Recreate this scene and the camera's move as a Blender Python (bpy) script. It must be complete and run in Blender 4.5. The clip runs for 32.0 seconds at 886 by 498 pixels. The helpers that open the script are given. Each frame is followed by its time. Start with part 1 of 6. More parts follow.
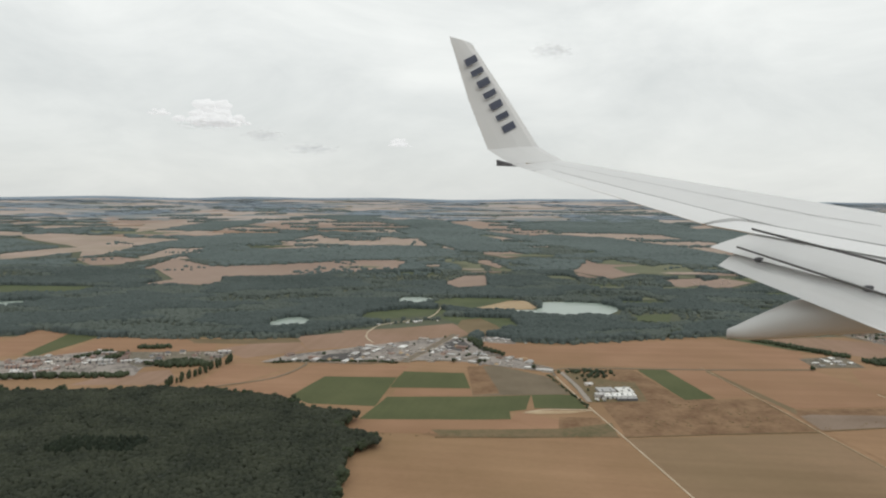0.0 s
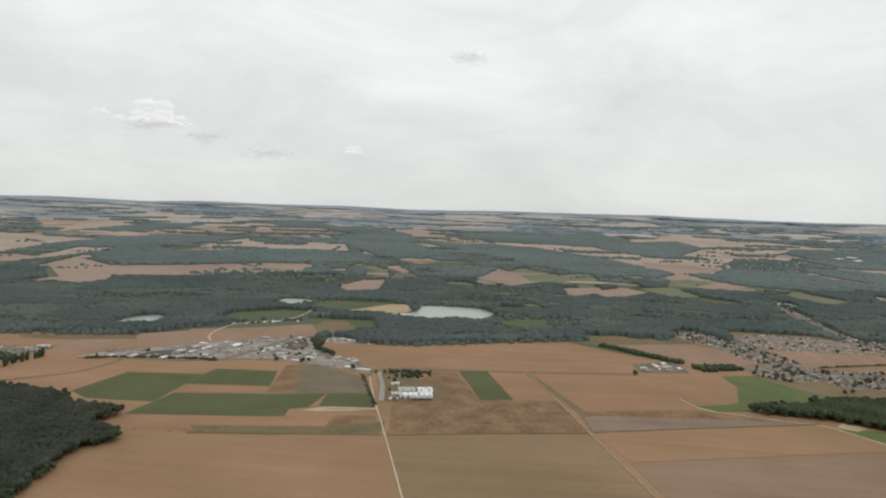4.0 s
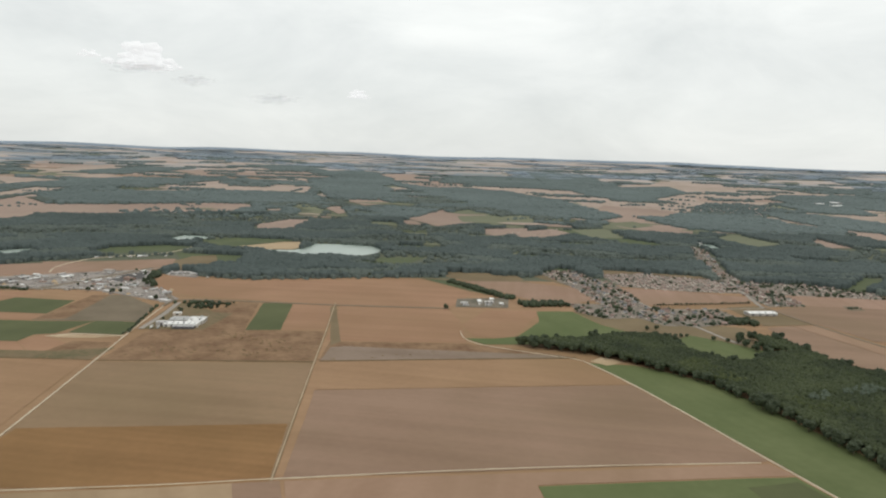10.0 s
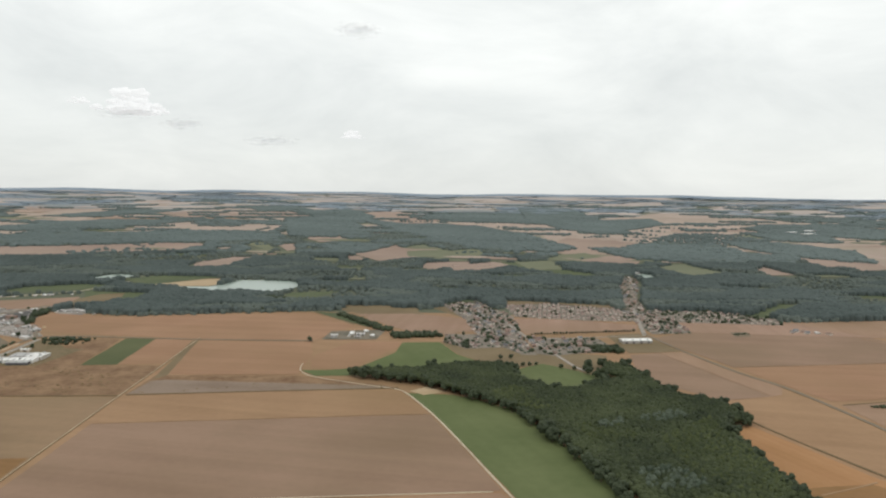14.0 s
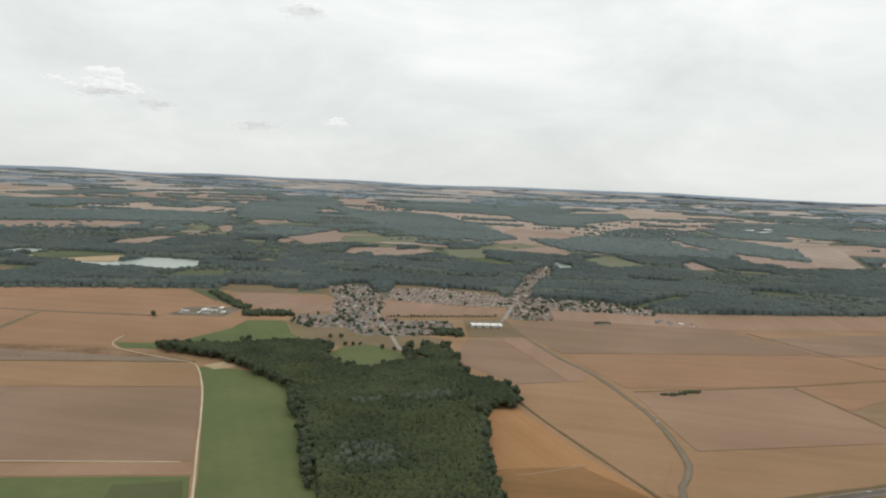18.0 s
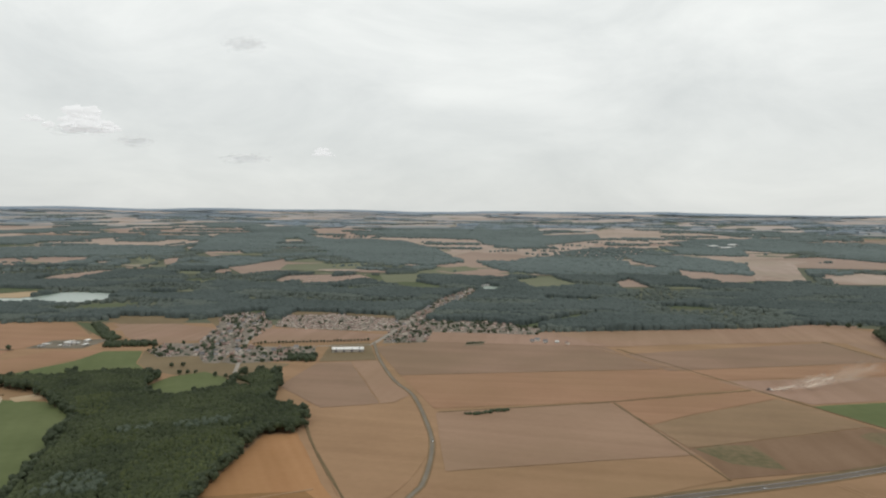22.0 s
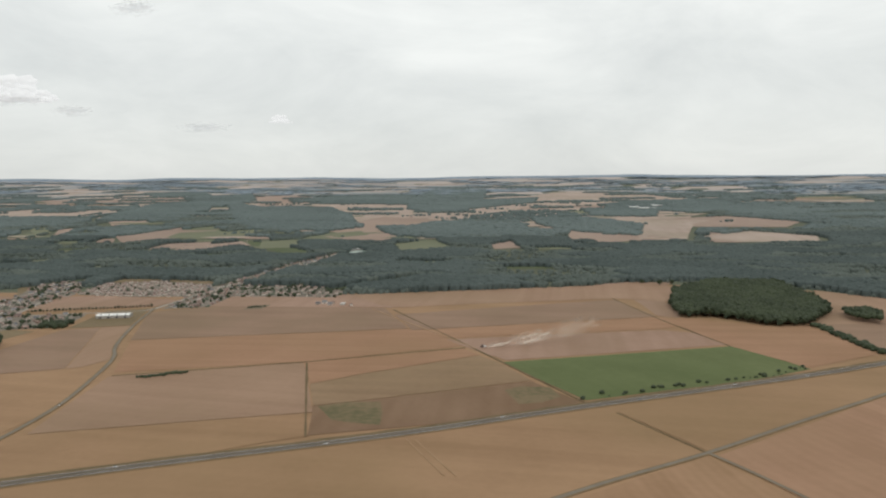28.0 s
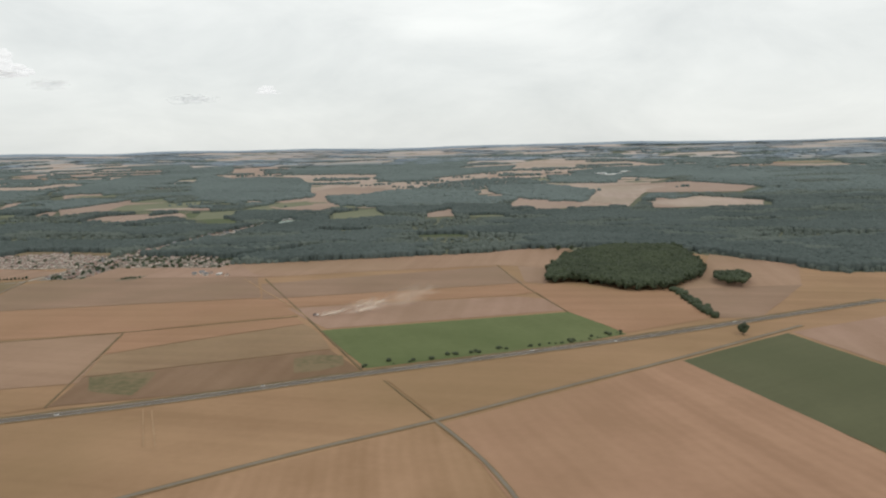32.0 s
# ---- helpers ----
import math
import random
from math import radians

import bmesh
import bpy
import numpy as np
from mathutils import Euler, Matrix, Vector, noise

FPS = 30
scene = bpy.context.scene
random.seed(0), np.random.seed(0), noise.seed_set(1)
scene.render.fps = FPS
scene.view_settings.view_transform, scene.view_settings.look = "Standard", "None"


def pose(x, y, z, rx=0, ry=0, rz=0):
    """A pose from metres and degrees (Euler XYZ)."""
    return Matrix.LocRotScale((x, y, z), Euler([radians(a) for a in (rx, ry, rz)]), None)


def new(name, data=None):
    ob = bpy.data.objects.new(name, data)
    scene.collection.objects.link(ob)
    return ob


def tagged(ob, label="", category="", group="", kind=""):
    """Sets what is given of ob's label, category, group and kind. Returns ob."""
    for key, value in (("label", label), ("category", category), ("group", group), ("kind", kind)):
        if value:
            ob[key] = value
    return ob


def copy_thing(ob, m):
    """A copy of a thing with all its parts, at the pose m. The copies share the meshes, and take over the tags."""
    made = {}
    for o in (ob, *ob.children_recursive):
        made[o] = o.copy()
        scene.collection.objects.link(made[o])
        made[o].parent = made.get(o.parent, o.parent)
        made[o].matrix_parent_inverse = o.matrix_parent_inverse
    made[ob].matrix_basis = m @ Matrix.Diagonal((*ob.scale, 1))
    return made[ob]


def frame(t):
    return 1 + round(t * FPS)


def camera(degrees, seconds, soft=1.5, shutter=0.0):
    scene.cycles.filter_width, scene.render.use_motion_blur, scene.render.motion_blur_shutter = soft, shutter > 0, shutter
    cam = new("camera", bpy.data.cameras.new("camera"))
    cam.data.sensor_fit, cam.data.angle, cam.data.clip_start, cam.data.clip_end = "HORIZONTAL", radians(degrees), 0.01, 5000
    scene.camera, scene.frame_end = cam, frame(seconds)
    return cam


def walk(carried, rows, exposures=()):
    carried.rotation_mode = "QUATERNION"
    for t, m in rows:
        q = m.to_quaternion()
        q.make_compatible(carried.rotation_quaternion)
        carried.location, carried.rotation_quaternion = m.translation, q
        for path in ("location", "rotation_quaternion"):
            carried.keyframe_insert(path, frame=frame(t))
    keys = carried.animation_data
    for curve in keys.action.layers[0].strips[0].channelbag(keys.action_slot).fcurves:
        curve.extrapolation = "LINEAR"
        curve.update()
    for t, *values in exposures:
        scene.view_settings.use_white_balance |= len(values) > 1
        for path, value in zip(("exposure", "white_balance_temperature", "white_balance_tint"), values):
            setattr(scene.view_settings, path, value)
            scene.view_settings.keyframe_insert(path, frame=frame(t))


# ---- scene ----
cam = camera(64.2, 32.0, soft=2.2)
METRES, EYE, TILT, LEAN, TURN = 500.0, 75.0, -4.2, -0.4, 0.0
ROWS = [
    (0.0, 0.0, 0.0, 0.0, 0.0, 0.0, -0.0),
    (0.5, 0.0155, 0.0019, -0.0038, -0.45, 0.33, -0.23),
    (1.0, 0.0328, 0.0028, -0.0035, -0.57, -0.94, -0.34),
    (1.5, 0.0492, 0.005, -0.0046, -1.04, -2.39, -0.39),
    (2.0, 0.0647, 0.0062, -0.0059, -1.34, -3.08, -0.66),
    (2.5, 0.0801, 0.0074, -0.0075, -1.53, -2.56, -0.66),
    (3.0, 0.0957, 0.0082, -0.0069, -1.66, -0.38, -0.67),
    (3.5, 0.1123, 0.0083, -0.0087, -2.06, 1.12, -0.98),
    (5.5, 0.1785, 0.0134, -0.0133, -2.62, -0.17, -1.83),
    (6.0, 0.1945, 0.0146, -0.0139, -2.7, 0.81, -1.85),
    (6.5, 0.2106, 0.0155, -0.0143, -2.59, 1.62, -2.08),
    (7.0, 0.227, 0.0175, -0.0158, -2.25, 1.28, -2.23),
    (7.5, 0.2426, 0.0189, -0.0166, -1.91, 0.66, -2.02),
    (8.0, 0.2584, 0.0205, -0.018, -1.12, -2.39, -1.83),
    (8.5, 0.2745, 0.0217, -0.0185, -0.42, -3.17, -1.22),
    (9.0, 0.2905, 0.0231, -0.0204, -0.01, -2.3, -1.68),
    (9.5, 0.3068, 0.0233, -0.0207, 0.1, -2.23, -1.5),
    (10.0, 0.3222, 0.0251, -0.0215, 0.22, -3.32, -1.58),
    (10.5, 0.3381, 0.0264, -0.0218, 0.28, -3.94, -1.58),
    (11.0, 0.3537, 0.0276, -0.0233, 0.37, -4.46, -1.72),
    (11.5, 0.3695, 0.0291, -0.0245, 0.8, -4.27, -0.71),
    (12.0, 0.3857, 0.0303, -0.0242, 1.26, -3.92, -0.21),
    (12.5, 0.4006, 0.0301, -0.0251, 0.98, -3.04, -0.12),
    (13.0, 0.4166, 0.0313, -0.0256, 0.6, -2.32, -0.37),
    (13.5, 0.4325, 0.0323, -0.0261, 1.04, -0.86, -0.51),
    (14.0, 0.4485, 0.0332, -0.0261, 1.27, -0.26, -0.46),
    (14.5, 0.4641, 0.0335, -0.0266, 1.41, 0.05, -0.66),
    (16.5, 0.5267, 0.0414, -0.0308, 1.87, -0.27, -1.13),
    (17.0, 0.542, 0.041, -0.031, 2.02, -0.5, -2.21),
    (17.5, 0.5583, 0.0424, -0.0315, 1.69, -0.88, -2.62),
    (18.0, 0.574, 0.0432, -0.033, 1.25, -0.93, -2.21),
    (18.5, 0.589, 0.044, -0.033, 1.02, -2.45, -1.97),
    (19.0, 0.6044, 0.0457, -0.0334, 0.78, -2.33, -1.59),
    (19.5, 0.6196, 0.0466, -0.0335, 0.86, -3.36, -1.6),
    (20.0, 0.6349, 0.0477, -0.0339, 0.85, -1.78, -1.28),
    (20.5, 0.65, 0.0486, -0.034, 1.06, -0.59, -1.34),
    (21.0, 0.6658, 0.0489, -0.0336, 1.15, 0.8, -0.87),
    (21.5, 0.6817, 0.0494, -0.0339, 1.37, 0.97, -0.79),
    (22.0, 0.6967, 0.0521, -0.0344, 1.7, 1.22, -0.32),
    (22.5, 0.7109, 0.0546, -0.0359, 2.7, -1.29, -0.83),
    (23.0, 0.727, 0.0545, -0.0358, 3.52, -2.07, -0.86),
    (23.5, 0.7424, 0.0537, -0.0355, 3.67, -0.71, -1.24),
    (24.0, 0.758, 0.0538, -0.0359, 3.61, 0.26, -1.2),
    (24.5, 0.7735, 0.0535, -0.0362, 3.16, 1.6, -1.07),
    (25.0, 0.789, 0.0549, -0.0353, 2.25, 0.95, 0.18),
    (25.5, 0.8045, 0.0563, -0.0367, 1.93, -0.27, 0.45),
    (26.0, 0.8194, 0.0568, -0.0372, 1.54, -1.32, 0.48),
    (26.5, 0.8341, 0.0581, -0.0381, 1.08, -1.5, 0.82),
    (28.5, 0.8944, 0.063, -0.0393, 0.47, -1.51, 0.86),
    (29.0, 0.9091, 0.065, -0.0402, 0.49, -1.62, 1.55),
    (29.5, 0.9235, 0.0666, -0.0424, 0.63, -4.05, 1.77),
    (30.0, 0.9376, 0.0678, -0.0417, 0.79, -5.24, 1.67),
    (30.5, 0.9514, 0.0693, -0.0423, 0.66, -5.19, 2.06),
    (31.0, 0.9662, 0.071, -0.043, 0.72, -5.51, 2.69),
    (31.5, 0.9799, 0.0725, -0.0439, 0.84, -5.16, 2.14),
    (32.0, 0.9941, 0.0737, -0.0444, 1.16, -3.91, 1.52),
]
walk(cam, [(t, pose(0, 0, EYE, TILT, LEAN, TURN) @ pose(METRES * x, METRES * y, METRES * z, 90 + pitch, roll, yaw)) for t, x, y, z, yaw, pitch, roll in ROWS],
     exposures=[(0, 0.0, 6400, 10), (3, 0.03, 6400, 10), (6, -0.1, 6400, 10), (7, -0.1, 6400, 10), (8, -0.16, 6400, 10), (9, 0.14, 6400, 10), (10, 0.12, 6400, 10), (11, 0.14, 6400, 10), (12, 0.24, 6400, 10), (13, 0.22, 6400, 10), (14, 0.14, 6400, 10), (17, 0.08, 6400, 10), (19, 0.08, 6400, 10),
                (20, 0.18, 6400, 10), (21, 0.14, 6400, 10), (22, -0.03, 6400, 10), (23, 0.0, 6400, 10), (24, 0.02, 6400, 10), (25, -0.08, 6400, 10), (26, -0.12, 6400, 10), (29, 0.06, 6400, 10), (30, 0.0, 6400, 10), (31, 0.1, 6400, 10), (32, 0.1, 6400, 10)])

# The land is a model at one fifth of its true size, so that the whole way to the skyline
# stays within the reach of the camera and its flight within the speed that it may have.

# ---- light: an even overcast sky with a soft high sun ----
SUN_UP, SUN_TURN = radians(52), radians(150)
world = bpy.data.worlds.new("overcast_sky")
scene.world = world
world.use_nodes = True
wn, wl = world.node_tree.nodes, world.node_tree.links
wn.clear()
sky = wn.new("ShaderNodeTexSky")
sky.sky_type, sky.sun_disc = "NISHITA", False
sky.sun_elevation, sky.sun_rotation = SUN_UP, SUN_TURN
clear_sky = wn.new("ShaderNodeBackground")
clear_sky.inputs["Strength"].default_value = 0.10
wl.new(sky.outputs[0], clear_sky.inputs["Color"])
where = wn.new("ShaderNodeTexCoord")
stretch = wn.new("ShaderNodeMapping")
stretch.inputs["Scale"].default_value = (1.0, 1.0, 2.6)
wl.new(where.outputs["Generated"], stretch.inputs["Vector"])
veil = wn.new("ShaderNodeTexNoise")
veil.inputs["Scale"].default_value, veil.inputs["Detail"].default_value, veil.inputs["Roughness"].default_value = 3.4, 9.0, 0.6
veil.inputs["Distortion"].default_value = 0.4
wl.new(stretch.outputs[0], veil.inputs["Vector"])
tone = wn.new("ShaderNodeValToRGB")
tone.color_ramp.elements[0].position, tone.color_ramp.elements[0].color = 0.28, (0.72, 0.74, 0.715, 1)
tone.color_ramp.elements[1].position, tone.color_ramp.elements[1].color = 0.72, (0.95, 0.96, 0.915, 1)
wl.new(veil.outputs["Fac"], tone.inputs["Fac"])
# the cloud is thinner, so brighter, towards the sun's side
thin = wn.new("ShaderNodeMapping")
thin.inputs["Rotation"].default_value = (0, 0, radians(60))
wl.new(where.outputs["Generated"], thin.inputs["Vector"])
slope = wn.new("ShaderNodeTexGradient")
wl.new(thin.outputs[0], slope.inputs["Vector"])
bright = wn.new("ShaderNodeMapRange")
bright.inputs["From Min"].default_value, bright.inputs["From Max"].default_value = 0.2, 1.0
bright.inputs["To Min"].default_value, bright.inputs["To Max"].default_value = 1.03, 0.87
wl.new(slope.outputs["Fac"], bright.inputs["Value"])
# and thicker, so greyer, down towards the skyline
split = wn.new("ShaderNodeSeparateXYZ")
wl.new(where.outputs["Generated"], split.inputs[0])
rise = wn.new("ShaderNodeMapRange")
rise.inputs["From Min"].default_value, rise.inputs["From Max"].default_value = 0.0, 0.3
rise.inputs["To Min"].default_value, rise.inputs["To Max"].default_value = 0.84, 1.06
wl.new(split.outputs["Z"], rise.inputs["Value"])
depth = wn.new("ShaderNodeMath")
depth.operation = "MULTIPLY"
wl.new(bright.outputs[0], depth.inputs[0])
wl.new(rise.outputs[0], depth.inputs[1])
cloud_sky = wn.new("ShaderNodeBackground")
cloud_sky.inputs["Strength"].default_value = 1.0
wl.new(tone.outputs["Color"], cloud_sky.inputs["Color"])
wl.new(depth.outputs[0], cloud_sky.inputs["Strength"])
both = wn.new("ShaderNodeMixShader")
both.inputs["Fac"].default_value = 0.94
wl.new(clear_sky.outputs[0], both.inputs[1])
wl.new(cloud_sky.outputs[0], both.inputs[2])
wl.new(both.outputs[0], wn.new("ShaderNodeOutputWorld").inputs["Surface"])

sun = new("sun", bpy.data.lights.new("sun", "SUN"))
sun.data.energy, sun.data.angle, sun.data.color = 0.6, radians(14), (1.0, 0.95, 0.88)
sun.rotation_euler = (radians(90) - SUN_UP, 0, radians(180) - SUN_TURN)


# ---- materials ----
def material(name, low, high, scale=0.05, fine=1.2, rough=0.9, stripes=None, amount=0.12, bump=0.0, island=0.0, detail=6.0, mottle=0.35, streaks=0.9):
    """Two colours mixed by broad and fine noise; stripes: (turn in degrees, width in metres) of drilling or mowing lines."""
    m = bpy.data.materials.new(name)
    m.use_nodes = True
    n, l = m.node_tree.nodes, m.node_tree.links
    b = n["Principled BSDF"]
    b.inputs["Roughness"].default_value = rough
    b.inputs["Specular IOR Level"].default_value = 0.15
    at = n.new("ShaderNodeTexCoord")
    big, small = n.new("ShaderNodeTexNoise"), n.new("ShaderNodeTexNoise")
    big.inputs["Scale"].default_value, big.inputs["Detail"].default_value = scale, detail
    small.inputs["Scale"].default_value, small.inputs["Detail"].default_value = fine, 4.0
    for node in (big, small):
        l.new(at.outputs["Object"], node.inputs["Vector"])
    mix = n.new("ShaderNodeMath")
    mix.operation = "MULTIPLY_ADD"
    mix.inputs[1].default_value = mottle
    l.new(small.outputs["Fac"], mix.inputs[0])
    l.new(big.outputs["Fac"], mix.inputs[2])
    value = mix.outputs[0]
    if stripes:
        patchy = n.new("ShaderNodeTexNoise")
        patchy.inputs["Scale"].default_value = 0.028
        l.new(at.outputs["Object"], patchy.inputs["Vector"])
        turn = n.new("ShaderNodeMapping")
        turn.inputs["Rotation"].default_value = (0, 0, radians(stripes[0]))
        l.new(at.outputs["Object"], turn.inputs["Vector"])
        wave = n.new("ShaderNodeTexWave")
        wave.inputs["Scale"].default_value = 0.314 / stripes[1]
        wave.inputs["Distortion"].default_value, wave.inputs["Detail"].default_value, wave.inputs["Detail Scale"].default_value = (4.0 if amount > 0.15 else 6.0), 3.0, 0.25
        l.new(turn.outputs[0], wave.inputs["Vector"])
        long, pull = n.new("ShaderNodeTexNoise"), n.new("ShaderNodeMapping")      # long faint streaks left by the machines
        pull.inputs["Scale"].default_value = (0.16, 0.006, 1)
        long.inputs["Scale"].default_value, long.inputs["Detail"].default_value = 1.0, 5.0
        l.new(turn.outputs[0], pull.inputs["Vector"])
        l.new(pull.outputs[0], long.inputs["Vector"])
        streak = n.new("ShaderNodeMath")
        streak.operation = "MULTIPLY_ADD"
        streak.inputs[1].default_value = streaks
        l.new(long.outputs["Fac"], streak.inputs[0])
        l.new(value, streak.inputs[2])
        shift = n.new("ShaderNodeMath")
        shift.inputs[1].default_value = -streaks / 2
        l.new(streak.outputs[0], shift.inputs[0])
        value = shift.outputs[0]
        add = n.new("ShaderNodeMath")
        add.operation = "MULTIPLY_ADD"
        add.inputs[1].default_value = amount * 1.1
        vary = n.new("ShaderNodeMath")
        vary.operation = "MULTIPLY"
        l.new(wave.outputs["Fac"], vary.inputs[0])
        l.new(patchy.outputs["Fac"], vary.inputs[1])
        l.new(vary.outputs[0], add.inputs[0])
        l.new(value, add.inputs[2])
        value = add.outputs[0]
    if island:
        geo = n.new("ShaderNodeNewGeometry")
        add = n.new("ShaderNodeMath")
        add.operation = "MULTIPLY_ADD"
        add.inputs[1].default_value = island
        l.new(geo.outputs["Random Per Island"], add.inputs[0])
        l.new(value, add.inputs[2])
        value = add.outputs[0]
    ramp = n.new("ShaderNodeValToRGB")
    top = mottle / 2 + 0.5 + (amount if stripes else 0) / 2 + island / 2
    ramp.color_ramp.elements[0].position, ramp.color_ramp.elements[0].color = top - 0.25 - island / 2, (*low, 1)
    ramp.color_ramp.elements[1].position, ramp.color_ramp.elements[1].color = top + 0.25 + island / 2, (*high, 1)
    l.new(value, ramp.inputs["Fac"])
    colour = ramp.outputs["Color"]
    if stripes:      # weathered patches, a little browner and greener
        wide, blend, tone = n.new("ShaderNodeTexNoise"), n.new("ShaderNodeMix"), n.new("ShaderNodeMapRange")
        wide.inputs["Scale"].default_value, wide.inputs["Detail"].default_value = 0.017, 5.0
        l.new(at.outputs["Object"], wide.inputs["Vector"])
        tone.inputs["From Min"].default_value, tone.inputs["From Max"].default_value = 0.42, 0.68
        tone.inputs["To Max"].default_value = 0.55
        l.new(wide.outputs["Fac"], tone.inputs["Value"])
        blend.data_type = "RGBA"
        l.new(tone.outputs[0], blend.inputs["Factor"])
        l.new(colour, blend.inputs["A"])
        blend.inputs["B"].default_value = (low[0] * 0.86, low[1] * 0.93, low[2] * 0.84, 1)
        colour = blend.outputs["Result"]
    l.new(colour, b.inputs["Base Color"])
    if bump:
        relief_node = n.new("ShaderNodeBump")
        relief_node.inputs["Strength"].default_value, relief_node.inputs["Distance"].default_value = 0.6, bump
        l.new(small.outputs["Fac"], relief_node.inputs["Height"])
        l.new(relief_node.outputs[0], b.inputs["Normal"])
    return m


def shades(name, low, high, rough=0.8, metal=0.0, fine=3.0):
    """A building material whose tone differs from thing to thing, with a little dirt."""
    m = bpy.data.materials.new(name)
    m.use_nodes = True
    n, l = m.node_tree.nodes, m.node_tree.links
    b = n["Principled BSDF"]
    b.inputs["Roughness"].default_value, b.inputs["Metallic"].default_value = rough, metal
    info, dirt, at = n.new("ShaderNodeObjectInfo"), n.new("ShaderNodeTexNoise"), n.new("ShaderNodeTexCoord")
    dirt.inputs["Scale"].default_value, dirt.inputs["Detail"].default_value = fine, 5.0
    l.new(at.outputs["Object"], dirt.inputs["Vector"])
    add = n.new("ShaderNodeMath")
    add.operation = "MULTIPLY_ADD"
    add.inputs[1].default_value = 0.5
    l.new(dirt.outputs["Fac"], add.inputs[0])
    l.new(info.outputs["Random"], add.inputs[2])
    ramp = n.new("ShaderNodeValToRGB")
    ramp.color_ramp.elements[0].position, ramp.color_ramp.elements[0].color = 0.1, (*low, 1)
    ramp.color_ramp.elements[1].position, ramp.color_ramp.elements[1].color = 1.35, (*high, 1)
    l.new(add.outputs[0], ramp.inputs["Fac"])
    l.new(ramp.outputs["Color"], b.inputs["Base Color"])
    return m


LAND = {}
LAND["tan"] = material("pale_stubble", (0.253, 0.161, 0.111), (0.322, 0.212, 0.156), 0.03, 0.5, stripes=(8, 5.0), amount=0.06)
LAND["gold"] = material("golden_stubble", (0.267, 0.153, 0.091), (0.328, 0.195, 0.120), 0.04, 0.6, stripes=(94, 4.0), amount=0.08)
LAND["ochre"] = material("ochre_stubble", (0.250, 0.153, 0.086), (0.321, 0.202, 0.117), 0.03, 0.5, stripes=(100, 6.0), amount=0.06)
LAND["orange"] = material("ripe_wheat", (0.297, 0.155, 0.070), (0.363, 0.199, 0.095), 0.04, 0.7, stripes=(-23, 2.6), amount=0.17)
LAND["straw"] = material("bright_straw", (0.268, 0.185, 0.112), (0.345, 0.248, 0.155), 0.04, 0.5, stripes=(-20, 3.0), amount=0.08)
LAND["weedy"] = material("weedy_stubble", (0.105, 0.095, 0.048), (0.175, 0.130, 0.075), 0.06, 0.5, mottle=0.8)
LAND["dun"] = material("dun_stubble", (0.208, 0.138, 0.082), (0.272, 0.184, 0.112), 0.03, 0.5, stripes=(97, 5.0), amount=0.06)
LAND["rust"] = material("rusty_wheat", (0.196, 0.108, 0.046), (0.268, 0.150, 0.067), 0.04, 0.6, stripes=(98, 3.0), amount=0.16)
LAND["furrow"] = material("combed_stubble", (0.276, 0.163, 0.102), (0.350, 0.212, 0.137), 0.05, 0.5, stripes=(-17, 3.1), amount=0.14)
LAND["rows"] = material("straw_rows", (0.260, 0.158, 0.090), (0.334, 0.208, 0.126), 0.05, 0.5, stripes=(-7, 2.2), amount=0.18)
LAND["umber"] = material("burnt_stubble", (0.165, 0.101, 0.060), (0.212, 0.136, 0.086), 0.04, 0.6, stripes=(6, 5.0))
LAND["rose"] = material("light_soil", (0.256, 0.162, 0.106), (0.317, 0.208, 0.142), 0.03, 0.5, stripes=(10, 4.0), amount=0.06)
LAND["mauve"] = material("tilled_soil", (0.216, 0.140, 0.094), (0.270, 0.179, 0.124), 0.03, 0.5, stripes=(99, 3.0), amount=0.06)
LAND["garden"] = material("dry_gardens", (0.100, 0.092, 0.068), (0.200, 0.172, 0.132), 0.15, 0.6, mottle=0.7)
LAND["plots"] = material("house_plots", (0.110, 0.098, 0.078), (0.225, 0.192, 0.157), 0.22, 0.9, mottle=0.8)
# upland stubble, soil and meadow, paled and greyed: distance haze put into the colour
LAND["chalk"] = material("hazed_stubble", (0.305, 0.236, 0.194), (0.395, 0.312, 0.260), 0.01, 0.1, stripes=(5, 12.0), amount=0.06)
LAND["loam"] = material("hazed_soil", (0.252, 0.182, 0.143), (0.318, 0.238, 0.192), 0.01, 0.1)
LAND["down"] = material("hazed_meadow_grass", (0.125, 0.135, 0.085), (0.175, 0.180, 0.115), 0.01, 0.1)
LAND["khaki"] = material("khaki_stubble", (0.243, 0.156, 0.102), (0.305, 0.200, 0.135), 0.03, 0.5, stripes=(104, 5.0), amount=0.06)
LAND["olive"] = material("dry_pasture", (0.140, 0.105, 0.058), (0.206, 0.155, 0.092), 0.04, 0.8)
LAND["scrub"] = material("dry_scrub", (0.140, 0.080, 0.044), (0.239, 0.151, 0.087), 0.12, 0.5, mottle=0.7, bump=0.1)
LAND["grey"] = material("fallow_ground", (0.132, 0.106, 0.070), (0.196, 0.156, 0.110), 0.06, 0.6)
LAND["ash"] = material("grey_stubble", (0.190, 0.138, 0.101), (0.250, 0.190, 0.146), 0.05, 0.6, stripes=(95, 4.0), amount=0.06, mottle=0.5)
LAND["meadow"] = material("meadow_grass", (0.070, 0.088, 0.045), (0.107, 0.122, 0.063), 0.05, 0.6)
LAND["grass"] = material("green_pasture", (0.094, 0.114, 0.045), (0.132, 0.150, 0.065), 0.05, 0.4, stripes=(-20, 4.0), amount=0.06, streaks=0.35)
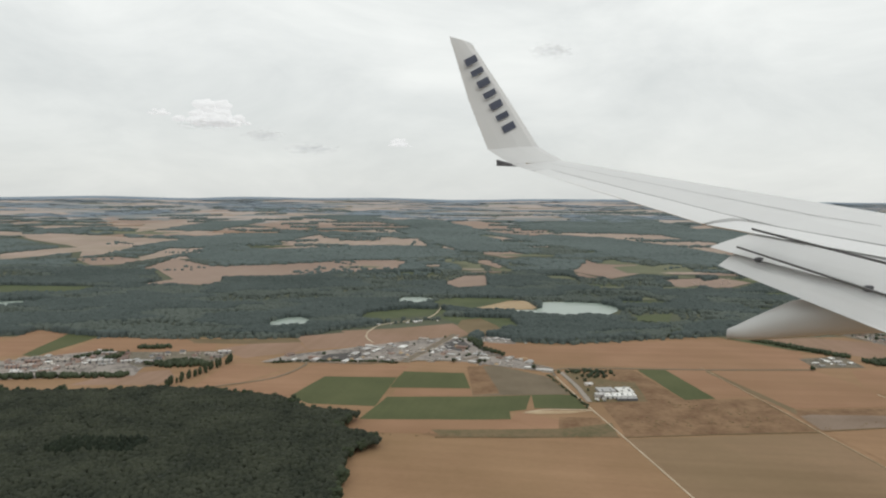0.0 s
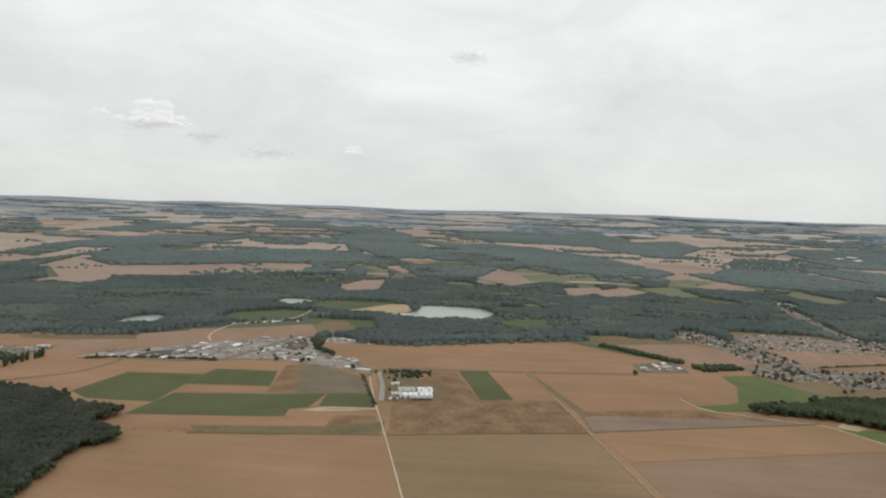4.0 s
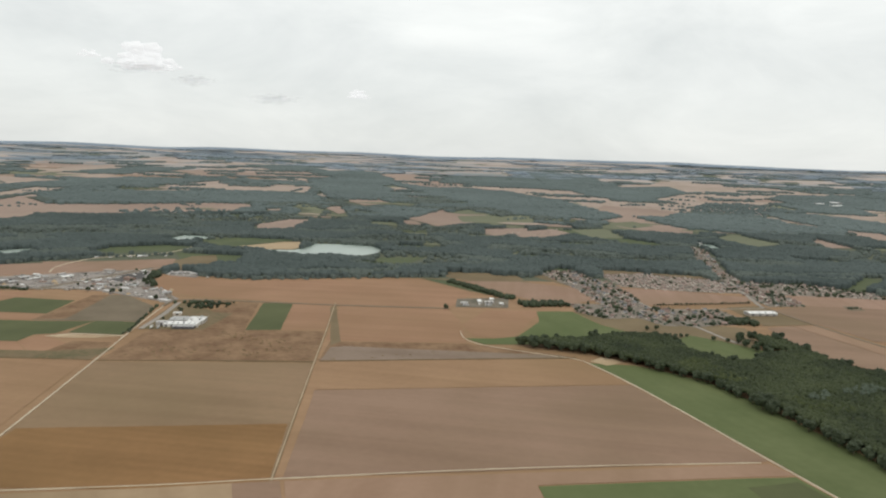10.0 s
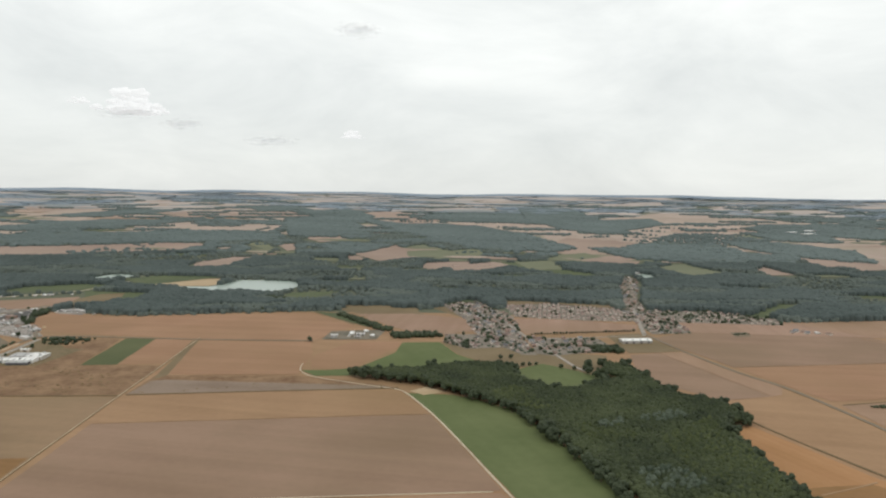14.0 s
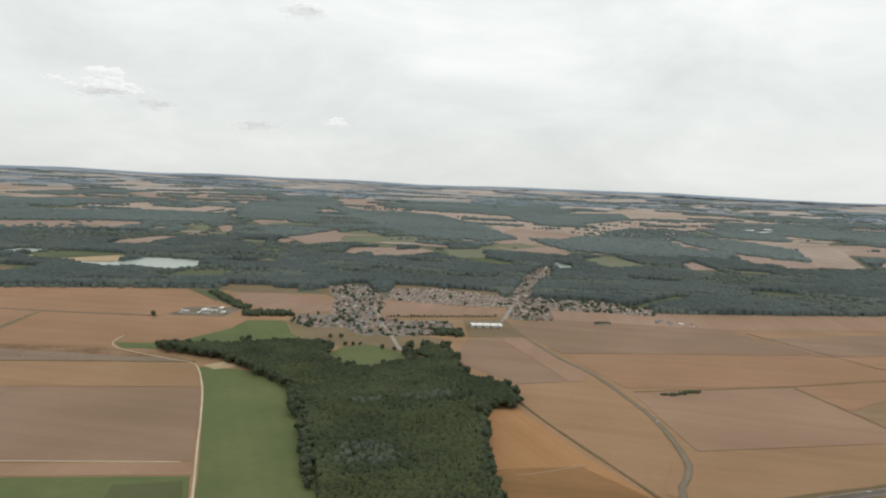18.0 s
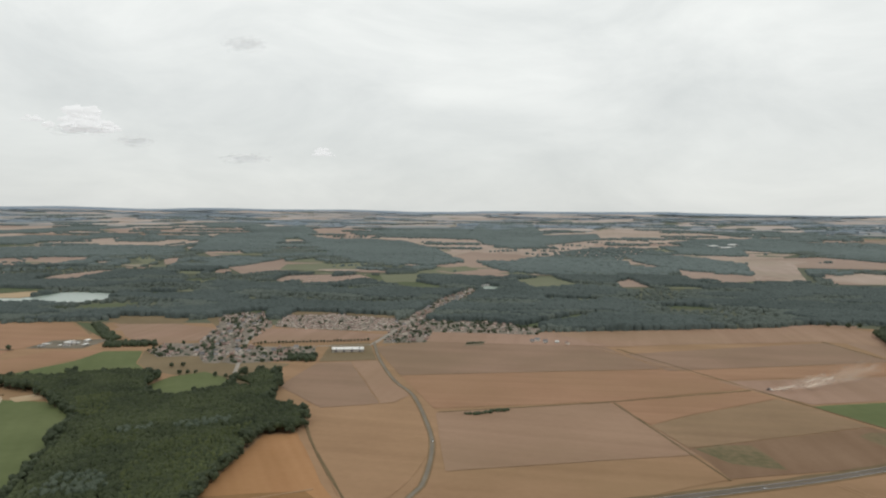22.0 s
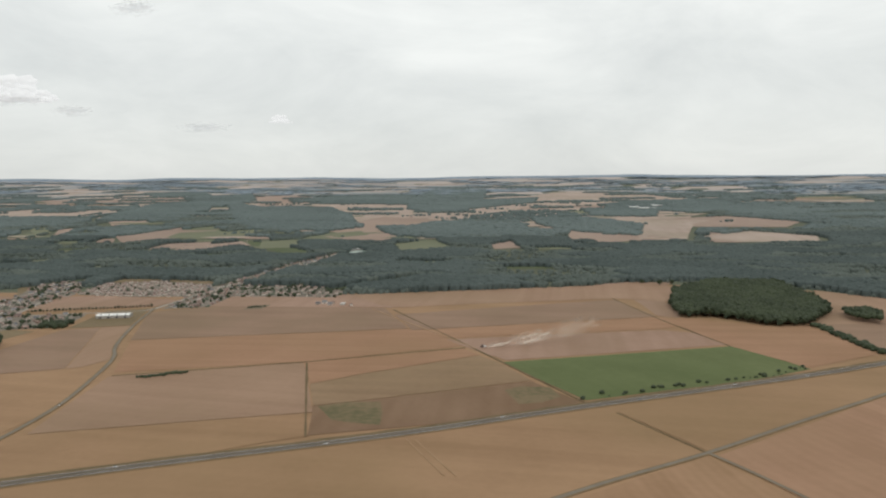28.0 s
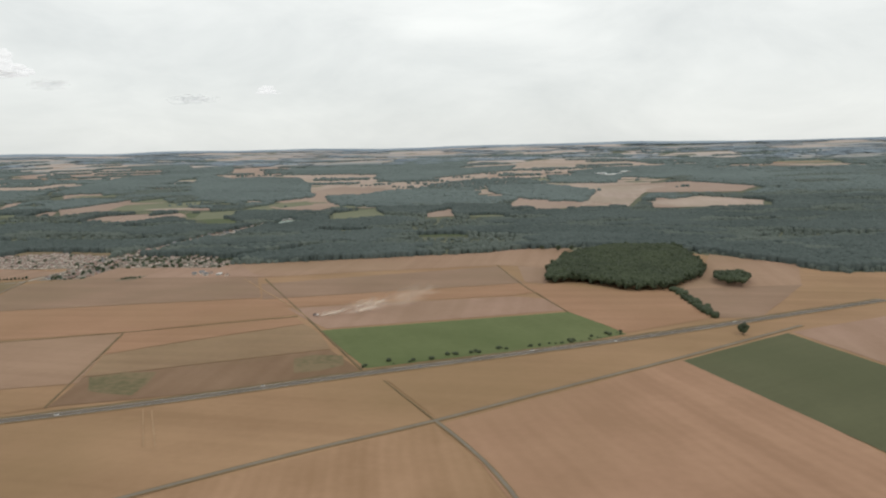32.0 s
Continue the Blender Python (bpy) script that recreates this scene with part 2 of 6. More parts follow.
LAND["crop"] = material("green_crop", (0.078, 0.087, 0.039), (0.105, 0.113, 0.052), 0.05, 0.6, stripes=(12, 3.0), amount=0.08, streaks=0.35)
LAND["cropd"] = material("dull_green_crop", (0.082, 0.084, 0.044), (0.103, 0.105, 0.056), 0.04, 0.6, stripes=(58, 3.0), amount=0.08, streaks=0.35)
# the farthest land: distance haze is put into these three colours
LAND["hazed_pale"] = material("hazed_pale_fields", (0.335, 0.280, 0.246), (0.42, 0.360, 0.320), 0.006, 0.06)
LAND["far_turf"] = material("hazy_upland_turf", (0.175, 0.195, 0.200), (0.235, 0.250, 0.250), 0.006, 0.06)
LAND["hazed_grey"] = material("hazed_grey_fields", (0.255, 0.250, 0.245), (0.315, 0.310, 0.302), 0.006, 0.06)
LAND["sand"] = material("quarry_sand", (0.346, 0.244, 0.143), (0.453, 0.353, 0.233), 0.1, 0.8, bump=0.2)
LAND["yard"] = material("gravel_yard", (0.100, 0.090, 0.082), (0.300, 0.268, 0.240), 0.14, 0.6, mottle=0.9)
LAND["tarmac"] = material("worn_tarmac_yard", (0.070, 0.066, 0.064), (0.120, 0.112, 0.107), 0.1, 0.8, mottle=0.5)
GROUND = material("countryside_turf", (0.075, 0.085, 0.058), (0.125, 0.130, 0.085), 0.012, 0.09, bump=0.3)
ASPHALT = material("worn_asphalt", (0.105, 0.091, 0.078), (0.155, 0.137, 0.12), 0.1, 2.0)
TRACK = material("chalk_track", (0.40, 0.33, 0.24), (0.56, 0.48, 0.36), 0.2, 2.0)
DIRT = material("earth_track", (0.30, 0.23, 0.15), (0.42, 0.33, 0.22), 0.2, 2.0)
EDGE = material("earth_bank", (0.11, 0.083, 0.045), (0.17, 0.12, 0.066), 0.2, 2.0)
VERGE = material("dry_verge", (0.15, 0.105, 0.058), (0.22, 0.155, 0.09), 0.2, 2.0)
BYWAY = material("pale_byway_surface", (0.150, 0.128, 0.100), (0.205, 0.178, 0.140), 0.15, 2.0)
STREET = material("worn_street", (0.24, 0.215, 0.185), (0.34, 0.305, 0.265), 0.15, 2.0)
TRAM = material("pressed_straw", (0.27, 0.175, 0.10), (0.335, 0.222, 0.133), 0.2, 2.0)
PAINT = material("road_paint", (0.5, 0.5, 0.48), (0.65, 0.65, 0.62), 0.5, 3.0)
LEAF = material("broadleaf_canopy", (0.022, 0.030, 0.018), (0.058, 0.072, 0.040), 0.05, 1.2, rough=0.75, island=0.3, bump=0.5)
LEAF_OAK = material("oak_canopy", (0.015, 0.020, 0.014), (0.054, 0.060, 0.040), 0.07, 0.5, rough=0.8, island=0.22, bump=0.5, mottle=0.25)
LEAF_MIXED = material("mixed_canopy", (0.018, 0.026, 0.014), (0.066, 0.080, 0.037), 0.08, 0.5, rough=0.75, island=0.2, bump=0.5, mottle=0.25)
LEAF_YOUNG = material("young_canopy", (0.030, 0.040, 0.016), (0.078, 0.092, 0.036), 0.09, 0.6, rough=0.75, island=0.2, bump=0.5, mottle=0.25)
LEAF_OLIVE = material("willow_canopy", (0.044, 0.060, 0.040), (0.086, 0.106, 0.076), 0.05, 2.2, rough=0.75, island=0.4, bump=0.5)
# woods beyond the plain: paler and bluer, distance haze put into their leaf colours
LEAF_FAR = material("hazed_valley_woodland", (0.052, 0.067, 0.063), (0.089, 0.109, 0.103), 0.012, 0.12, rough=0.9, island=0.2)
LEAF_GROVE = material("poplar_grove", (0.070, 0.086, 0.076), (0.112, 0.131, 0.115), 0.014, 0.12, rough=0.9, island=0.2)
LEAF_SKYLINE = material("hazed_skyline_woodland", (0.170, 0.210, 0.245), (0.215, 0.255, 0.290), 0.004, 0.1, rough=0.9, island=0.15)
LEAF_UPLAND = material("hazed_upland_woodland", (0.085, 0.107, 0.103), (0.129, 0.157, 0.151), 0.006, 0.08, rough=0.9, island=0.15)
BUSH = material("dry_bush_leaves", (0.125, 0.086, 0.045), (0.205, 0.146, 0.080), 0.05, 2.2, rough=0.8, island=0.5, bump=0.3)
LEAF_DARK = material("near_black_canopy", (0.012, 0.018, 0.012), (0.024, 0.032, 0.020), 0.05, 2.2, rough=0.8, island=0.3, bump=0.5)
# the blue of the last hills is haze put into their colour
HILLS = material("hazed_distant_hills", (0.19, 0.235, 0.285), (0.25, 0.30, 0.35), 0.004, 0.03, rough=1.0)
BARK = material("grey_bark", (0.09, 0.07, 0.05), (0.16, 0.13, 0.10), 1.0, 8.0)

WATER = bpy.data.materials.new("pale_lake_water")
WATER.use_nodes = True
wb = WATER.node_tree.nodes["Principled BSDF"]
wb.inputs["Base Color"].default_value, wb.inputs["Roughness"].default_value = (0.27, 0.33, 0.285, 1), 0.3
ripple, rip_at, rip_bump = (WATER.node_tree.nodes.new(k) for k in ("ShaderNodeTexNoise", "ShaderNodeTexCoord", "ShaderNodeBump"))
ripple.inputs["Scale"].default_value = 1.5
rip_bump.inputs["Strength"].default_value, rip_bump.inputs["Distance"].default_value = 0.15, 0.03
WATER.node_tree.links.new(rip_at.outputs["Object"], ripple.inputs["Vector"])
WATER.node_tree.links.new(ripple.outputs["Fac"], rip_bump.inputs["Height"])
WATER.node_tree.links.new(rip_bump.outputs[0], wb.inputs["Normal"])

CUMULUS = material("cloud_tops", (0.17, 0.17, 0.168), (0.20, 0.20, 0.198), 0.02, 0.08, rough=1.0)
cloud_glow = CUMULUS.node_tree.nodes["Principled BSDF"]      # glow added to the cloud, standing in for daylight scattered through it
cloud_glow.inputs["Emission Color"].default_value, cloud_glow.inputs["Emission Strength"].default_value = (0.95, 0.955, 0.94, 1), 0.74
PLASTER = shades("cream_plaster", (0.29, 0.25, 0.22), (0.68, 0.61, 0.54))
BRICK = shades("brown_brick", (0.24, 0.15, 0.11), (0.42, 0.30, 0.24))
TILES = shades("brown_roof_tiles", (0.14, 0.096, 0.084), (0.28, 0.200, 0.172))
RED_TILES = shades("faded_red_roof_tiles", (0.15, 0.097, 0.077), (0.26, 0.178, 0.145))
SLATE = shades("grey_slate", (0.09, 0.09, 0.095), (0.19, 0.19, 0.195))
WHITE_METAL = shades("white_sheet_roof", (0.62, 0.61, 0.58), (0.78, 0.77, 0.74), 0.5)
GREY_METAL = shades("grey_sheet_roof", (0.26, 0.26, 0.255), (0.52, 0.50, 0.48), 0.6)
FADED_METAL = shades("weathered_sheet_roof", (0.17, 0.145, 0.125), (0.33, 0.285, 0.245), 0.7)
CONCRETE = shades("concrete_panels", (0.24, 0.22, 0.20), (0.44, 0.41, 0.37))
DARK = shades("dark_cladding", (0.05, 0.05, 0.055), (0.09, 0.09, 0.10), 0.5)
PLASTER_ROWS = material("estate_plaster", (0.30, 0.26, 0.23), (0.66, 0.60, 0.53), 0.3, 2.0, rough=0.8, island=0.6)
TILE_ROWS = material("estate_roof_tiles", (0.14, 0.098, 0.086), (0.28, 0.203, 0.176), 0.3, 2.0, rough=0.8, island=0.6)
GLASS = shades("window_glass", (0.04, 0.05, 0.06), (0.06, 0.07, 0.08), 0.1)


# ---- the lie of the land ----
def smooth(v):
    v = np.clip(v, 0, 1)
    return v * v * (3 - 2 * v)


def relief(x, y):
    """Height of the ground: a flat plain, then rising valley sides and rolling uplands to the skyline."""
    x, y = np.asarray(x, float), np.asarray(y, float)
    r = np.hypot(x - 250, y)
    z = 10 * smooth((y - 520) / 420) + 48 * np.clip((r - 900) / 3900, 0, 1.05) ** 1.2
    z = z - 60 * smooth((r - 4400) / 700)      # out of sight behind the last hills
    return z + 5 * smooth((r - 1100) / 1500) * (np.sin(x / 310 + 1) * np.cos(y / 270) + 0.6 * np.sin(x / 150 + y / 190))


def mesh_of(name, verts, faces, mat, parent=None, flat=True):
    me = bpy.data.meshes.new(name)
    verts, faces = np.asarray(verts, np.float32), np.asarray(faces, np.int32)
    me.vertices.add(len(verts))
    me.vertices.foreach_set("co", verts.ravel())
    k = faces.shape[1]
    me.loops.add(faces.size)
    me.loops.foreach_set("vertex_index", faces.ravel())
    me.polygons.add(len(faces))
    me.polygons.foreach_set("loop_start", np.arange(0, faces.size, k, dtype=np.int32))
    me.polygons.foreach_set("use_smooth", np.full(len(faces), not flat))
    me.update(calc_edges=True)
    me.validate()
    me.materials.append(mat)
    ob = new(name, me)
    ob.parent = parent
    return ob


def part(name, bm, mat, parent=None, label=""):
    """Links a bmesh as one mesh object under its thing."""
    bmesh.ops.recalc_face_normals(bm, faces=bm.faces)
    me = bpy.data.meshes.new(name)
    bm.to_mesh(me)
    bm.free()
    me.materials.append(mat)
    ob = new(name, me)
    ob.parent = parent
    return tagged(ob, label)


def thing(name, label, category, group="", kind=""):
    return tagged(new(name), label, category, group, kind)


def inside(px, py, poly):
    """Which of the points lie in the polygon."""
    px, py = np.asarray(px), np.asarray(py)
    hit = np.zeros(px.shape, bool)
    for (ax, ay), (bx, by) in zip(poly, poly[1:] + poly[:1]):
        if ay == by:
            continue
        hit ^= ((ay > py) != (by > py)) & (px < (bx - ax) * (py - ay) / (by - ay) + ax)
    return hit


# one sheet of ground, finer near the flight, out to the skyline
def steps(lo, hi, a, b, fine, grow):
    line = list(np.arange(a, b + fine, fine))
    for end, way in ((hi, 1), (lo, -1)):
        v, s = (line[-1] if way > 0 else line[0]), fine
        while (end - v) * way > 0:
            s *= grow
            v += way * min(s, 60)
            line.append(v) if way > 0 else line.insert(0, v)
    return np.array(line)


gx, gy = np.meshgrid(steps(-4300, 4800, -300, 800, 25, 1.06), steps(-1500, 4750, 0, 1000, 20, 1.05))
rows_n, cols_n = gx.shape
idx = np.arange(gx.size).reshape(gx.shape)
quads = np.stack([idx[:-1, :-1], idx[:-1, 1:], idx[1:, 1:], idx[1:, :-1]], -1).reshape(-1, 4)
ground = mesh_of("ground", np.stack([gx, gy, relief(gx, gy)], -1).reshape(-1, 3), quads, GROUND, flat=False)
tagged(ground, "dull green turf of a wide rolling countryside", "ground", kind="structure")

OPEN = []        # outlines of all ground that bears no trees
layer = 0.02


def sheet(name, outline, mat, label, category, kind="structure", lift=None):
    """A piece of land with its own cover, draped on the ground."""
    global layer
    layer += 0.0005
    far = max(q[1] for q in outline) > 520
    z = (layer if lift is None else lift) + (0.25 if far else 0)
    ragged, step, sway = [], (14 if far else 5), (2.2 if far else 0.32)
    for (ax, ay), (bx, by) in zip(outline, outline[1:] + outline[:1]):
        n = max(1, int(math.hypot(bx - ax, by - ay) / step))
        for k in range(n):
            x, y = ax + (bx - ax) * k / n, ay + (by - ay) * k / n
            g = Vector((x / step / 2, y / step / 2, 1.7))
            ragged.append((x + sway * noise.noise(g), y + sway * noise.noise(g + Vector((9, 4, 0)))))
    bm = bmesh.new()
    bm.faces.new([bm.verts.new((x, y, 0)) for x, y in ragged])
    bmesh.ops.triangulate(bm, faces=bm.faces)
    if far:
        limit = 22 if max(q[1] for q in outline) < 1050 else 45
        for _ in range(6):
            long = [e for e in bm.edges if e.calc_length() > limit]
            if not long:
                break
            bmesh.ops.subdivide_edges(bm, edges=long, cuts=1)
            bmesh.ops.triangulate(bm, faces=bm.faces)
    for v in bm.verts:
        v.co.z = float(relief(v.co.x, v.co.y)) + z
    bm.normal_update()
    for f in bm.faces:
        if f.normal.z < 0:
            f.normal_flip()
    me = bpy.data.meshes.new(name)
    bm.to_mesh(me)
    bm.free()
    me.materials.append(mat)
    OPEN.append(outline)
    return tagged(new(name, me), label, category, kind=kind)


WORDS = {
    "tan": ("stubble_field", "harvested field of pale tan stubble"),
    "gold": ("stubble_field", "golden field of fresh cut stubble"),
    "ochre": ("stubble_field", "ochre stubble field with faint drill lines"),
    "orange": ("wheat_field", "ripe orange wheat field with tractor lines"),
    "straw": ("stubble_field", "bright straw coloured stubble field"),
    "weedy": ("weed_patch", "patch of green weeds in brown stubble"),
    "dun": ("stubble_field", "dun coloured field of old stubble"),
    "rust": ("wheat_field", "rust brown field of ripe wheat"),
    "furrow": ("stubble_field", "tan stubble field combed into faint furrows"),
    "rows": ("straw_field", "stubble field with rows of cut straw"),
    "umber": ("stubble_field", "dark brown strip of weathered stubble"),
    "rose": ("soil_field", "light pinkish field of dry bare soil"),
    "mauve": ("soil_field", "tilled field of mauve brown soil"),
    "chalk": ("stubble_field", "stubble field on the uplands, paled with haze in its colour"),
    "loam": ("soil_field", "light brown bare field on the uplands"),
    "down": ("meadow", "distant meadow, greyish green with haze in its colour"),
    "khaki": ("stubble_field", "khaki coloured field of weathered stubble"),
    "olive": ("pasture", "dry olive brown pasture"),
    "scrub": ("scrubland", "rough reddish brown scrubland with low bushes"),
    "ash": ("stubble_field", "greyish brown strip of thin old stubble"),
    "grey": ("fallow_field", "greyish fallow ground with thin weeds"),
    "meadow": ("meadow", "dull green meadow between the woods"),
    "grass": ("pasture", "bright green grass pasture"),
    "crop": ("crop_field", "dark green field of growing crop"),
    "cropd": ("crop_field", "dull olive green field of low crop"),
}


def field(kind, *outline):
    name, label = WORDS[kind]
    return sheet(name, list(outline), LAND[kind], label, "field")


def curve_points(pts, step):
    """A smooth line through the given corners."""
    p = [np.array(q, float) for q in pts]
    p = [2 * p[0] - p[1]] + p + [2 * p[-1] - p[-2]]
    out = []
    for a, b, c, d in zip(p, p[1:], p[2:], p[3:]):
        n = max(2, int(np.linalg.norm(c - b) / step))
        for i in range(n):
            t = i / n
            out.append(0.5 * (2 * b + (c - a) * t + (2 * a - 5 * b + 4 * c - d) * t * t + (3 * b - a - 3 * c + d) * t ** 3))
    return np.array(out + [p[-2]])


def ribbon(name, pts, width, mat, z, parent=None, shift=0.0, wobble=0.0):
    line = curve_points(pts, 5)
    t = np.gradient(line, axis=0)
    side = np.stack([-t[:, 1], t[:, 0]], 1) / np.linalg.norm(t, axis=1)[:, None]
    rng = np.random.default_rng(int(abs(pts[0][0]) * 7 + len(pts)))
    half = width / 2 * (1 + wobble * rng.uniform(-1, 1, (len(line), 1)))
    a, b = line + side * (shift + half), line + side * (shift - half)
    ring = np.concatenate([a, b])
    zz = relief(ring[:, 0], ring[:, 1])
    skirt = np.concatenate([a + side * min(0.3, width / 6), b - side * min(0.3, width / 6)])      # the shoulders slope gently into the ground
    low = relief(skirt[:, 0], skirt[:, 1]) + np.where(skirt[:, 1] > 520, 0.3, 0) - 0.02
    n = len(line)
    up = np.where(ring[:, 1] > 520, 0.3, 0) + z
    verts = np.concatenate([np.column_stack([ring, zz + up]), np.column_stack([skirt, low])])
    i = np.arange(n - 1)
    faces = np.concatenate([np.stack([i, i + n, i + n + 1, i + 1], 1), np.stack([i, i + 1, i + 1 + 2 * n, i + 2 * n], 1), np.stack([i + n, i + 3 * n, i + 3 * n + 1, i + n + 1], 1)])
    return mesh_of(name, verts, faces, mat, parent, flat=True)


def lane(kind, width, *pts):
    """A road or track: its bed, its verges, and on the main road the painted lines."""
    global layer
    layer += 0.0005
    line = curve_points(pts, 12)
    t = np.gradient(line, axis=0)
    s = np.stack([-t[:, 1], t[:, 0]], 1) / np.linalg.norm(t, axis=1)[:, None] * (width / 2 + 1.6)
    OPEN.append([tuple(q) for q in line + s] + [tuple(q) for q in (line - s)[::-1]])
    z = layer + 0.02
    if kind == "highway":
        road = tagged(ribbon("main_road", pts, width, ASPHALT, z + 0.06), "wide grey asphalt main road across the plain", "road", kind="structure")
        for side in (-1, 1):
            ribbon("verge", pts, width * 0.22, VERGE, z, road, side * width * 0.58, 0.35)
            ribbon("edge_line", pts, 0.03, PAINT, z + 0.075, road, side * width * 0.44)
        ribbon("median", pts, 0.22, EDGE, z + 0.075, road, 0.05, 0.3)
        ribbon("bank", pts, width * 0.55, EDGE, z - 0.01, road, width * 0.9, 0.55)
    elif kind == "tram":
        tagged(ribbon("wheel_track", pts, width, TRAM, z, None, 0, 0.5), "faint pale tractor wheel track in stubble", "track", kind="structure")
    elif kind == "road":
        road = tagged(ribbon("country_road", pts, width, BYWAY, z + 0.03), "narrow grey country road between the fields", "road", kind="structure")
        for side in (-1, 1):
            ribbon("verge", pts, width * 0.4, VERGE, z, road, side * width * 0.65, 0.3)
    elif kind == "byway":
        tagged(ribbon("village_street", pts, width, STREET, z, None, 0, 0.1), "pale worn street between the houses", "road", kind="structure")
    elif kind == "edge":
        tagged(ribbon("field_edge", pts, width, EDGE, z, None, 0, 0.4), "thin dark weedy edge between two fields", "field edge", kind="structure")
    elif kind == "pale":
        tagged(ribbon("chalk_track", pts, width, TRACK, z, None, 0, 0.15), "pale chalk farm track", "track", kind="structure")
    else:
        road = tagged(ribbon("earth_track", pts, width, DIRT, z, None, 0, 0.2), "worn earth track along a field edge", "track", kind="structure")
        for side in (-1, 1):
            ribbon("verge", pts, width * 0.45, VERGE, z - 0.02, road, side * width * 0.7, 0.4)


# ---- fields, from the uplands down to the plain under the flight ----
sheet("plain", [(-420, -150), (900, -150), (900, 300), (652, 323), (612, 380), (545, 400), (490, 382), (338, 372), (214, 382), (150, 380), (20, 366), (-75, 370), (-230, 368), (-420, 368)], LAND["ochre"], "wide plain of dry ochre stubble", "field", lift=0.02)
OPEN.clear()
field("chalk", (-602, 1010), (-612, 1101), (-511, 1056), (-355, 1000), (-358, 924), (-373, 872), (-380, 797), (-398, 770), (-433, 851), (-557, 961))
field("chalk", (-494, 786), (-465, 848), (-423, 874), (-418, 822), (-444, 765), (-465, 739))
field("loam", (-393, 755), (-356, 773), (-322, 752), (-324, 716), (-353, 705))
field("chalk", (-328, 752), (-335, 863), (-288, 868), (-297, 816), (-318, 743))
field("loam", (-295, 688), (-266, 747), (-235, 691), (-276, 681))
field("loam", (-242, 704), (-213, 709), (-33, 760), (-52, 701), (-141, 668), (-186, 636), (-226, 664))
field("loam", (-254, 581), (-226, 634), (-196, 635), (-187, 591), (-229, 589))
field("chalk", (-217, 875), (-143, 976), (-38, 1086), (-18, 939), (-158, 882))
field("meadow", (-363, 575), (-281, 570), (-273, 545), (-338, 535))
field("loam", (-291, 705), (-291, 764), (-227, 701), (-178, 702), (-128, 764), (-49, 763), (-43, 696), (-83, 684), (-137, 647), (-193, 638), (-208, 611), (-228, 604))
field("chalk", (-336, 777), (-315, 823), (-309, 879), (-306, 790), (-320, 752))
field("loam", (1, 606), (20, 652), (41, 654), (39, 594), (12, 578))
field("down", (12, 695), (39, 738), (43, 681))
field("meadow", (-9, 500), (9, 523), (59, 521), (19, 471))
field("meadow", (-51, 452), (-22, 472), (5, 468), (-2, 444), (-39, 434))
field("meadow", (-4, 441), (42, 436), (45.5, 409.4), (15.6, 402.3))
field("chalk", (145, 1226), (232, 1286), (310, 1180), (253, 1177))
field("loam", (255, 1147), (314, 1215), (391, 1046), (431, 909), (439, 811), (409, 729), (341, 732), (342, 839), (314, 903))
field("down", (333, 768), (323, 685), (411, 734), (387, 769))
field("loam", (525, 1310), (815, 1740), (700, 1358), (593, 932), (550, 989), (480, 1067))
field("loam", (128, 684), (197, 742), (204, 693), (154, 638))
field("down", (206, 716), (252, 758), (248, 693), (201, 655))
field("loam", (217, 607), (266, 642), (254, 603), (220, 580))
field("loam", (575, 771), (609, 801), (605, 733), (613, 684), (595, 649), (547, 658))
field("chalk", (435, 971), (496, 1328), (744, 1836), (896, 1632), (738, 1233), (677, 1139), (654, 1010), (497, 918))
field("chalk", (584, 829), (741, 911), (652, 670), (612, 658), (637, 753), (620, 821))
field("chalk", (257, 993), (303, 1169), (389, 1001), (390, 805), (322, 827), (288, 885))
field("loam", (314, 787), (376, 774), (387, 660), (369, 651), (345, 721))
field("down", (338, 731), (379, 705), (369, 647), (303, 665))
field("chalk", (423, 735), (429, 756), (510, 772), (509, 744))
field("chalk", (6, 1517), (109, 1609), (186, 1254), (112, 1196))
field("chalk", (-263, 1040), (-202, 1142), (-139, 1012), (-208, 956))
field("loam", (130, 694), (149, 749), (157, 778), (175, 708), (147, 666))
field("down", (162, 744), (186, 783), (215, 722), (183, 698))
field("down", (-4, 768), (11, 780), (43, 724), (34, 709))
field("tan", (514.7, 397.5), (533.2, 407.6), (558.1, 404.4), (540, 371.9), (531.5, 308.5), (523.9, 312.7), (524.1, 353.8))
field("loam", (683, 698), (729, 642), (678, 616), (656, 620))
field("chalk", (-734, 1820), (-752, 2029), (-646, 2147), (-396, 2171), (-184, 1888), (-67, 1790), (-188, 1616), (-476, 1669))
field("loam", (-393, 1450), (-376, 1602), (-188, 1616), (-51, 1546), (-118, 1399), (-297, 1335))
field("chalk", (-157, 1263), (-112, 1329), (-3, 1199), (-80, 1200))
field("loam", (38, 1107), (72, 1141), (103, 1041), (69, 1027))
field("chalk", (-3, 911), (3, 945), (44, 873), (29, 856))
field("loam", (44, 840), (70, 890), (102, 817), (71, 791))
field("loam", (213, 1155), (278, 1229), (305, 1151), (243, 1084))
field("chalk", (246, 1022), (299, 1115), (386, 947), (391, 757), (332, 793), (282, 927))
field("loam", (306, 781), (326, 787), (382, 741), (386, 696), (378, 643), (347, 692), (322, 721))
field("chalk", (113, 1819), (200, 2097), (355, 1881), (254, 1694))
field("chalk", (-54, 1849), (-183, 2606), (-75, 2380), (-19, 1857))
field("meadow", (250, 653), (273, 640), (332, 573), (318, 551), (293, 588))
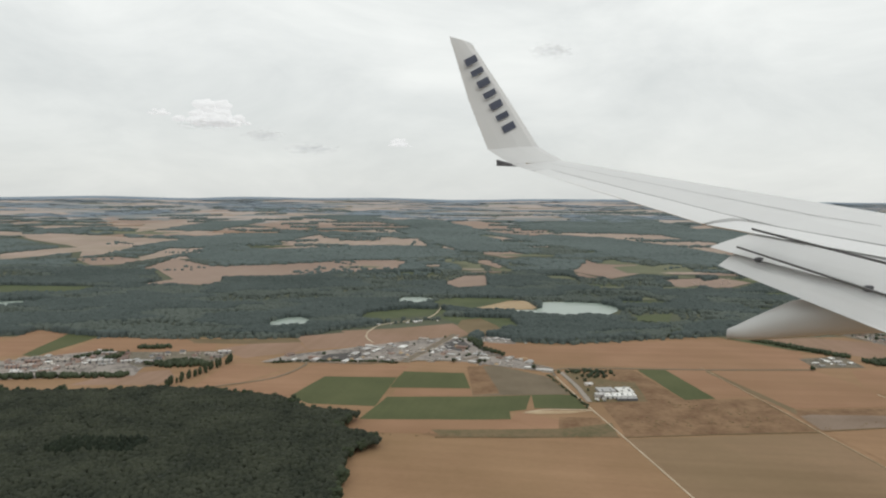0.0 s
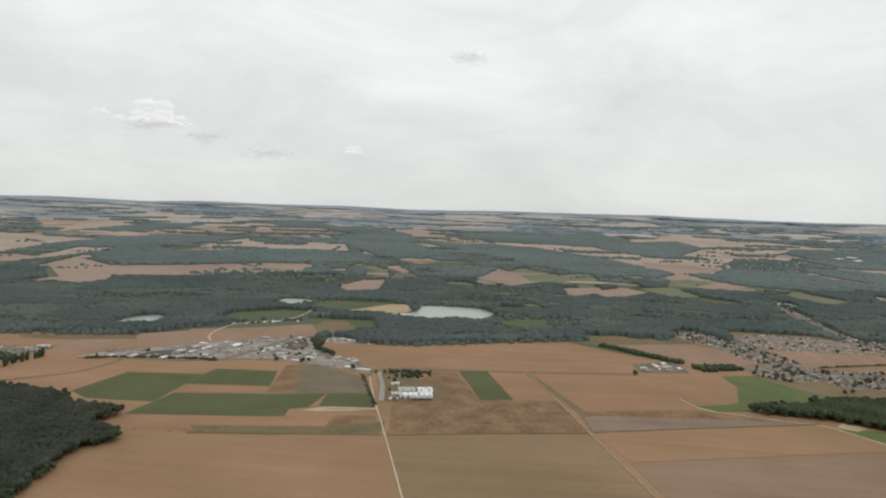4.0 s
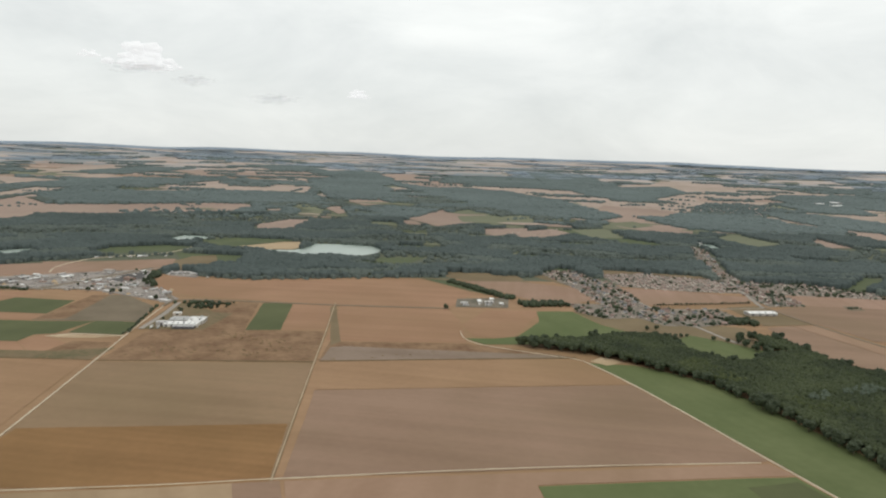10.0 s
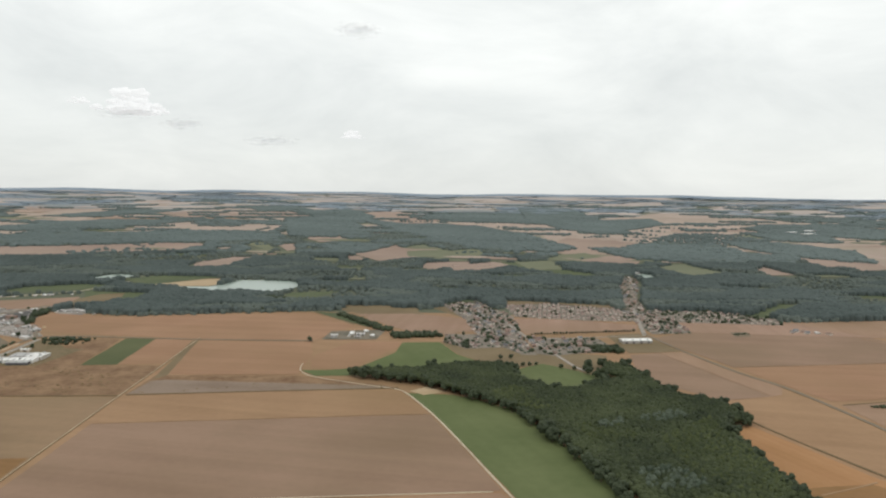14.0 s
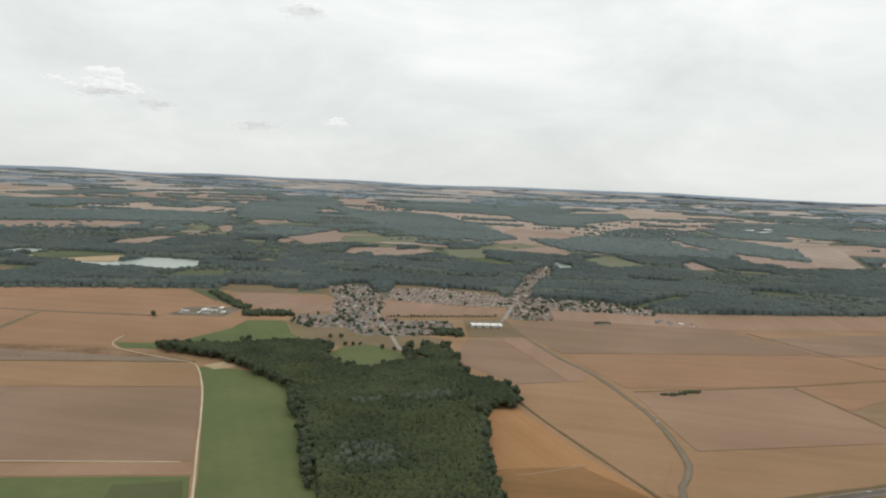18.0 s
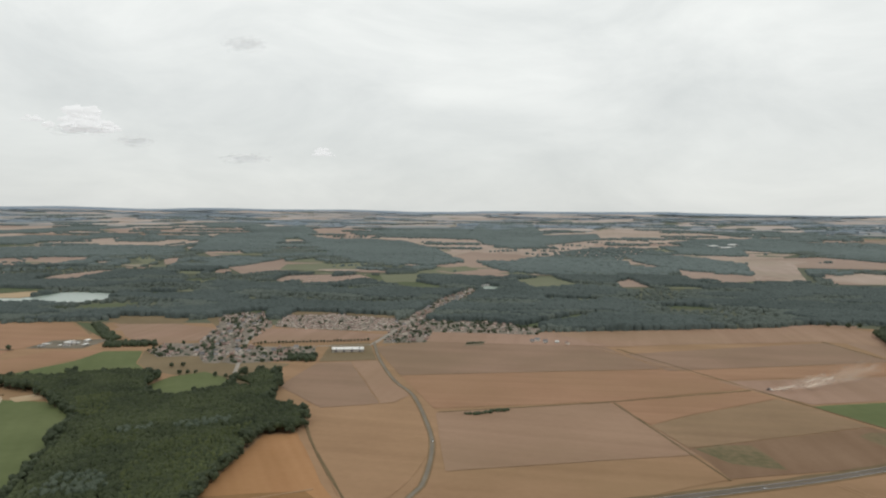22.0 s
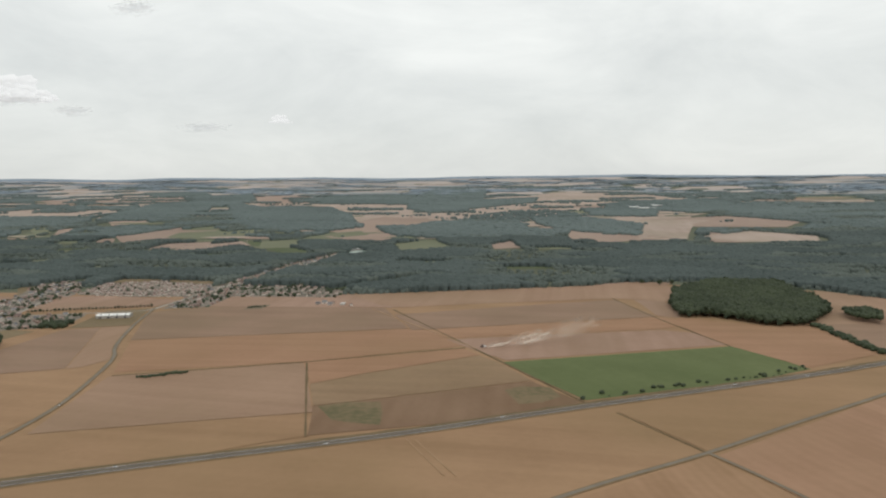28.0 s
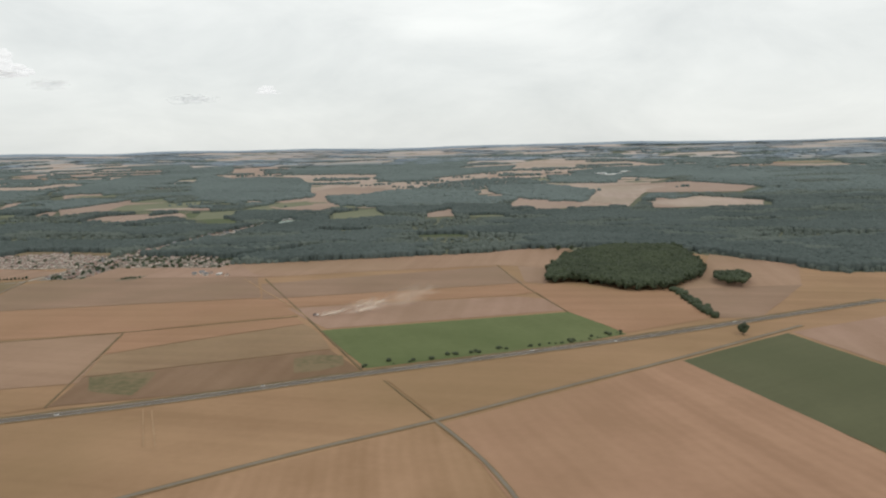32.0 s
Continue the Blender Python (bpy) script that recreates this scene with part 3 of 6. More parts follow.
field("loam", (193, 600), (196, 632), (237, 644), (231, 612), (202, 589))
field("chalk", (437, 1058), (491, 1258), (576, 1484), (779, 1796), (804, 1565), (813, 1289), (700, 1195), (653, 1072), (610, 985), (508, 1022))
field("down", (572, 1456), (721, 1642), (733, 1517), (591, 1346))
field("chalk", (390, 947), (435, 984), (466, 871), (431, 818), (399, 833))
field("chalk", (518, 861), (589, 851), (577, 777), (516, 755))
field("loam", (423, 730), (494, 761), (520, 744), (428, 715))
field("chalk", (635, 931), (739, 987), (761, 910), (725, 867), (627, 873))
field("loam", (622, 828), (716, 845), (705, 799), (648, 670), (602, 649), (631, 743))
field("loam", (562, 738), (597, 754), (581, 671), (590, 650), (540, 646))
field("loam", (472, 610), (492, 638), (496, 587), (474, 583))
field("chalk", (-230, 997), (-120, 1095), (-95, 1016), (-188, 945))
field("loam", (-800, 1657), (-931, 1932), (-852, 2018), (-792, 2094), (-698, 2273), (-574, 1948), (-593, 1733), (-571, 1475), (-621, 1402))
field("chalk", (-382, 1540), (-369, 1778), (-181, 1716), (-202, 1521), (-285, 1449))
field("loam", (-267, 1433), (-166, 1566), (-39, 1447), (-92, 1385))
field("loam", (-1, 1629), (96, 1698), (200, 1336), (147, 1134), (62, 1391))
field("chalk", (55, 1142), (110, 1137), (117, 1035), (80, 1034))
field("loam", (122, 686), (142, 721), (167, 748), (190, 752), (179, 667), (153, 665))
field("loam", (33, 759), (47, 772), (64, 725), (56, 705))
field("chalk", (501, 1397), (688, 1663), (973, 1999), (807, 1465), (615, 1257), (515, 1152), (487, 1194))
field("loam", (551, 1120), (709, 1197), (697, 1096), (525, 1014))
field("loam", (321, 682), (364, 694), (394, 671), (383, 643), (353, 648))
field("chalk", (442, 727), (513, 758), (507, 738), (437, 708))
field("loam", (530, 812), (557, 800), (597, 766), (536, 726))
field("loam", (590, 736), (626, 753), (601, 688), (562, 661))
field("chalk", (-240, 906), (-191, 981), (-76, 1112), (-52, 1022), (-111, 969), (-165, 921))
field("loam", (-234, 612), (-217, 633), (-194, 607), (-194, 582), (-220, 588))
field("chalk", (-504, 1156), (-621, 1478), (-652, 2004), (-536, 2028), (-510, 1739), (-487, 1312))
field("chalk", (-293, 755), (-291, 795), (-287, 852), (-270, 767))
field("loam", (159, 723), (202, 758), (207, 692), (160, 660))
field("loam", (220, 613), (257, 646), (272, 619), (239, 585))
field("down", (315, 699), (366, 736), (389, 714), (338, 671))
field("chalk", (558, 1429), (690, 1769), (882, 1831), (871, 1371), (716, 1147), (602, 1153))
field("chalk", (577, 677), (629, 726), (654, 700), (628, 657))
field("loam", (671, 828), (765, 862), (815, 787), (776, 737), (684, 747))
field("chalk", (659, 660), (725, 705), (768, 661), (749, 619), (684, 620))
field("loam", (323, 793), (359, 897), (430, 834), (421, 771), (366, 744))
field("chalk", (439, 957), (518, 1069), (583, 933), (532, 829), (469, 863))
field("chalk", (231, 1115), (271, 1401), (456, 1125), (435, 923), (322, 916))
field("loam", (343, 751), (397, 781), (421, 674), (370, 669))
field("chalk", (445, 1400), (613, 1610), (795, 1417), (668, 1155), (507, 1101))
field("chalk", (511, 822), (629, 900), (725, 806), (648, 731), (548, 734))
field("loam", (544, 675), (604, 703), (640, 649), (568, 619))
field("chalk", (425, 702), (452, 721), (510, 706), (502, 687), (454, 689))
field("loam", (508, 731), (535, 752), (576, 740), (561, 696), (506, 691))
field("chalk", (614, 771), (657, 802), (694, 770), (642, 632), (604, 645), (619, 704))
field("down", (177, 676), (173, 719), (204, 734), (226, 696), (202, 671))
field("down", (97, 636), (93, 654), (116, 654), (124, 629))
field("loam", (127, 645), (120, 674), (133, 671), (143, 644))
field("chalk", (-126, 832), (-164, 891), (-119, 904), (-75, 918), (-52, 865), (-102, 840))
field("down", (578, 923), (590, 1000), (690, 1010), (680, 940))
field("gold", (-224.3, 353.9), (-225, 387.6), (-198.3, 375.6), (-196.4, 324.1), (-204, 321.5))
field("crop", (-196.3, 325.3), (-201.5, 377.1), (-181, 370), (-188.6, 322))
field("gold", (-180.9, 322.2), (-179.1, 368.6), (-163.7, 366.1), (-116.9, 363.3), (-111.3, 341.5), (-123.2, 314.9), (-150.9, 314.1))
field("tan", (-108.6, 341.6), (-95.7, 355.5), (-73.4, 359), (-65, 337.9), (-92.2, 322.6))
field("olive", (-133.9, 365.7), (-98.3, 365.4), (-75.7, 370.7), (-71.9, 359.1), (-98.1, 354), (-125.6, 354.5))
field("tan", (-77.8, 373.6), (-38.9, 392.8), (5.9, 415.8), (18.7, 386.6), (-18.2, 360.9), (-65.4, 340.4))
field("tan", (-57, 389.9), (8.9, 409.5), (20.8, 390.2), (2.8, 365.4), (-34.9, 356))
field("gold", (-97.7, 271.8), (-95.9, 305.1), (-89.6, 313.7), (-68.9, 300.7), (-81.6, 277.3))
field("gold", (-84.6, 268.9), (-67.8, 295.8), (-54, 313.7), (-14.3, 309.5), (-19.2, 288.7), (-48.3, 287), (-54.7, 258.8), (-73.4, 263.7))
field("tan", (-147.5, 273.9), (-139.1, 289.1), (-117.2, 299.4), (-110.1, 287.1), (-112.2, 274.8))
field("crop", (-57, 260.5), (-48.9, 290), (-18.6, 289.5), (-20.8, 271.6), (-23.8, 248.6), (-48.3, 251.2))
field("crop", (-20.3, 273.6), (-18.3, 289.5), (-16.2, 299.5), (9.6, 297.5), (11.2, 273))
field("gold", (-18.6, 261.8), (-17.7, 273.4), (11.2, 272.8), (11.5, 262.4))
field("crop", (-28.3, 232), (-20.4, 260.6), (11.6, 261.6), (34.1, 264.1), (29.9, 245.7), (23.9, 243.4), (23.6, 234.4))
field("crop", (34.4, 265.4), (50.3, 264.7), (52.1, 246.8), (33.2, 247.4))
field("grey", (11.4, 308.9), (24.4, 311.7), (44.1, 292.2), (50.2, 265.6), (11.8, 262.8))
field("scrub", (11.2, 308.5), (18.1, 311), (22.3, 266), (12, 263.4))
field("gold", (-33.4, 233.5), (23.2, 234), (36.4, 220), (-2.7, 219.5), (-30.6, 220.3))
field("gold", (23.6, 234.2), (26.9, 243.2), (39.9, 234.3), (36.9, 220.2))
field("scrub", (-6.5, 219.4), (-0.6, 216), (56.1, 217.6), (55.6, 220.4), (36.9, 219.4))
field("scrub", (37.4, 220.4), (55.4, 221), (53.6, 236.6), (40.4, 237.3))
field("gold", (16.8, 362.1), (58.8, 353.3), (149, 376.4), (176, 342.6), (164.2, 308.7), (116.7, 306.5), (54.6, 314.5), (30.3, 325.2))
field("tan", (174.2, 374.9), (191.1, 378.3), (224, 348.5), (224.4, 325.5), (208.7, 325.3), (193.5, 341.7))
field("olive", (149.1, 379.7), (167.2, 380.1), (173.1, 353.2), (176.1, 344))
field("scrub", (58.7, 223.6), (58.3, 258.6), (77.5, 310.2), (83.6, 305.5), (90.5, 259.1), (119, 260.6), (121.8, 224.4), (57.3, 217.6))
field("crop", (85.4, 304.7), (97.8, 306.8), (103, 260.8), (90.9, 259.1))
field("gold", (98.1, 306.8), (115.4, 308.6), (118.8, 263.8), (103.2, 260.8))
field("gold", (118.2, 304.6), (162.9, 307.4), (168.5, 284.9), (170.2, 252), (121.7, 248.7))
field("gold", (168.7, 277.6), (180.2, 305.8), (203.5, 308.4), (186.7, 258.6), (173.1, 261.5))
field("grass", (170, 258), (180, 259), (189.2, 263), (200.1, 288), (201.6, 307), (217, 309), (225, 286), (236, 272), (218.7, 259.5), (200, 254), (185, 251.4), (176, 250.5))
field("olive", (217.4, 309.2), (237.5, 313.4), (249, 300.5), (270.7, 291.8), (283, 289), (275, 256.5), (263.6, 263), (246.6, 268.6), (237, 272), (225.6, 286))
field("scrub", (123.1, 247.4), (170, 250.5), (196.8, 242.6), (205, 237.7), (123.6, 224))
field("ash", (124, 225), (124.6, 240.3), (129.2, 242), (200.8, 240), (205, 237))
field("olive", (114.6, 301.7), (116.4, 306), (126.8, 247.8), (124.2, 242))
field("olive", (156.3, 391.2), (180.7, 396.8), (207.8, 377.2), (183, 368.7))
field("tan", (176, 376.6), (218.6, 363.2), (214.2, 346.3), (180.6, 357.3))
field("olive", (166.5, 393.8), (202.7, 397.3), (204.8, 378.3), (171.7, 377.4))
field("meadow", (216, 412.4), (230, 431), (242, 423), (220.7, 401.1))
field("olive", (168, 396.3), (186.3, 404.5), (198.4, 381.2), (184.1, 375.7))
field("olive", (209.9, 398.5), (220.7, 404.6), (240.1, 381.4), (226, 370.7))
field("down", (392, 622), (426, 651), (441, 595), (402, 569))
field("down", (274, 644), (309, 661), (311, 607), (288, 588))
field("meadow", (376.2, 386.3), (416, 435), (424, 422), (384, 378.7))
field("meadow", (122, 447), (150, 457), (139, 427), (119, 422))
field("meadow", (-54, 439), (-31, 467), (-1, 469), (-8, 450), (-35, 428))
field("weedy", (-3.4, 223.4), (12.6, 223.5), (39.9, 225.1), (57.1, 231.2), (55.7, 217.3), (23.8, 215.5), (-0.1, 217.3))
field("ochre", (-21.5, 212), (55, 217.7), (61.8, 162.3), (-27.3, 160.7), (-26.8, 186), (-24.5, 201.8))
field("dun", (57.9, 215.9), (122.3, 222.1), (128.8, 142.9), (67.4, 139))
field("rust", (65.7, 164.3), (125.5, 172.5), (128.9, 139.4), (66.3, 135.5))
field("ochre", (124.4, 220.4), (206.6, 236), (216.6, 211.5), (127.5, 197.5))
field("mauve", (127.3, 197), (217, 211), (225.3, 188.6), (234.2, 160.5), (130.9, 144.4))
field("straw", (67.6, 131.8), (106.9, 138.5), (121.5, 141.4), (131.8, 112.3), (88.7, 110.7))
field("mauve", (121.5, 141.4), (130.6, 143.2), (139.4, 112.5), (131.8, 112.3))
field("rose", (131.5, 143.2), (233.8, 159), (236.8, 153.7), (181.3, 145.3), (184, 114.2), (139.4, 112.5))
field("grass", (181.5, 144.8), (236.6, 153), (239.8, 144.8), (245.6, 126), (225.7, 114), (184.2, 113))
field("crop", (224.3, 147.3), (236, 150.8), (239.2, 143.6), (243, 131.6), (232, 128), (226, 136))
field("grass", (208.6, 232), (223, 231), (230, 227), (241.5, 216), (249.3, 196.5), (255, 176.6), (262.6, 149.9), (268, 125), (246.4, 126), (240.6, 145.8), (236.4, 158.2), (226.2, 189), (217.8, 212.4))
field("grass", (244, 250.3), (247, 265.8), (255.8, 273.9), (265, 266.7), (274, 255.8), (283, 248), (266.4, 241), (262.4, 232.1), (253.3, 233.9))
field("orange", (297.1, 204.2), (305.4, 206.2), (318.4, 172.6), (327.3, 154.4), (326.2, 144.8), (300.5, 140.4), (297.3, 154.3), (294.9, 167))
field("orange", (287.3, 244.6), (293.3, 229.6), (303.3, 234.5), (300, 229.1), (291, 233.5))
field("rust", (295.7, 164), (316.1, 168.1), (327.2, 153.9), (326.1, 144.8), (300.5, 140.4), (297.6, 154.3))
field("ochre", (301.6, 229), (335.1, 236.5), (338.8, 226.9), (341.2, 196.4), (337.4, 174.4), (329.1, 154.6), (322, 168.8), (309.5, 202.8))
field("mauve", (287.6, 255), (292.6, 291.2), (305, 295.6), (323.4, 236), (306.6, 230.4))
field("rose", (305.3, 295.8), (315.3, 298), (332.2, 247.3), (328, 238), (323.8, 236))
field("mauve", (310.6, 325.2), (333.6, 341.7), (410.6, 334), (423.7, 291), (326.3, 273.8))
field("tan", (313, 341.5), (322.6, 364.6), (337.1, 374.9), (391.2, 370), (490.7, 382.8), (430.7, 338.2), (410.6, 335.3), (334, 340.3))
field("rose", (391.2, 370), (518.7, 396), (541.1, 405.9), (559.4, 381.4), (544.8, 341.9), (515.9, 354.8), (456.6, 344.1), (411.8, 334))
field("mauve", (416.4, 318.6), (514.9, 351.8), (522.8, 311.3), (425.3, 288))
field("gold", (326.6, 272.9), (423.7, 290), (445.3, 265.8), (439.8, 260.9), (395.3, 243.4), (340.3, 231.6))
field("gold", (425.6, 287), (521.9, 310.1), (537.7, 300.4), (517.5, 288), (438.5, 274.2))
field("tan", (448.8, 254.8), (437.9, 272.4), (516.7, 286.1), (531.8, 278.9), (536.2, 263.7), (456.9, 243.5))
field("grass", (455.1, 241.3), (534.3, 260.8), (544.7, 232), (527.5, 222.4), (495.4, 211.2), (474, 203.8), (462.4, 227))
field("khaki", (340.9, 227.3), (394.9, 242), (406.1, 195.3), (385.8, 190.9), (344.8, 180.8))
field("ochre", (345.1, 180.1), (385.9, 190.5), (406.3, 194.9), (407.9, 179.7), (374, 162.4), (341.3, 148.6), (330.6, 156.2))
field("gold", (393.8, 243.2), (443.8, 258.9), (448.6, 250.2), (415.5, 230.3), (401, 219.3))
field("dun", (400.9, 218.8), (415.6, 229.6), (448.7, 249.5), (455.7, 238.6), (462, 221.3), (405.4, 200.2))
field("umber", (405.3, 199.8), (462.1, 220.7), (472.5, 202.5), (454.7, 191.2), (407.9, 179.9))
field("weedy", (406.6, 199.7), (413.7, 203.3), (421.9, 203.2), (423, 195), (423.3, 186.3), (415.6, 188.2), (411.3, 190))
field("weedy", (454, 212.8), (458.8, 216.1), (466.5, 215.1), (468, 206.5), (462.3, 202.2), (456.5, 200.8))
field("ochre", (380.5, 160.2), (455, 187.3), (479.4, 193.9), (491, 169.5), (467.9, 154.9), (435.2, 131.6), (389, 133))
field("ochre", (480.1, 194.6), (540.7, 220.4), (566, 231.6), (554.8, 210.8), (492.5, 170))
field("furrow", (493.1, 167.3), (552.7, 207), (563, 179), (571, 146), (566, 108), (514, 108), (507.2, 128.7), (500.7, 149.4))
field("cropd", (552.6, 206.2), (589.7, 230.6), (598.8, 199), (570.7, 151))
field("tan", (591.2, 231.7), (632, 250), (600, 200.6))
field("rows", (436.1, 131.6), (449.3, 140.9), (491.6, 167.3), (499.7, 149.4), (506.5, 129.5), (489.5, 114.7), (445.9, 115.7))
field("gold", (531.9, 309), (561.1, 291), (574.5, 293.5), (574.8, 249), (545.4, 233.6), (532.4, 261.1), (525, 300))
field("mauve", (577.6, 292.8), (599, 329), (617.5, 372), (642.1, 341), (626, 297.8), (589.8, 248.4), (577.2, 249.5))
field("rose", (578.6, 293.8), (600, 330), (619, 376), (646, 342), (626, 298.4))
field("tan", (523, 314), (534, 338), (541.9, 352), (545, 343), (533, 312))
sheet("lake", [(24, 465), (43.5, 462.6), (62, 455), (75.5, 448), (92.5, 453), (107, 450), (116, 465), (121, 479), (113, 500), (95, 506), (71, 504), (68, 482), (63, 468), (42, 466.6)], WATER, "pale grey green water of a gravel pit lake", "water")
sheet("pond", [(-33, 503), (-30, 524), (-15, 524.5), (-6, 515), (-17, 496)], WATER, "pale grey green water of a gravel pit pond", "water")
sheet("pond", [(-104.5, 407), (-100.2, 427), (-88.7, 436), (-77, 422.5), (-79.2, 410.6), (-91.2, 405)], WATER, "pale grey green water of a gravel pit pond", "water")
sheet("pond", [(-326, 479), (-303, 493), (-276, 497), (-285, 475), (-305, 460)], WATER, "pale grey green water of a gravel pit pond", "water")
sheet("pond", [(360, 569), (366, 584), (377, 573), (375, 558), (364, 554)], WATER, "pale grey green water of a gravel pit pond", "water")
sheet("quarry", [(17.9, 477), (22.7, 501), (40, 509), (60, 511), (66, 484), (61, 470.5), (42, 469.4), (28, 470)], LAND["sand"], "bare yellow sand of a quarry", "ground")
sheet("quarry", [(27.8, 242), (33, 244.8), (45, 244.5), (52.6, 244.4), (45, 241.4), (33, 240.6)], LAND["sand"], "bare yellow sand of a quarry", "ground")
WORKS = [(-82, 315), (-73, 329), (-32, 355), (-13, 366), (7, 377), (16, 366), (25, 336), (49, 307), (47, 299), (24, 311), (10, 318), (-12, 320), (-37, 315), (-65, 316)]
sheet("works_yard", WORKS, LAND["yard"], "grey gravel yards of an industrial estate", "ground")
sheet("works_yard", [(2.3, 344.9), (0.5, 356.6), (5.1, 364), (10, 370), (14.9, 350.7), (10.1, 339.5)], LAND["tarmac"], "dark tarmac lorry park of an industrial estate", "ground")
sheet("works_yard", [(-60, 318), (-54, 331), (-40, 338), (-36, 326), (-42, 319)], LAND["tarmac"], "dark tarmac lorry park of an industrial estate", "ground")
sheet("works_yard", [(19, 370), (22.5, 378.4), (28.8, 377), (38, 368), (38, 358), (24, 361)], LAND["yard"], "grey car park before the valley wood", "ground")
field("olive", (15.2, 381.8), (8.5, 408.8), (11.9, 426.9), (23.5, 434.8), (31.8, 411), (35.7, 385.2), (22.5, 379.4))
sheet("works_yard", [(-200, 312), (-162, 338), (-132, 315), (-128, 289), (-180, 281)], LAND["yard"], "grey yards and roofs of a small works town", "ground")
sheet("works_yard", [(-164, 332), (-100, 337), (-102, 316), (-132, 303)], LAND["garden"], "dry grass and yards at the edge of a small town", "ground")
sheet("quarry", [(209.6, 234), (215, 239.6), (221, 234.4), (214.5, 230)], LAND["sand"], "pale sandy bank at the end of a wood", "ground")
sheet("works_yard", [(50.6, 298), (58, 300), (71, 285), (79, 284), (77.5, 268), (76, 256.5), (60, 255.6), (54.5, 255)], LAND["weedy"], "grey yard round the white factory", "ground")
sheet("works_yard", [(291, 329), (307.2, 335), (314.6, 299), (293, 294)], LAND["olive"], "dry grass yard round the long white hall", "ground")
sheet("works_yard", [(168, 328), (192, 334), (190, 312), (167, 310)], LAND["garden"], "grey farm yard with sheds", "ground")
CENTRE = [(214, 414), (237, 420), (253, 374), (253, 323), (256, 288), (250, 288), (243, 301), (238, 312), (231, 336), (229, 362)]
SOUTH = [(255, 322), (286, 322), (290, 296), (273, 292), (262, 287), (256, 290)]
ESTATE = [(254, 374), (250, 410), (278, 418), (312, 402), (312, 366), (289, 366), (266, 371)]
EAST = [(312, 400), (336, 402), (332, 338), (313, 334)]
HAMLET = [(336, 400), (360, 402), (390, 380), (384, 362), (360, 364), (334, 366)]
WEST = [(219, 326), (233, 327), (243, 319), (245, 301), (228, 297), (219, 309)]
RIBBON = [(316, 404), (327, 404), (335, 450), (345, 490), (360, 552), (352, 560), (340, 520), (332, 484), (321, 432)]
for outline in (CENTRE, SOUTH, ESTATE, EAST, HAMLET, WEST, RIBBON):
    sheet("village_green", outline, LAND["plots"], "dry gardens and verges between the village houses", "ground")
field("tan", (248, 367.5), (266, 369.4), (289, 364.8), (312, 356), (307.4, 340.6), (255.4, 328.6))
field("tan", (333, 340), (336, 363), (360, 362), (384, 360), (415, 335), (338, 339))
field("tan", (171.9, 374.3), (201.1, 378.7), (228, 366), (233, 334), (220, 328), (200.2, 342.2))
field("olive", (251, 430), (285, 424), (312, 417), (311, 405), (279, 420), (252, 412))
field("olive", (160, 402), (185.4, 403), (195, 385), (177, 376))
field("meadow", (150.2, 377.9), (162.7, 375.6), (189, 344), (182.8, 339.3))

sheet("fenced_plot", [(349, 331), (357, 333), (359, 343), (350.6, 341.5)], LAND["grey"], "small fenced grey plot in the stubble", "ground")

# little clearings in the woods of the far valley side
glade_rng = np.random.default_rng(303)
for k in range(85):
    gy = float(glade_rng.uniform(470, 1000))
    gx = 0.55 * gy * float(glade_rng.uniform(-1, 1)) + 250
    gw, gh = float(glade_rng.uniform(0.012, 0.05)) * gy, float(glade_rng.uniform(0.006, 0.014)) * gy
    tip = float(glade_rng.uniform(-0.5, 0.5)) * gh
    field(str(glade_rng.choice(["loam", "down", "chalk", "meadow", "down"] if gy > 640 else ["meadow", "down"])), (gx - gw, gy), (gx - 0.4 * gw, gy - gh), (gx + 0.7 * gw, gy - gh * 0.7 + tip), (gx + gw, gy + tip), (gx + 0.3 * gw, gy + gh), (gx - 0.6 * gw, gy + gh * 0.8))

# ---- roads and tracks ----
lane("pale", 0.4, (47.2, 300), (50.5, 270), (53.5, 246), (57, 221), (64.2, 166.1), (67.4, 139), (72, 108))
lane("earth", 0.36, (115.3, 309.7), (119.7, 259.1), (122.4, 222.7), (128.8, 142.9))
lane("pale", 0.26, (66.2, 133.3), (106.3, 139.4), (130.7, 144.2), (180.6, 153), (232.4, 159.7))
lane("pale", 0.42, (201.5, 237.6), (207.6, 234), (217.3, 212.6), (225.7, 189), (232.3, 169), (236, 158), (240.2, 145.5), (246, 127))
lane("pale", 0.32, (168.4, 268), (169.5, 258), (174.8, 250.4), (186, 244.4), (201.5, 237.6))
lane("road", 0.9, (309, 336), (315.6, 301), (325.1, 265.1), (332.6, 247.3), (338.3, 220), (341.2, 197.7), (340, 171.6), (335, 160.3), (332.1, 150.1), (326.7, 146.1))
lane("edge", 0.6, (301.4, 229.6), (311, 198.3), (327.9, 156.3), (329, 150))
MAIN_ROAD = [(300, 132), (337, 147.2), (376, 162.5), (427, 180), (470, 197.6), (534, 222.5), (570, 238), (640, 270)]
lane("highway", 2.4, *MAIN_ROAD)
MAIN_TOP = layer + 0.085
lane("road", 0.85, (434.8, 132.9), (449, 142.5), (467.9, 154.9), (492.1, 169.1), (519.5, 187.2), (554.1, 209.4), (597.3, 238.4))
lane("edge", 0.35, (479.4, 193.9), (486.5, 180.1), (491.9, 169.4))
lane("road", 0.6, (492.1, 169.1), (496.2, 161.2), (501, 150.7), (504.7, 140.2), (507.5, 129.4))
lane("edge", 0.5, (395.4, 241.4), (407.7, 179))
lane("edge", 0.5, (341.5, 227.9), (395.3, 242.7), (444.4, 260.1))
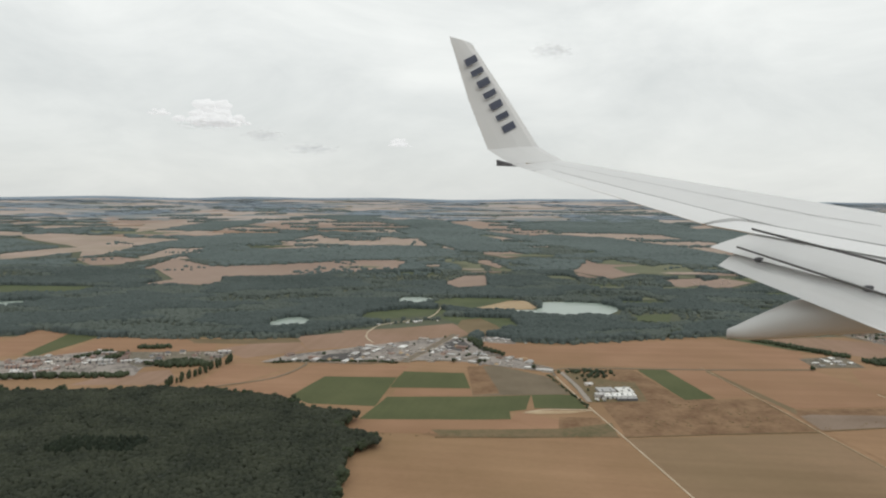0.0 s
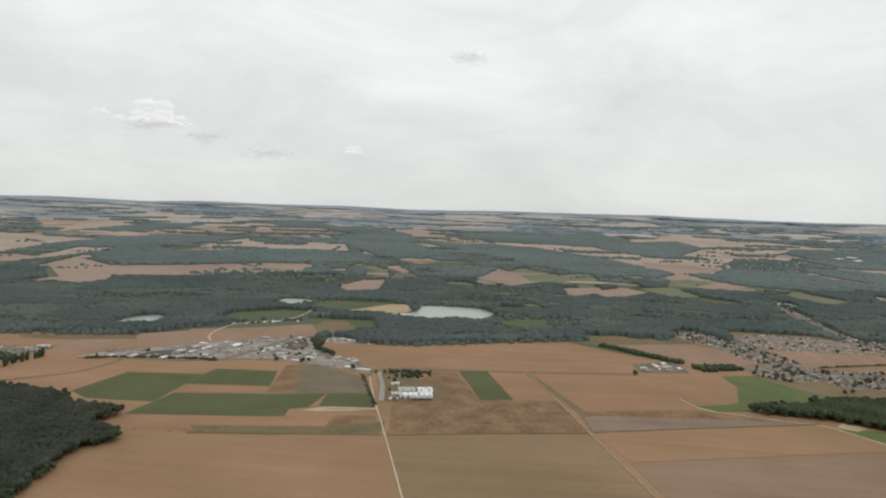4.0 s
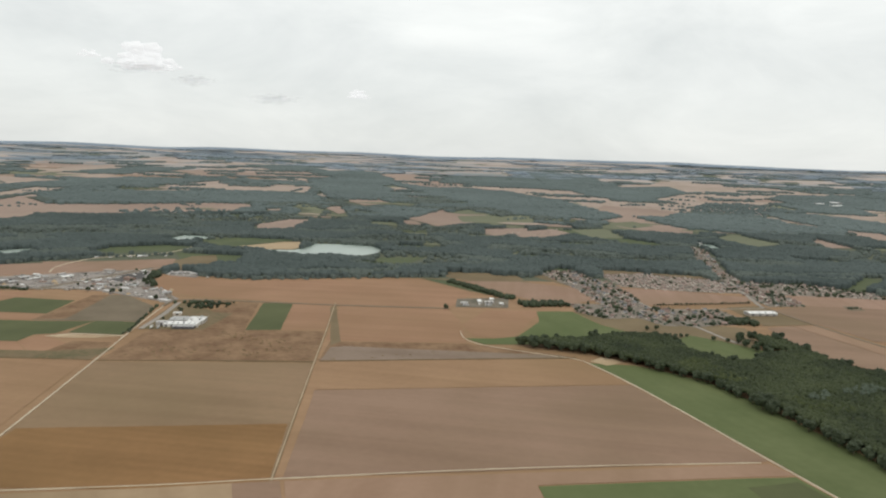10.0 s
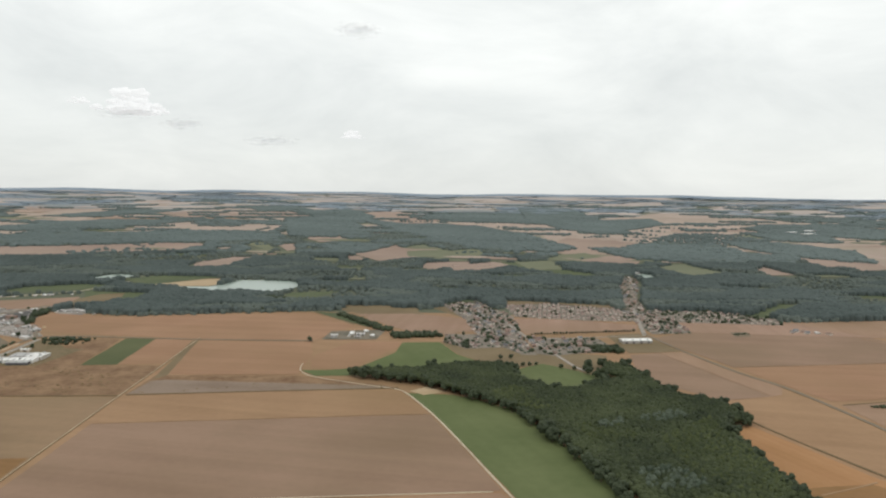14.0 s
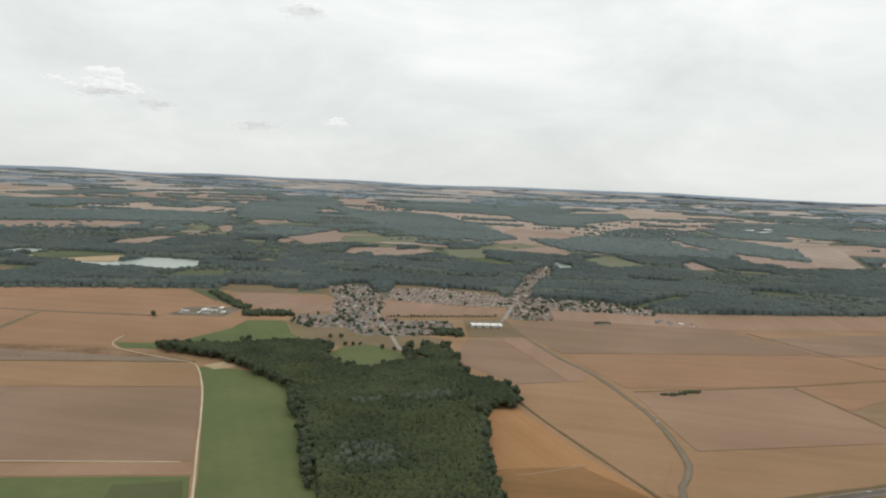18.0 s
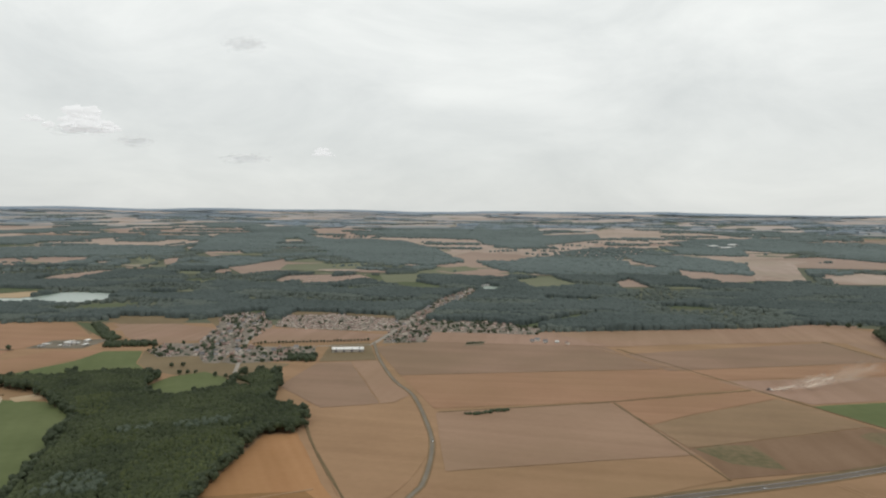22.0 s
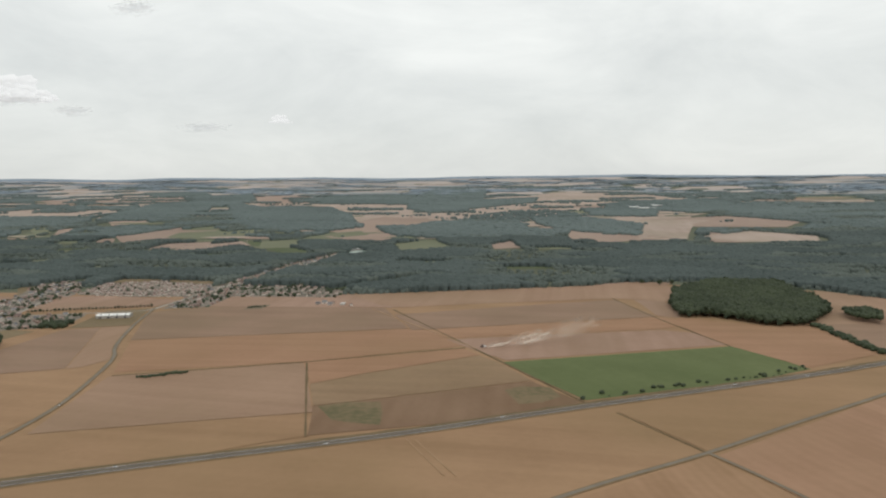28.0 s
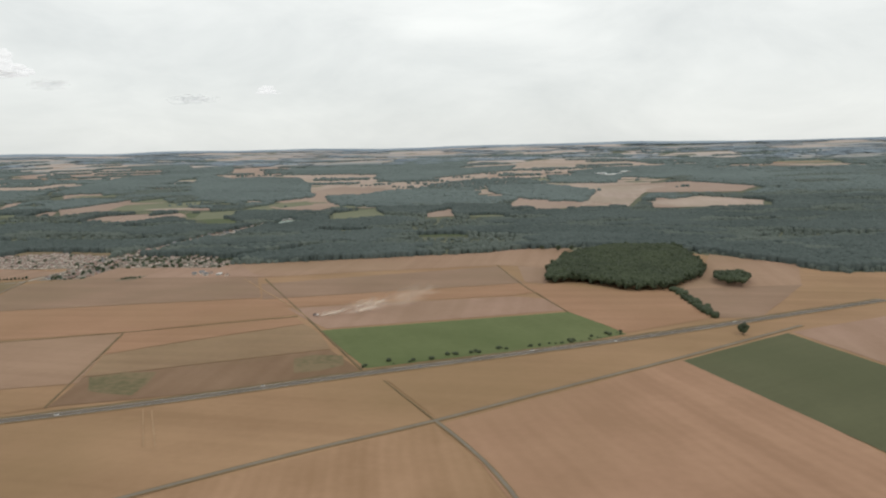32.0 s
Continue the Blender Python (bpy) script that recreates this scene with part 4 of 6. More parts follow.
lane("edge", 0.5, (474.9, 198.3), (446.7, 260.6), (415.3, 329))
lane("edge", 0.5, (532.6, 260.2), (522.3, 307), (515.1, 354.8))
lane("road", 1, (47.6, 292), (54.2, 306.2), (116.7, 305.4), (164, 306.5))
lane("byway", 1.5, (308.5, 330), (313.7, 359.7), (322.2, 406.6), (340.3, 484.3), (356, 560))
lane("byway", 1.3, (236.2, 411.3), (243, 382.1), (248.2, 356.8), (256.4, 315.4), (262.2, 293.1), (268.1, 268.7), (271, 264))
lane("byway", 0.6, (253.7, 317), (282, 324), (308.5, 330))
lane("road", 0.9, (48.5, 303), (36, 322), (24.8, 331), (6.4, 320.6), (-11.6, 319.4))
lane("road", 2.2, (-17.6, 316), (-6, 346), (7, 382))
lane("byway", 0.6, (-15.4, 316), (-3.8, 346), (9.4, 382))
lane("pale", 0.7, (-35.4, 358.7), (-40.5, 373.5), (-40.4, 393.3), (-33.6, 413), (-8.2, 437), (0.8, 488))
lane("byway", 1.7, (54.6, 255.4), (54.4, 263.3), (53.8, 278.7), (51.4, 299.9))
lane("pale", 0.5, (29, 241.6), (36, 245.6), (44, 245.8), (53.4, 245.4))
lane("road", 0.8, (-89, 273), (-69, 287), (-60.8, 309.5), (-64, 315), (-80, 314.4))
lane("road", 0.8, (-80, 314), (-60, 315), (-36.5, 313), (-12, 318.4))
lane("edge", 0.5, (-2, 215.9), (56, 217.2))
lane("edge", 0.6, (58, 217), (90, 220.4), (122, 223))
lane("edge", 0.35, (124, 224), (165, 231), (206, 237.4))
lane("tram", 0.35, (429.8, 177.5), (438.3, 158.3))
lane("tram", 0.35, (432, 176.7), (440.6, 158.2))
lane("tram", 0.4, (301.5, 161.4), (310.4, 165.4), (317.5, 169))
lane("tram", 0.5, (405.6, 331.3), (421.3, 304.3), (436.4, 279.5), (447.8, 258.6))

# outlines of the woods
NEAR_WOOD = [(-185, 254), (-139, 257.7), (-123, 258.4), (-108.5, 263), (-84, 260), (-74, 255), (-58.6, 251.7), (-46.3, 238), (-28, 233), (-27.5, 230), (-33, 224), (-31, 215.5), (-22, 212.5), (-18.6, 207.6), (-20, 204.6), (-27, 200.2), (-26.8, 186), (-26, 161), (-29, 138), (-125, 138)]
MID_WOOD = [(187, 251), (200, 254.5), (213.7, 256), (219, 261), (230, 264), (238, 265), (245, 261), (243.6, 250.3), (252.8, 233.4), (262.6, 231.4), (267, 240), (275, 246), (271.5, 256), (270.5, 267), (278.6, 270), (285.5, 262.5), (288.5, 249), (288.5, 238), (291, 229), (301, 224), (304, 219), (306, 209), (305.5, 205.4), (296, 204), (294.6, 165), (297.7, 146.6), (296, 142), (301, 118), (268, 118), (261.4, 148), (253.6, 176.6), (247.8, 196.5), (240, 216), (228.6, 227), (222, 234), (212, 242), (200, 246)]
RIGHT_WOOD = [(532.6, 310), (536, 332), (550, 372), (578, 400), (608, 392), (603, 345), (600, 331), (594.4, 317), (576.4, 294.5), (561.1, 292), (546.1, 311.4)]
RIGHT_COPSE = [(595.9, 308), (597, 296), (603.7, 295.2), (610.1, 305), (611, 316), (601, 317)]
UPLAND_WOODS = []
UPLAND_WOODS.append(("wood", [(589, 836), (620, 821), (634, 753), (621, 712), (602, 694), (581, 671), (594, 733), (578, 771)]))
UPLAND_WOODS.append(("wood", [(695, 1175), (775, 1296), (886, 1274), (857, 1032), (748, 911), (692, 1006), (654, 1010)]))
UPLAND_WOODS.append(("wood", [(406, 792), (437, 818), (520, 778), (513, 734), (559, 713), (532, 659), (451, 642), (401, 673)]))
UPLAND_WOODS.append(("wood", [(150, 1519), (261, 1621), (382, 1335), (375, 1203), (295, 1249), (216, 1253)]))
UPLAND_WOODS.append(("wood", [(450, 1198), (496, 1328), (489, 1157), (455, 1089)]))
UPLAND_WOODS.append(("wood", [(326, 793), (347, 793), (350, 757), (329, 758)]))
UPLAND_WOODS.append(("wood", [(-374, 1907), (-233, 1945), (-115, 1670), (-230, 1624)]))
UPLAND_WOODS.append(("wood", [(7, 1393), (144, 1139), (217, 1137), (290, 867), (243, 836), (171, 908)]))
UPLAND_WOODS.append(("wood", [(394, 2095), (542, 2033), (490, 1213), (419, 992), (379, 1054), (360, 1401)]))
UPLAND_WOODS.append(("wood", [(397, 763), (442, 809), (476, 795), (431, 705), (392, 671), (392, 713)]))
UPLAND_WOODS.append(("wood", [(479, 1205), (544, 1291), (513, 1121), (468, 1090)]))
UPLAND_WOODS.append(("wood", [(-120, 1584), (-55, 1780), (58, 1414), (52, 1206), (-31, 1313)]))
UPLAND_WOODS.append(("wood", [(231, 1699), (364, 1686), (347, 1279), (282, 1261), (241, 1286)]))
UPLAND_WOODS.append(("wood", [(364, 761), (409, 774), (485, 720), (484, 672), (385, 682)]))
UPLAND_WOODS.append(("wood", [(534, 853), (599, 850), (639, 769), (611, 670), (565, 703), (533, 764)]))
UPLAND_WOODS.append(("wood", [(625, 1015), (721, 995), (678, 857), (610, 880)]))
UPLAND_WOODS.append(("wood", [(381, 1136), (469, 1186), (461, 989), (410, 957)]))
UPLAND_WOODS.append(("wood", [(804, 1090), (908, 1080), (874, 887), (788, 872)]))
UPLAND_WOODS.append(("wood", [(172, 1135), (252, 1123), (311, 930), (336, 803), (348, 757), (315, 724), (242, 743), (190, 831)]))
UPLAND_WOODS.append(("wood", [(-296, 793), (-232, 829), (-99, 916), (-27, 914), (-33, 794), (-136, 736), (-192, 733), (-216, 701)]))
UPLAND_WOODS.append(("wood", [(-82, 1263), (-13, 1378), (84, 1065), (77, 846), (23, 856)]))
UPLAND_WOODS.append(("wood", [(496, 1385), (617, 1474), (581, 1247), (464, 1050), (430, 1112)]))
UPLAND_WOODS.append(("wood", [(-496, 1288), (-515, 1613), (-408, 1630), (-397, 1340), (-434, 1196)]))
UPLAND_WOODS.append(("wood", [(-382, 868), (-366, 968), (-336, 1135), (-197, 1177), (-225, 993), (-312, 862)]))
UPLAND_WOODS.append(("copse", [(468, 899), (520, 993), (585, 1016), (604, 892), (589, 851), (514, 830), (478, 854)]))
UPLAND_WOODS.append(("copse", [(458, 885), (527, 993), (598, 915), (539, 821), (481, 771), (442, 781)]))
UPLAND_WOODS.append(("copse", [(-143, 667), (-109, 705), (-26, 700), (2, 666), (-51, 630), (-118, 629)]))
SMALL_WOODS = [
    [(40, 366), (60, 361), (148, 384), (150, 400), (118, 425), (60, 425), (37, 392)],
    [(281, 294), (291, 293), (290, 304), (280, 302)],
    [(-182, 281), (-130, 286), (-130, 291), (-182, 286)],
    [(-150, 344), (-136, 347), (-132, 342), (-148, 339)],
    [(-132, 308), (-116, 317), (-104, 312), (-100, 306), (-120, 303)],
    [(-170, 318), (-160, 334), (-157, 334), (-166, 317)],
    [(-155, 316), (-151, 332), (-148, 332), (-150, 316)],
    [(198, 314.5), (219, 319.5), (214, 327), (194.6, 324)],
    [(162, 371), (167, 371), (196, 333), (191.5, 329)],
    [(25, 336), (30, 331), (22, 345), (17, 352)],
    [(13, 366), (17, 369), (21, 354), (18, 348)],
]


# ---- woods and trees ----
def ball(level, seed, squash=0.85, rough=0.28):
    """A crown of knobbly foliage: a sphere with lobes."""
    bm = bmesh.new()
    bmesh.ops.create_icosphere(bm, subdivisions=level, radius=1)
    for v in bm.verts:
        k = 1 + rough * (noise.noise(v.co * 1.6 + Vector((seed * 7.3, 1, 2))) + 0.6 * noise.noise(v.co * 3.7 + Vector((3, seed * 5.1, 0))))
        v.co = Vector((v.co.x * k, v.co.y * k, v.co.z * k * squash))
    verts = np.array([v.co[:] for v in bm.verts])
    faces = np.array([[v.index for v in f.verts] for f in bm.faces])
    bm.free()
    return verts, faces


CROWN_NEAR = [ball(2, s, 0.95, 0.5) for s in range(5)]
CROWN_MID = [ball(1, s + 10, 1.0, 0.6) for s in range(6)]


def mound(seed):
    """A distant clump of crowns: a low lobed top over sides that reach the ground."""
    rng = np.random.default_rng(seed)
    v, f, n = [(0.0, 0.0, 1.0)], [], 9
    for r, z in ((0.5, 0.92), (0.92, 0.62), (0.95, -0.75)):
        for k in range(n):
            a, w = 2 * math.pi * k / n, r * rng.uniform(0.84, 1.12)
            v.append((w * math.cos(a), w * math.sin(a), z + (rng.uniform(-0.22, 0.18) if z > 0 else 0)))
    for k in range(n):
        j = (k + 1) % n
        f.append((0, 1 + k, 1 + j))
        for ring in (0, 1):
            a, b, c, d = 1 + ring * n + k, 1 + ring * n + j, 1 + (ring + 1) * n + j, 1 + (ring + 1) * n + k
            f += [(a, d, c), (a, c, b)]
    return np.array(v), np.array(f)


CROWN_FAR = [mound(s + 20) for s in range(5)]


def clumps(name, x, y, size, tall, templates, mat, label, seed, category="wood", foot=0.0):
    """Very many crowns in one object, each on the ground with its own size and turn."""
    rng = np.random.default_rng(seed)
    verts, faces, base = [], [], 0
    pick = rng.integers(0, len(templates), len(x))
    for k, (tv, tf) in enumerate(templates):
        s = pick == k
        n = int(s.sum())
        if not n:
            continue
        a = rng.uniform(0, 2 * math.pi, n)
        c, d = np.cos(a)[:, None], np.sin(a)[:, None]
        v = np.empty((n, len(tv), 3))
        v[:, :, 0] = (tv[:, 0] * c - tv[:, 1] * d) * size[s][:, None] + x[s][:, None]
        v[:, :, 1] = (tv[:, 0] * d + tv[:, 1] * c) * size[s][:, None] + y[s][:, None]
        v[:, :, 2] = ((tv[:, 2] + 0.75) * (1 - foot) / 1.75 + foot) * tall[s][:, None] + relief(x[s], y[s])[:, None]
        f = tf[None] + (np.arange(n) * len(tv))[:, None, None] + base
        verts.append(v.reshape(-1, 3))
        faces.append(f.reshape(-1, 3))
        base += n * len(tv)
    ob = mesh_of(name, np.concatenate(verts), np.concatenate(faces), mat, flat=False)
    return tagged(ob, label, category, kind="stuff")


def scatter(outline, gap, seed):
    """Evenly jittered places within an outline."""
    rng = np.random.default_rng(seed)
    xs, ys = [q[0] for q in outline], [q[1] for q in outline]
    x, y = np.meshgrid(np.arange(min(xs), max(xs), gap), np.arange(min(ys), max(ys), gap))
    x, y = (v.ravel() + rng.uniform(-0.48, 0.48, v.size) * gap for v in (x, y))
    keep = inside(x, y, outline)
    return x[keep], y[keep]


def free(x, y, margin=0.0):
    keep = np.ones(len(x), bool)
    for outline in OPEN:
        keep &= ~inside(x, y, outline)
        if min(q[1] for q in outline) > 380:      # tall trees keep back from what is seen over them
            keep &= ~inside(x, y * 1.03, outline) & ~inside(x, y * 1.015, outline)
    return keep


def wood(name, outline, gap, mat, label, seed, size=(0.9, 1.5), tall=(2.8, 4.4), keep_open=False, templates=None, share=1.0, band=None, within=None):
    x, y = scatter(outline, gap, seed)
    rng = np.random.default_rng(seed + 1)
    keep = rng.random(len(x)) < share
    if share < 0.3:      # garden trees stand in loose groups
        keep &= np.array([noise.noise(Vector((a / 7, b / 9, seed * 0.7))) for a, b in zip(x, y)]) > -0.05
    if within:
        keep &= inside(x, y, within)
    if band:      # stands of different age, in long drifts along the valley
        drift = np.array([noise.noise(Vector((a / 90, b / 38, 6.1))) + 0.5 * noise.noise(Vector((a / 28, b / 14, 2.4))) for a, b in zip(x, y)])
        keep &= (drift >= band[0]) & (drift < band[1])
    if keep_open:
        keep &= free(x, y)
    x, y = x[keep], y[keep]
    n = len(x)
    grow = np.array([0.5 + 0.5 * noise.noise(Vector((a * 0.05, b * 0.05, seed))) for a, b in zip(x, y)])
    tall_n = tall[0] + (tall[1] - tall[0]) * np.clip(0.6 * grow + 0.4 * rng.random(n), 0, 1)
    return clumps(name, x, y, rng.uniform(*size, n), tall_n, templates or CROWN_NEAR, mat, label, seed, foot=0.5 if templates is CROWN_MID else 0.0)


wood("oak_wood", NEAR_WOOD, 1.2, LEAF_OAK, "dense dark green broadleaf wood with a closed canopy", 11, (0.75, 1.5), (2.9, 4.2), templates=CROWN_MID)
wood("mixed_wood", MID_WOOD, 0.86, LEAF_MIXED, "dark green mixed wood between pasture and stubble", 12, (0.45, 1.05), (2.6, 3.9), True, CROWN_MID)
for k, outline in enumerate(([(263.5, 157), (264.8, 166.6), (272, 169), (277, 163), (279.5, 161), (273, 157)], [(271, 202), (280, 207), (287, 211), (287, 206), (279, 200.5)], [(261.6, 198), (268.5, 203), (269.4, 197), (264, 194.7)])):
    wood("willow_clump", outline, 1.1, LEAF_OLIVE, "clump of silvery green willows in the mixed wood", 50 + k, (0.5, 1.0), (3.5, 4.2), True, CROWN_MID, 0.55, within=MID_WOOD)
for k, outline in enumerate(([(275, 189), (293.6, 206), (295, 169), (293, 156), (285, 152.6), (276, 170)], [(255, 196), (266, 200), (270.6, 189), (263, 183.4), (257.6, 185)], [(235, 226), (243, 233), (251.5, 212), (245, 209)], [(262, 149.6), (278, 154), (291, 153), (296, 141), (287, 133), (268, 131)])):
    wood("young_stand", outline, 0.95, LEAF_YOUNG, "stand of younger yellowish green trees in the mixed wood", 60 + k, (0.45, 0.9), (3.0, 4.0), True, CROWN_MID, 0.6, within=MID_WOOD)
wood("copse", RIGHT_WOOD, 1.2, LEAF, "round dark green copse among harvested fields", 14, (0.6, 1.5), (2.6, 4.4), templates=CROWN_MID)
wood("copse", RIGHT_COPSE, 1.7, LEAF, "small dark clump of trees in a stubble field", 15, templates=CROWN_MID)
wood("near_black_stand", [(-112, 194), (-88, 194), (-86, 205), (-112, 205)], 1.6, LEAF_DARK, "block of near black trees in the oak wood", 18, (0.8, 1.2), (4.0, 5.0))
for k, strip in enumerate(SMALL_WOODS):
    wood("thicket", list(strip), 1.8, LEAF, "narrow dark green belt of trees", 30 + k, (0.8, 1.3), (1.3, 2.6))

for k, (outline, thick) in enumerate(((CENTRE, 0.28), (SOUTH, 0.26), (ESTATE, 0.05), (EAST, 0.26), (HAMLET, 0.28), (WEST, 0.28), (RIBBON, 0.2))):
    wood("village_trees", outline, 2.2, LEAF, "dark garden trees between the village houses", 240 + k, (0.4, 1.2), (0.8, 1.9), share=thick)
    wood("village_shrubs", outline, 1.7, LEAF_OLIVE, "grey green shrubs and hedges in the village gardens", 250 + k, (0.3, 0.8), (0.4, 0.9), share=thick, templates=CROWN_FAR)
wood("estate_trees", WORKS, 3.0, LEAF, "scattered trees among the works", 25, (0.4, 0.9), (0.8, 1.8), share=0.13)

# the valley: woodland wherever no field, water, road or village lies
VALLEY = [(-450, 380), (-230, 372), (-120, 366), (-75, 372), (-60, 395), (5, 440), (17, 369), (60, 360), (150, 384), (190, 392), (235, 400), (330, 404),
          (345, 380), (395, 373), (490, 386), (520, 399), (560, 410), (612, 392), (630, 366), (652, 325), (720, 328), (820, 330), (900, 680), (-620, 680)]
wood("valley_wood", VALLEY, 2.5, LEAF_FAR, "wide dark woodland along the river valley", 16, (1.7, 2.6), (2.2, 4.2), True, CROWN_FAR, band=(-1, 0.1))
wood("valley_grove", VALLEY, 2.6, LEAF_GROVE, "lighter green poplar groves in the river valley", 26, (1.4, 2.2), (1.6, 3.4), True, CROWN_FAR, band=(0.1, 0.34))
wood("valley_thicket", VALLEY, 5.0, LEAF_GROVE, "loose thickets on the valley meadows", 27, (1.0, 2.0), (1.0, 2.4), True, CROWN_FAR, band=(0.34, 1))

# low undergrowth softens the foot of the woods towards the plain
under_rng = np.random.default_rng(93)
under = []
for (ax, ay), (bx, by) in zip(VALLEY, VALLEY[1:-2]):
    n = int(math.hypot(bx - ax, by - ay) / 0.9)
    for t in under_rng.random(n):
        under.append((ax + (bx - ax) * t + under_rng.normal(0, 1.6), ay + (by - ay) * t + under_rng.normal(-0.6, 1.6)))
under = np.array(under)
under = under[free(under[:, 0], under[:, 1])]
clumps("undergrowth", under[:, 0], under[:, 1], under_rng.uniform(0.6, 1.7, len(under)), under_rng.uniform(0.5, 2.3, len(under)), CROWN_FAR, LEAF_GROVE, "green undergrowth at the foot of the valley woods", 94, "undergrowth")

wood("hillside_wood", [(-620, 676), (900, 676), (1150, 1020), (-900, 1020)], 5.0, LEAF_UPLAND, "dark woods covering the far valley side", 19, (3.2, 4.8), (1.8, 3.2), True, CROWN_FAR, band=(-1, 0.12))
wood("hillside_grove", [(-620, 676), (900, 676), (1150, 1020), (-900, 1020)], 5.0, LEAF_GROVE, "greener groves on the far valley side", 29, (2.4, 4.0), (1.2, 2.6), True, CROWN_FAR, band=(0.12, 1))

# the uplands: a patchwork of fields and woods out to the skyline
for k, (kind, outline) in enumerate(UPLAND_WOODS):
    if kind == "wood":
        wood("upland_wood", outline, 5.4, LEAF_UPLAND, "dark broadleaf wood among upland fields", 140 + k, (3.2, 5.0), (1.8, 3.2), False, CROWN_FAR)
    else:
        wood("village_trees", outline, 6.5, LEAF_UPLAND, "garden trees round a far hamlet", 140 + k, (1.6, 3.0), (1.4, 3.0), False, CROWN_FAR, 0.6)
shaw_rng = np.random.default_rng(404)
shaw_x, shaw_y = [], []
for _ in range(110):      # long thin shaws between the fields, further and further out
    sy = float(shaw_rng.uniform(880, 2600))
    sx, half, n = 250 + 0.6 * sy * float(shaw_rng.uniform(-1, 1)), sy * float(shaw_rng.uniform(0.015, 0.06)), 70
    shaw_x += list(sx + half * shaw_rng.uniform(-1, 1, n))
    shaw_y += list(sy + 0.012 * sy * shaw_rng.normal(0, 0.6, n))
shaw_x, shaw_y = np.array(shaw_x), np.array(shaw_y)
grow = shaw_rng.uniform(0.0022, 0.0036, len(shaw_x)) * shaw_y
clumps("shaws", shaw_x, shaw_y, grow, np.minimum(grow, 3.2), CROWN_FAR, LEAF_UPLAND, "long thin woods between distant fields", 81)
# lone trees and broken hedges on the upland fields
lone_rng = np.random.default_rng(77)
lone = []
for _ in range(150):
    ax, ay, turn_a = lone_rng.uniform(-450, 1000), lone_rng.uniform(660, 1300), lone_rng.normal(0, 0.5)
    for s in np.cumsum(lone_rng.uniform(2, 9, lone_rng.integers(1, 12))):
        lone.append((ax + s * math.cos(turn_a), ay + s * math.sin(turn_a)))
lone = np.array(lone)
grow = lone_rng.uniform(1.0, 2.2, len(lone)) * (0.6 + lone[:, 1] / 1600)
clumps("hedgerows", lone[:, 0], lone[:, 1], grow, grow * 1.2, CROWN_FAR, LEAF_UPLAND, "broken hedges and lone trees on upland fields", 79, "hedge")
far_rng = np.random.default_rng(5)
row_y = [660.0]
while row_y[-1] < 4550:
    row_y.append(row_y[-1] * 1.045)
patch = {k: ([], []) for k in ("chalk", "loam", "down", "khaki", "hazed_pale", "hazed_grey", "far_turf")}
cx, cy, cs, ct = [], [], [], []
for j, (ya, yb) in enumerate(zip(row_y, row_y[1:])):
    wide = 0.10 * ya
    xs = np.arange(-0.85 * ya - 250, 0.85 * ya + 800, wide) + far_rng.uniform(0, wide)
    for xa in xs:
        u = far_rng.uniform(-0.3, 0.3, 8)
        w, h = wide, yb - ya
        quad = [(xa + u[0] * w, ya + u[1] * h), (xa + w * (1 + u[2]), ya + u[3] * h), (xa + w * (1 + u[4]), yb + u[5] * h), (xa + u[6] * w, yb + u[7] * h)]
        mid = np.mean(quad, 0)
        open_land = noise.noise(Vector((mid[0] / 420, mid[1] / 300, 3.3))) + 0.5 * far_rng.uniform(-1, 1) > (0.1 if ya > 1000 else 0.75)
        if open_land or ya > 1500:
            kind = far_rng.choice(["chalk", "chalk", "chalk", "loam", "loam", "down", "khaki"] if ya < 1500 else ["hazed_pale", "hazed_pale", "hazed_grey"]) if open_land else "far_turf"
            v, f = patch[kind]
            m = 4
            for a in range(m + 1):
                for b in range(m + 1):
                    s, t = a / m, b / m
                    q = [(1 - s) * (1 - t) * quad[0][i] + s * (1 - t) * quad[1][i] + s * t * quad[2][i] + (1 - s) * t * quad[3][i] for i in (0, 1)]
                    v.append((q[0], q[1], float(relief(*q)) + 0.15 + 0.02 * far_rng.random() + 0.00014 * (ya - 660)))
            o = len(v) - (m + 1) ** 2
            f += [(o + a * (m + 1) + b, o + (a + 1) * (m + 1) + b, o + (a + 1) * (m + 1) + b + 1, o + a * (m + 1) + b + 1) for a in range(m) for b in range(m)]
        if ya > 1000 and not open_land:
            n = 30 if ya < 1500 else 10
            r = wide * (0.085 if ya < 1500 else 0.16)
            cx += list(xa + wide * far_rng.random(n))
            cy += list(ya + h * far_rng.random(n))
            cs += list(r * far_rng.uniform(0.7, 1.3, n))
            ct += list(far_rng.uniform(1.8, 3.2, n) if ya < 2200 else far_rng.uniform(1.2, 2.4, n))
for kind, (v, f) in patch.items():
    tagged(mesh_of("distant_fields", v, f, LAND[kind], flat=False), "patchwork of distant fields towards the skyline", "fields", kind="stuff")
cx, cy, cs, ct = (np.array(v) for v in (cx, cy, cs, ct))
ok = free(cx, cy)
# the skyline woods carry haze in their blue grey colour
for near_side, mat, label in ((True, LEAF_UPLAND, "dark woods scattered over the distant uplands"), (False, LEAF_SKYLINE, "woods below the skyline, tinted blue grey as haze")):
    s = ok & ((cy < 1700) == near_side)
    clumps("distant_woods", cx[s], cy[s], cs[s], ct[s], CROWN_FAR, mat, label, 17)


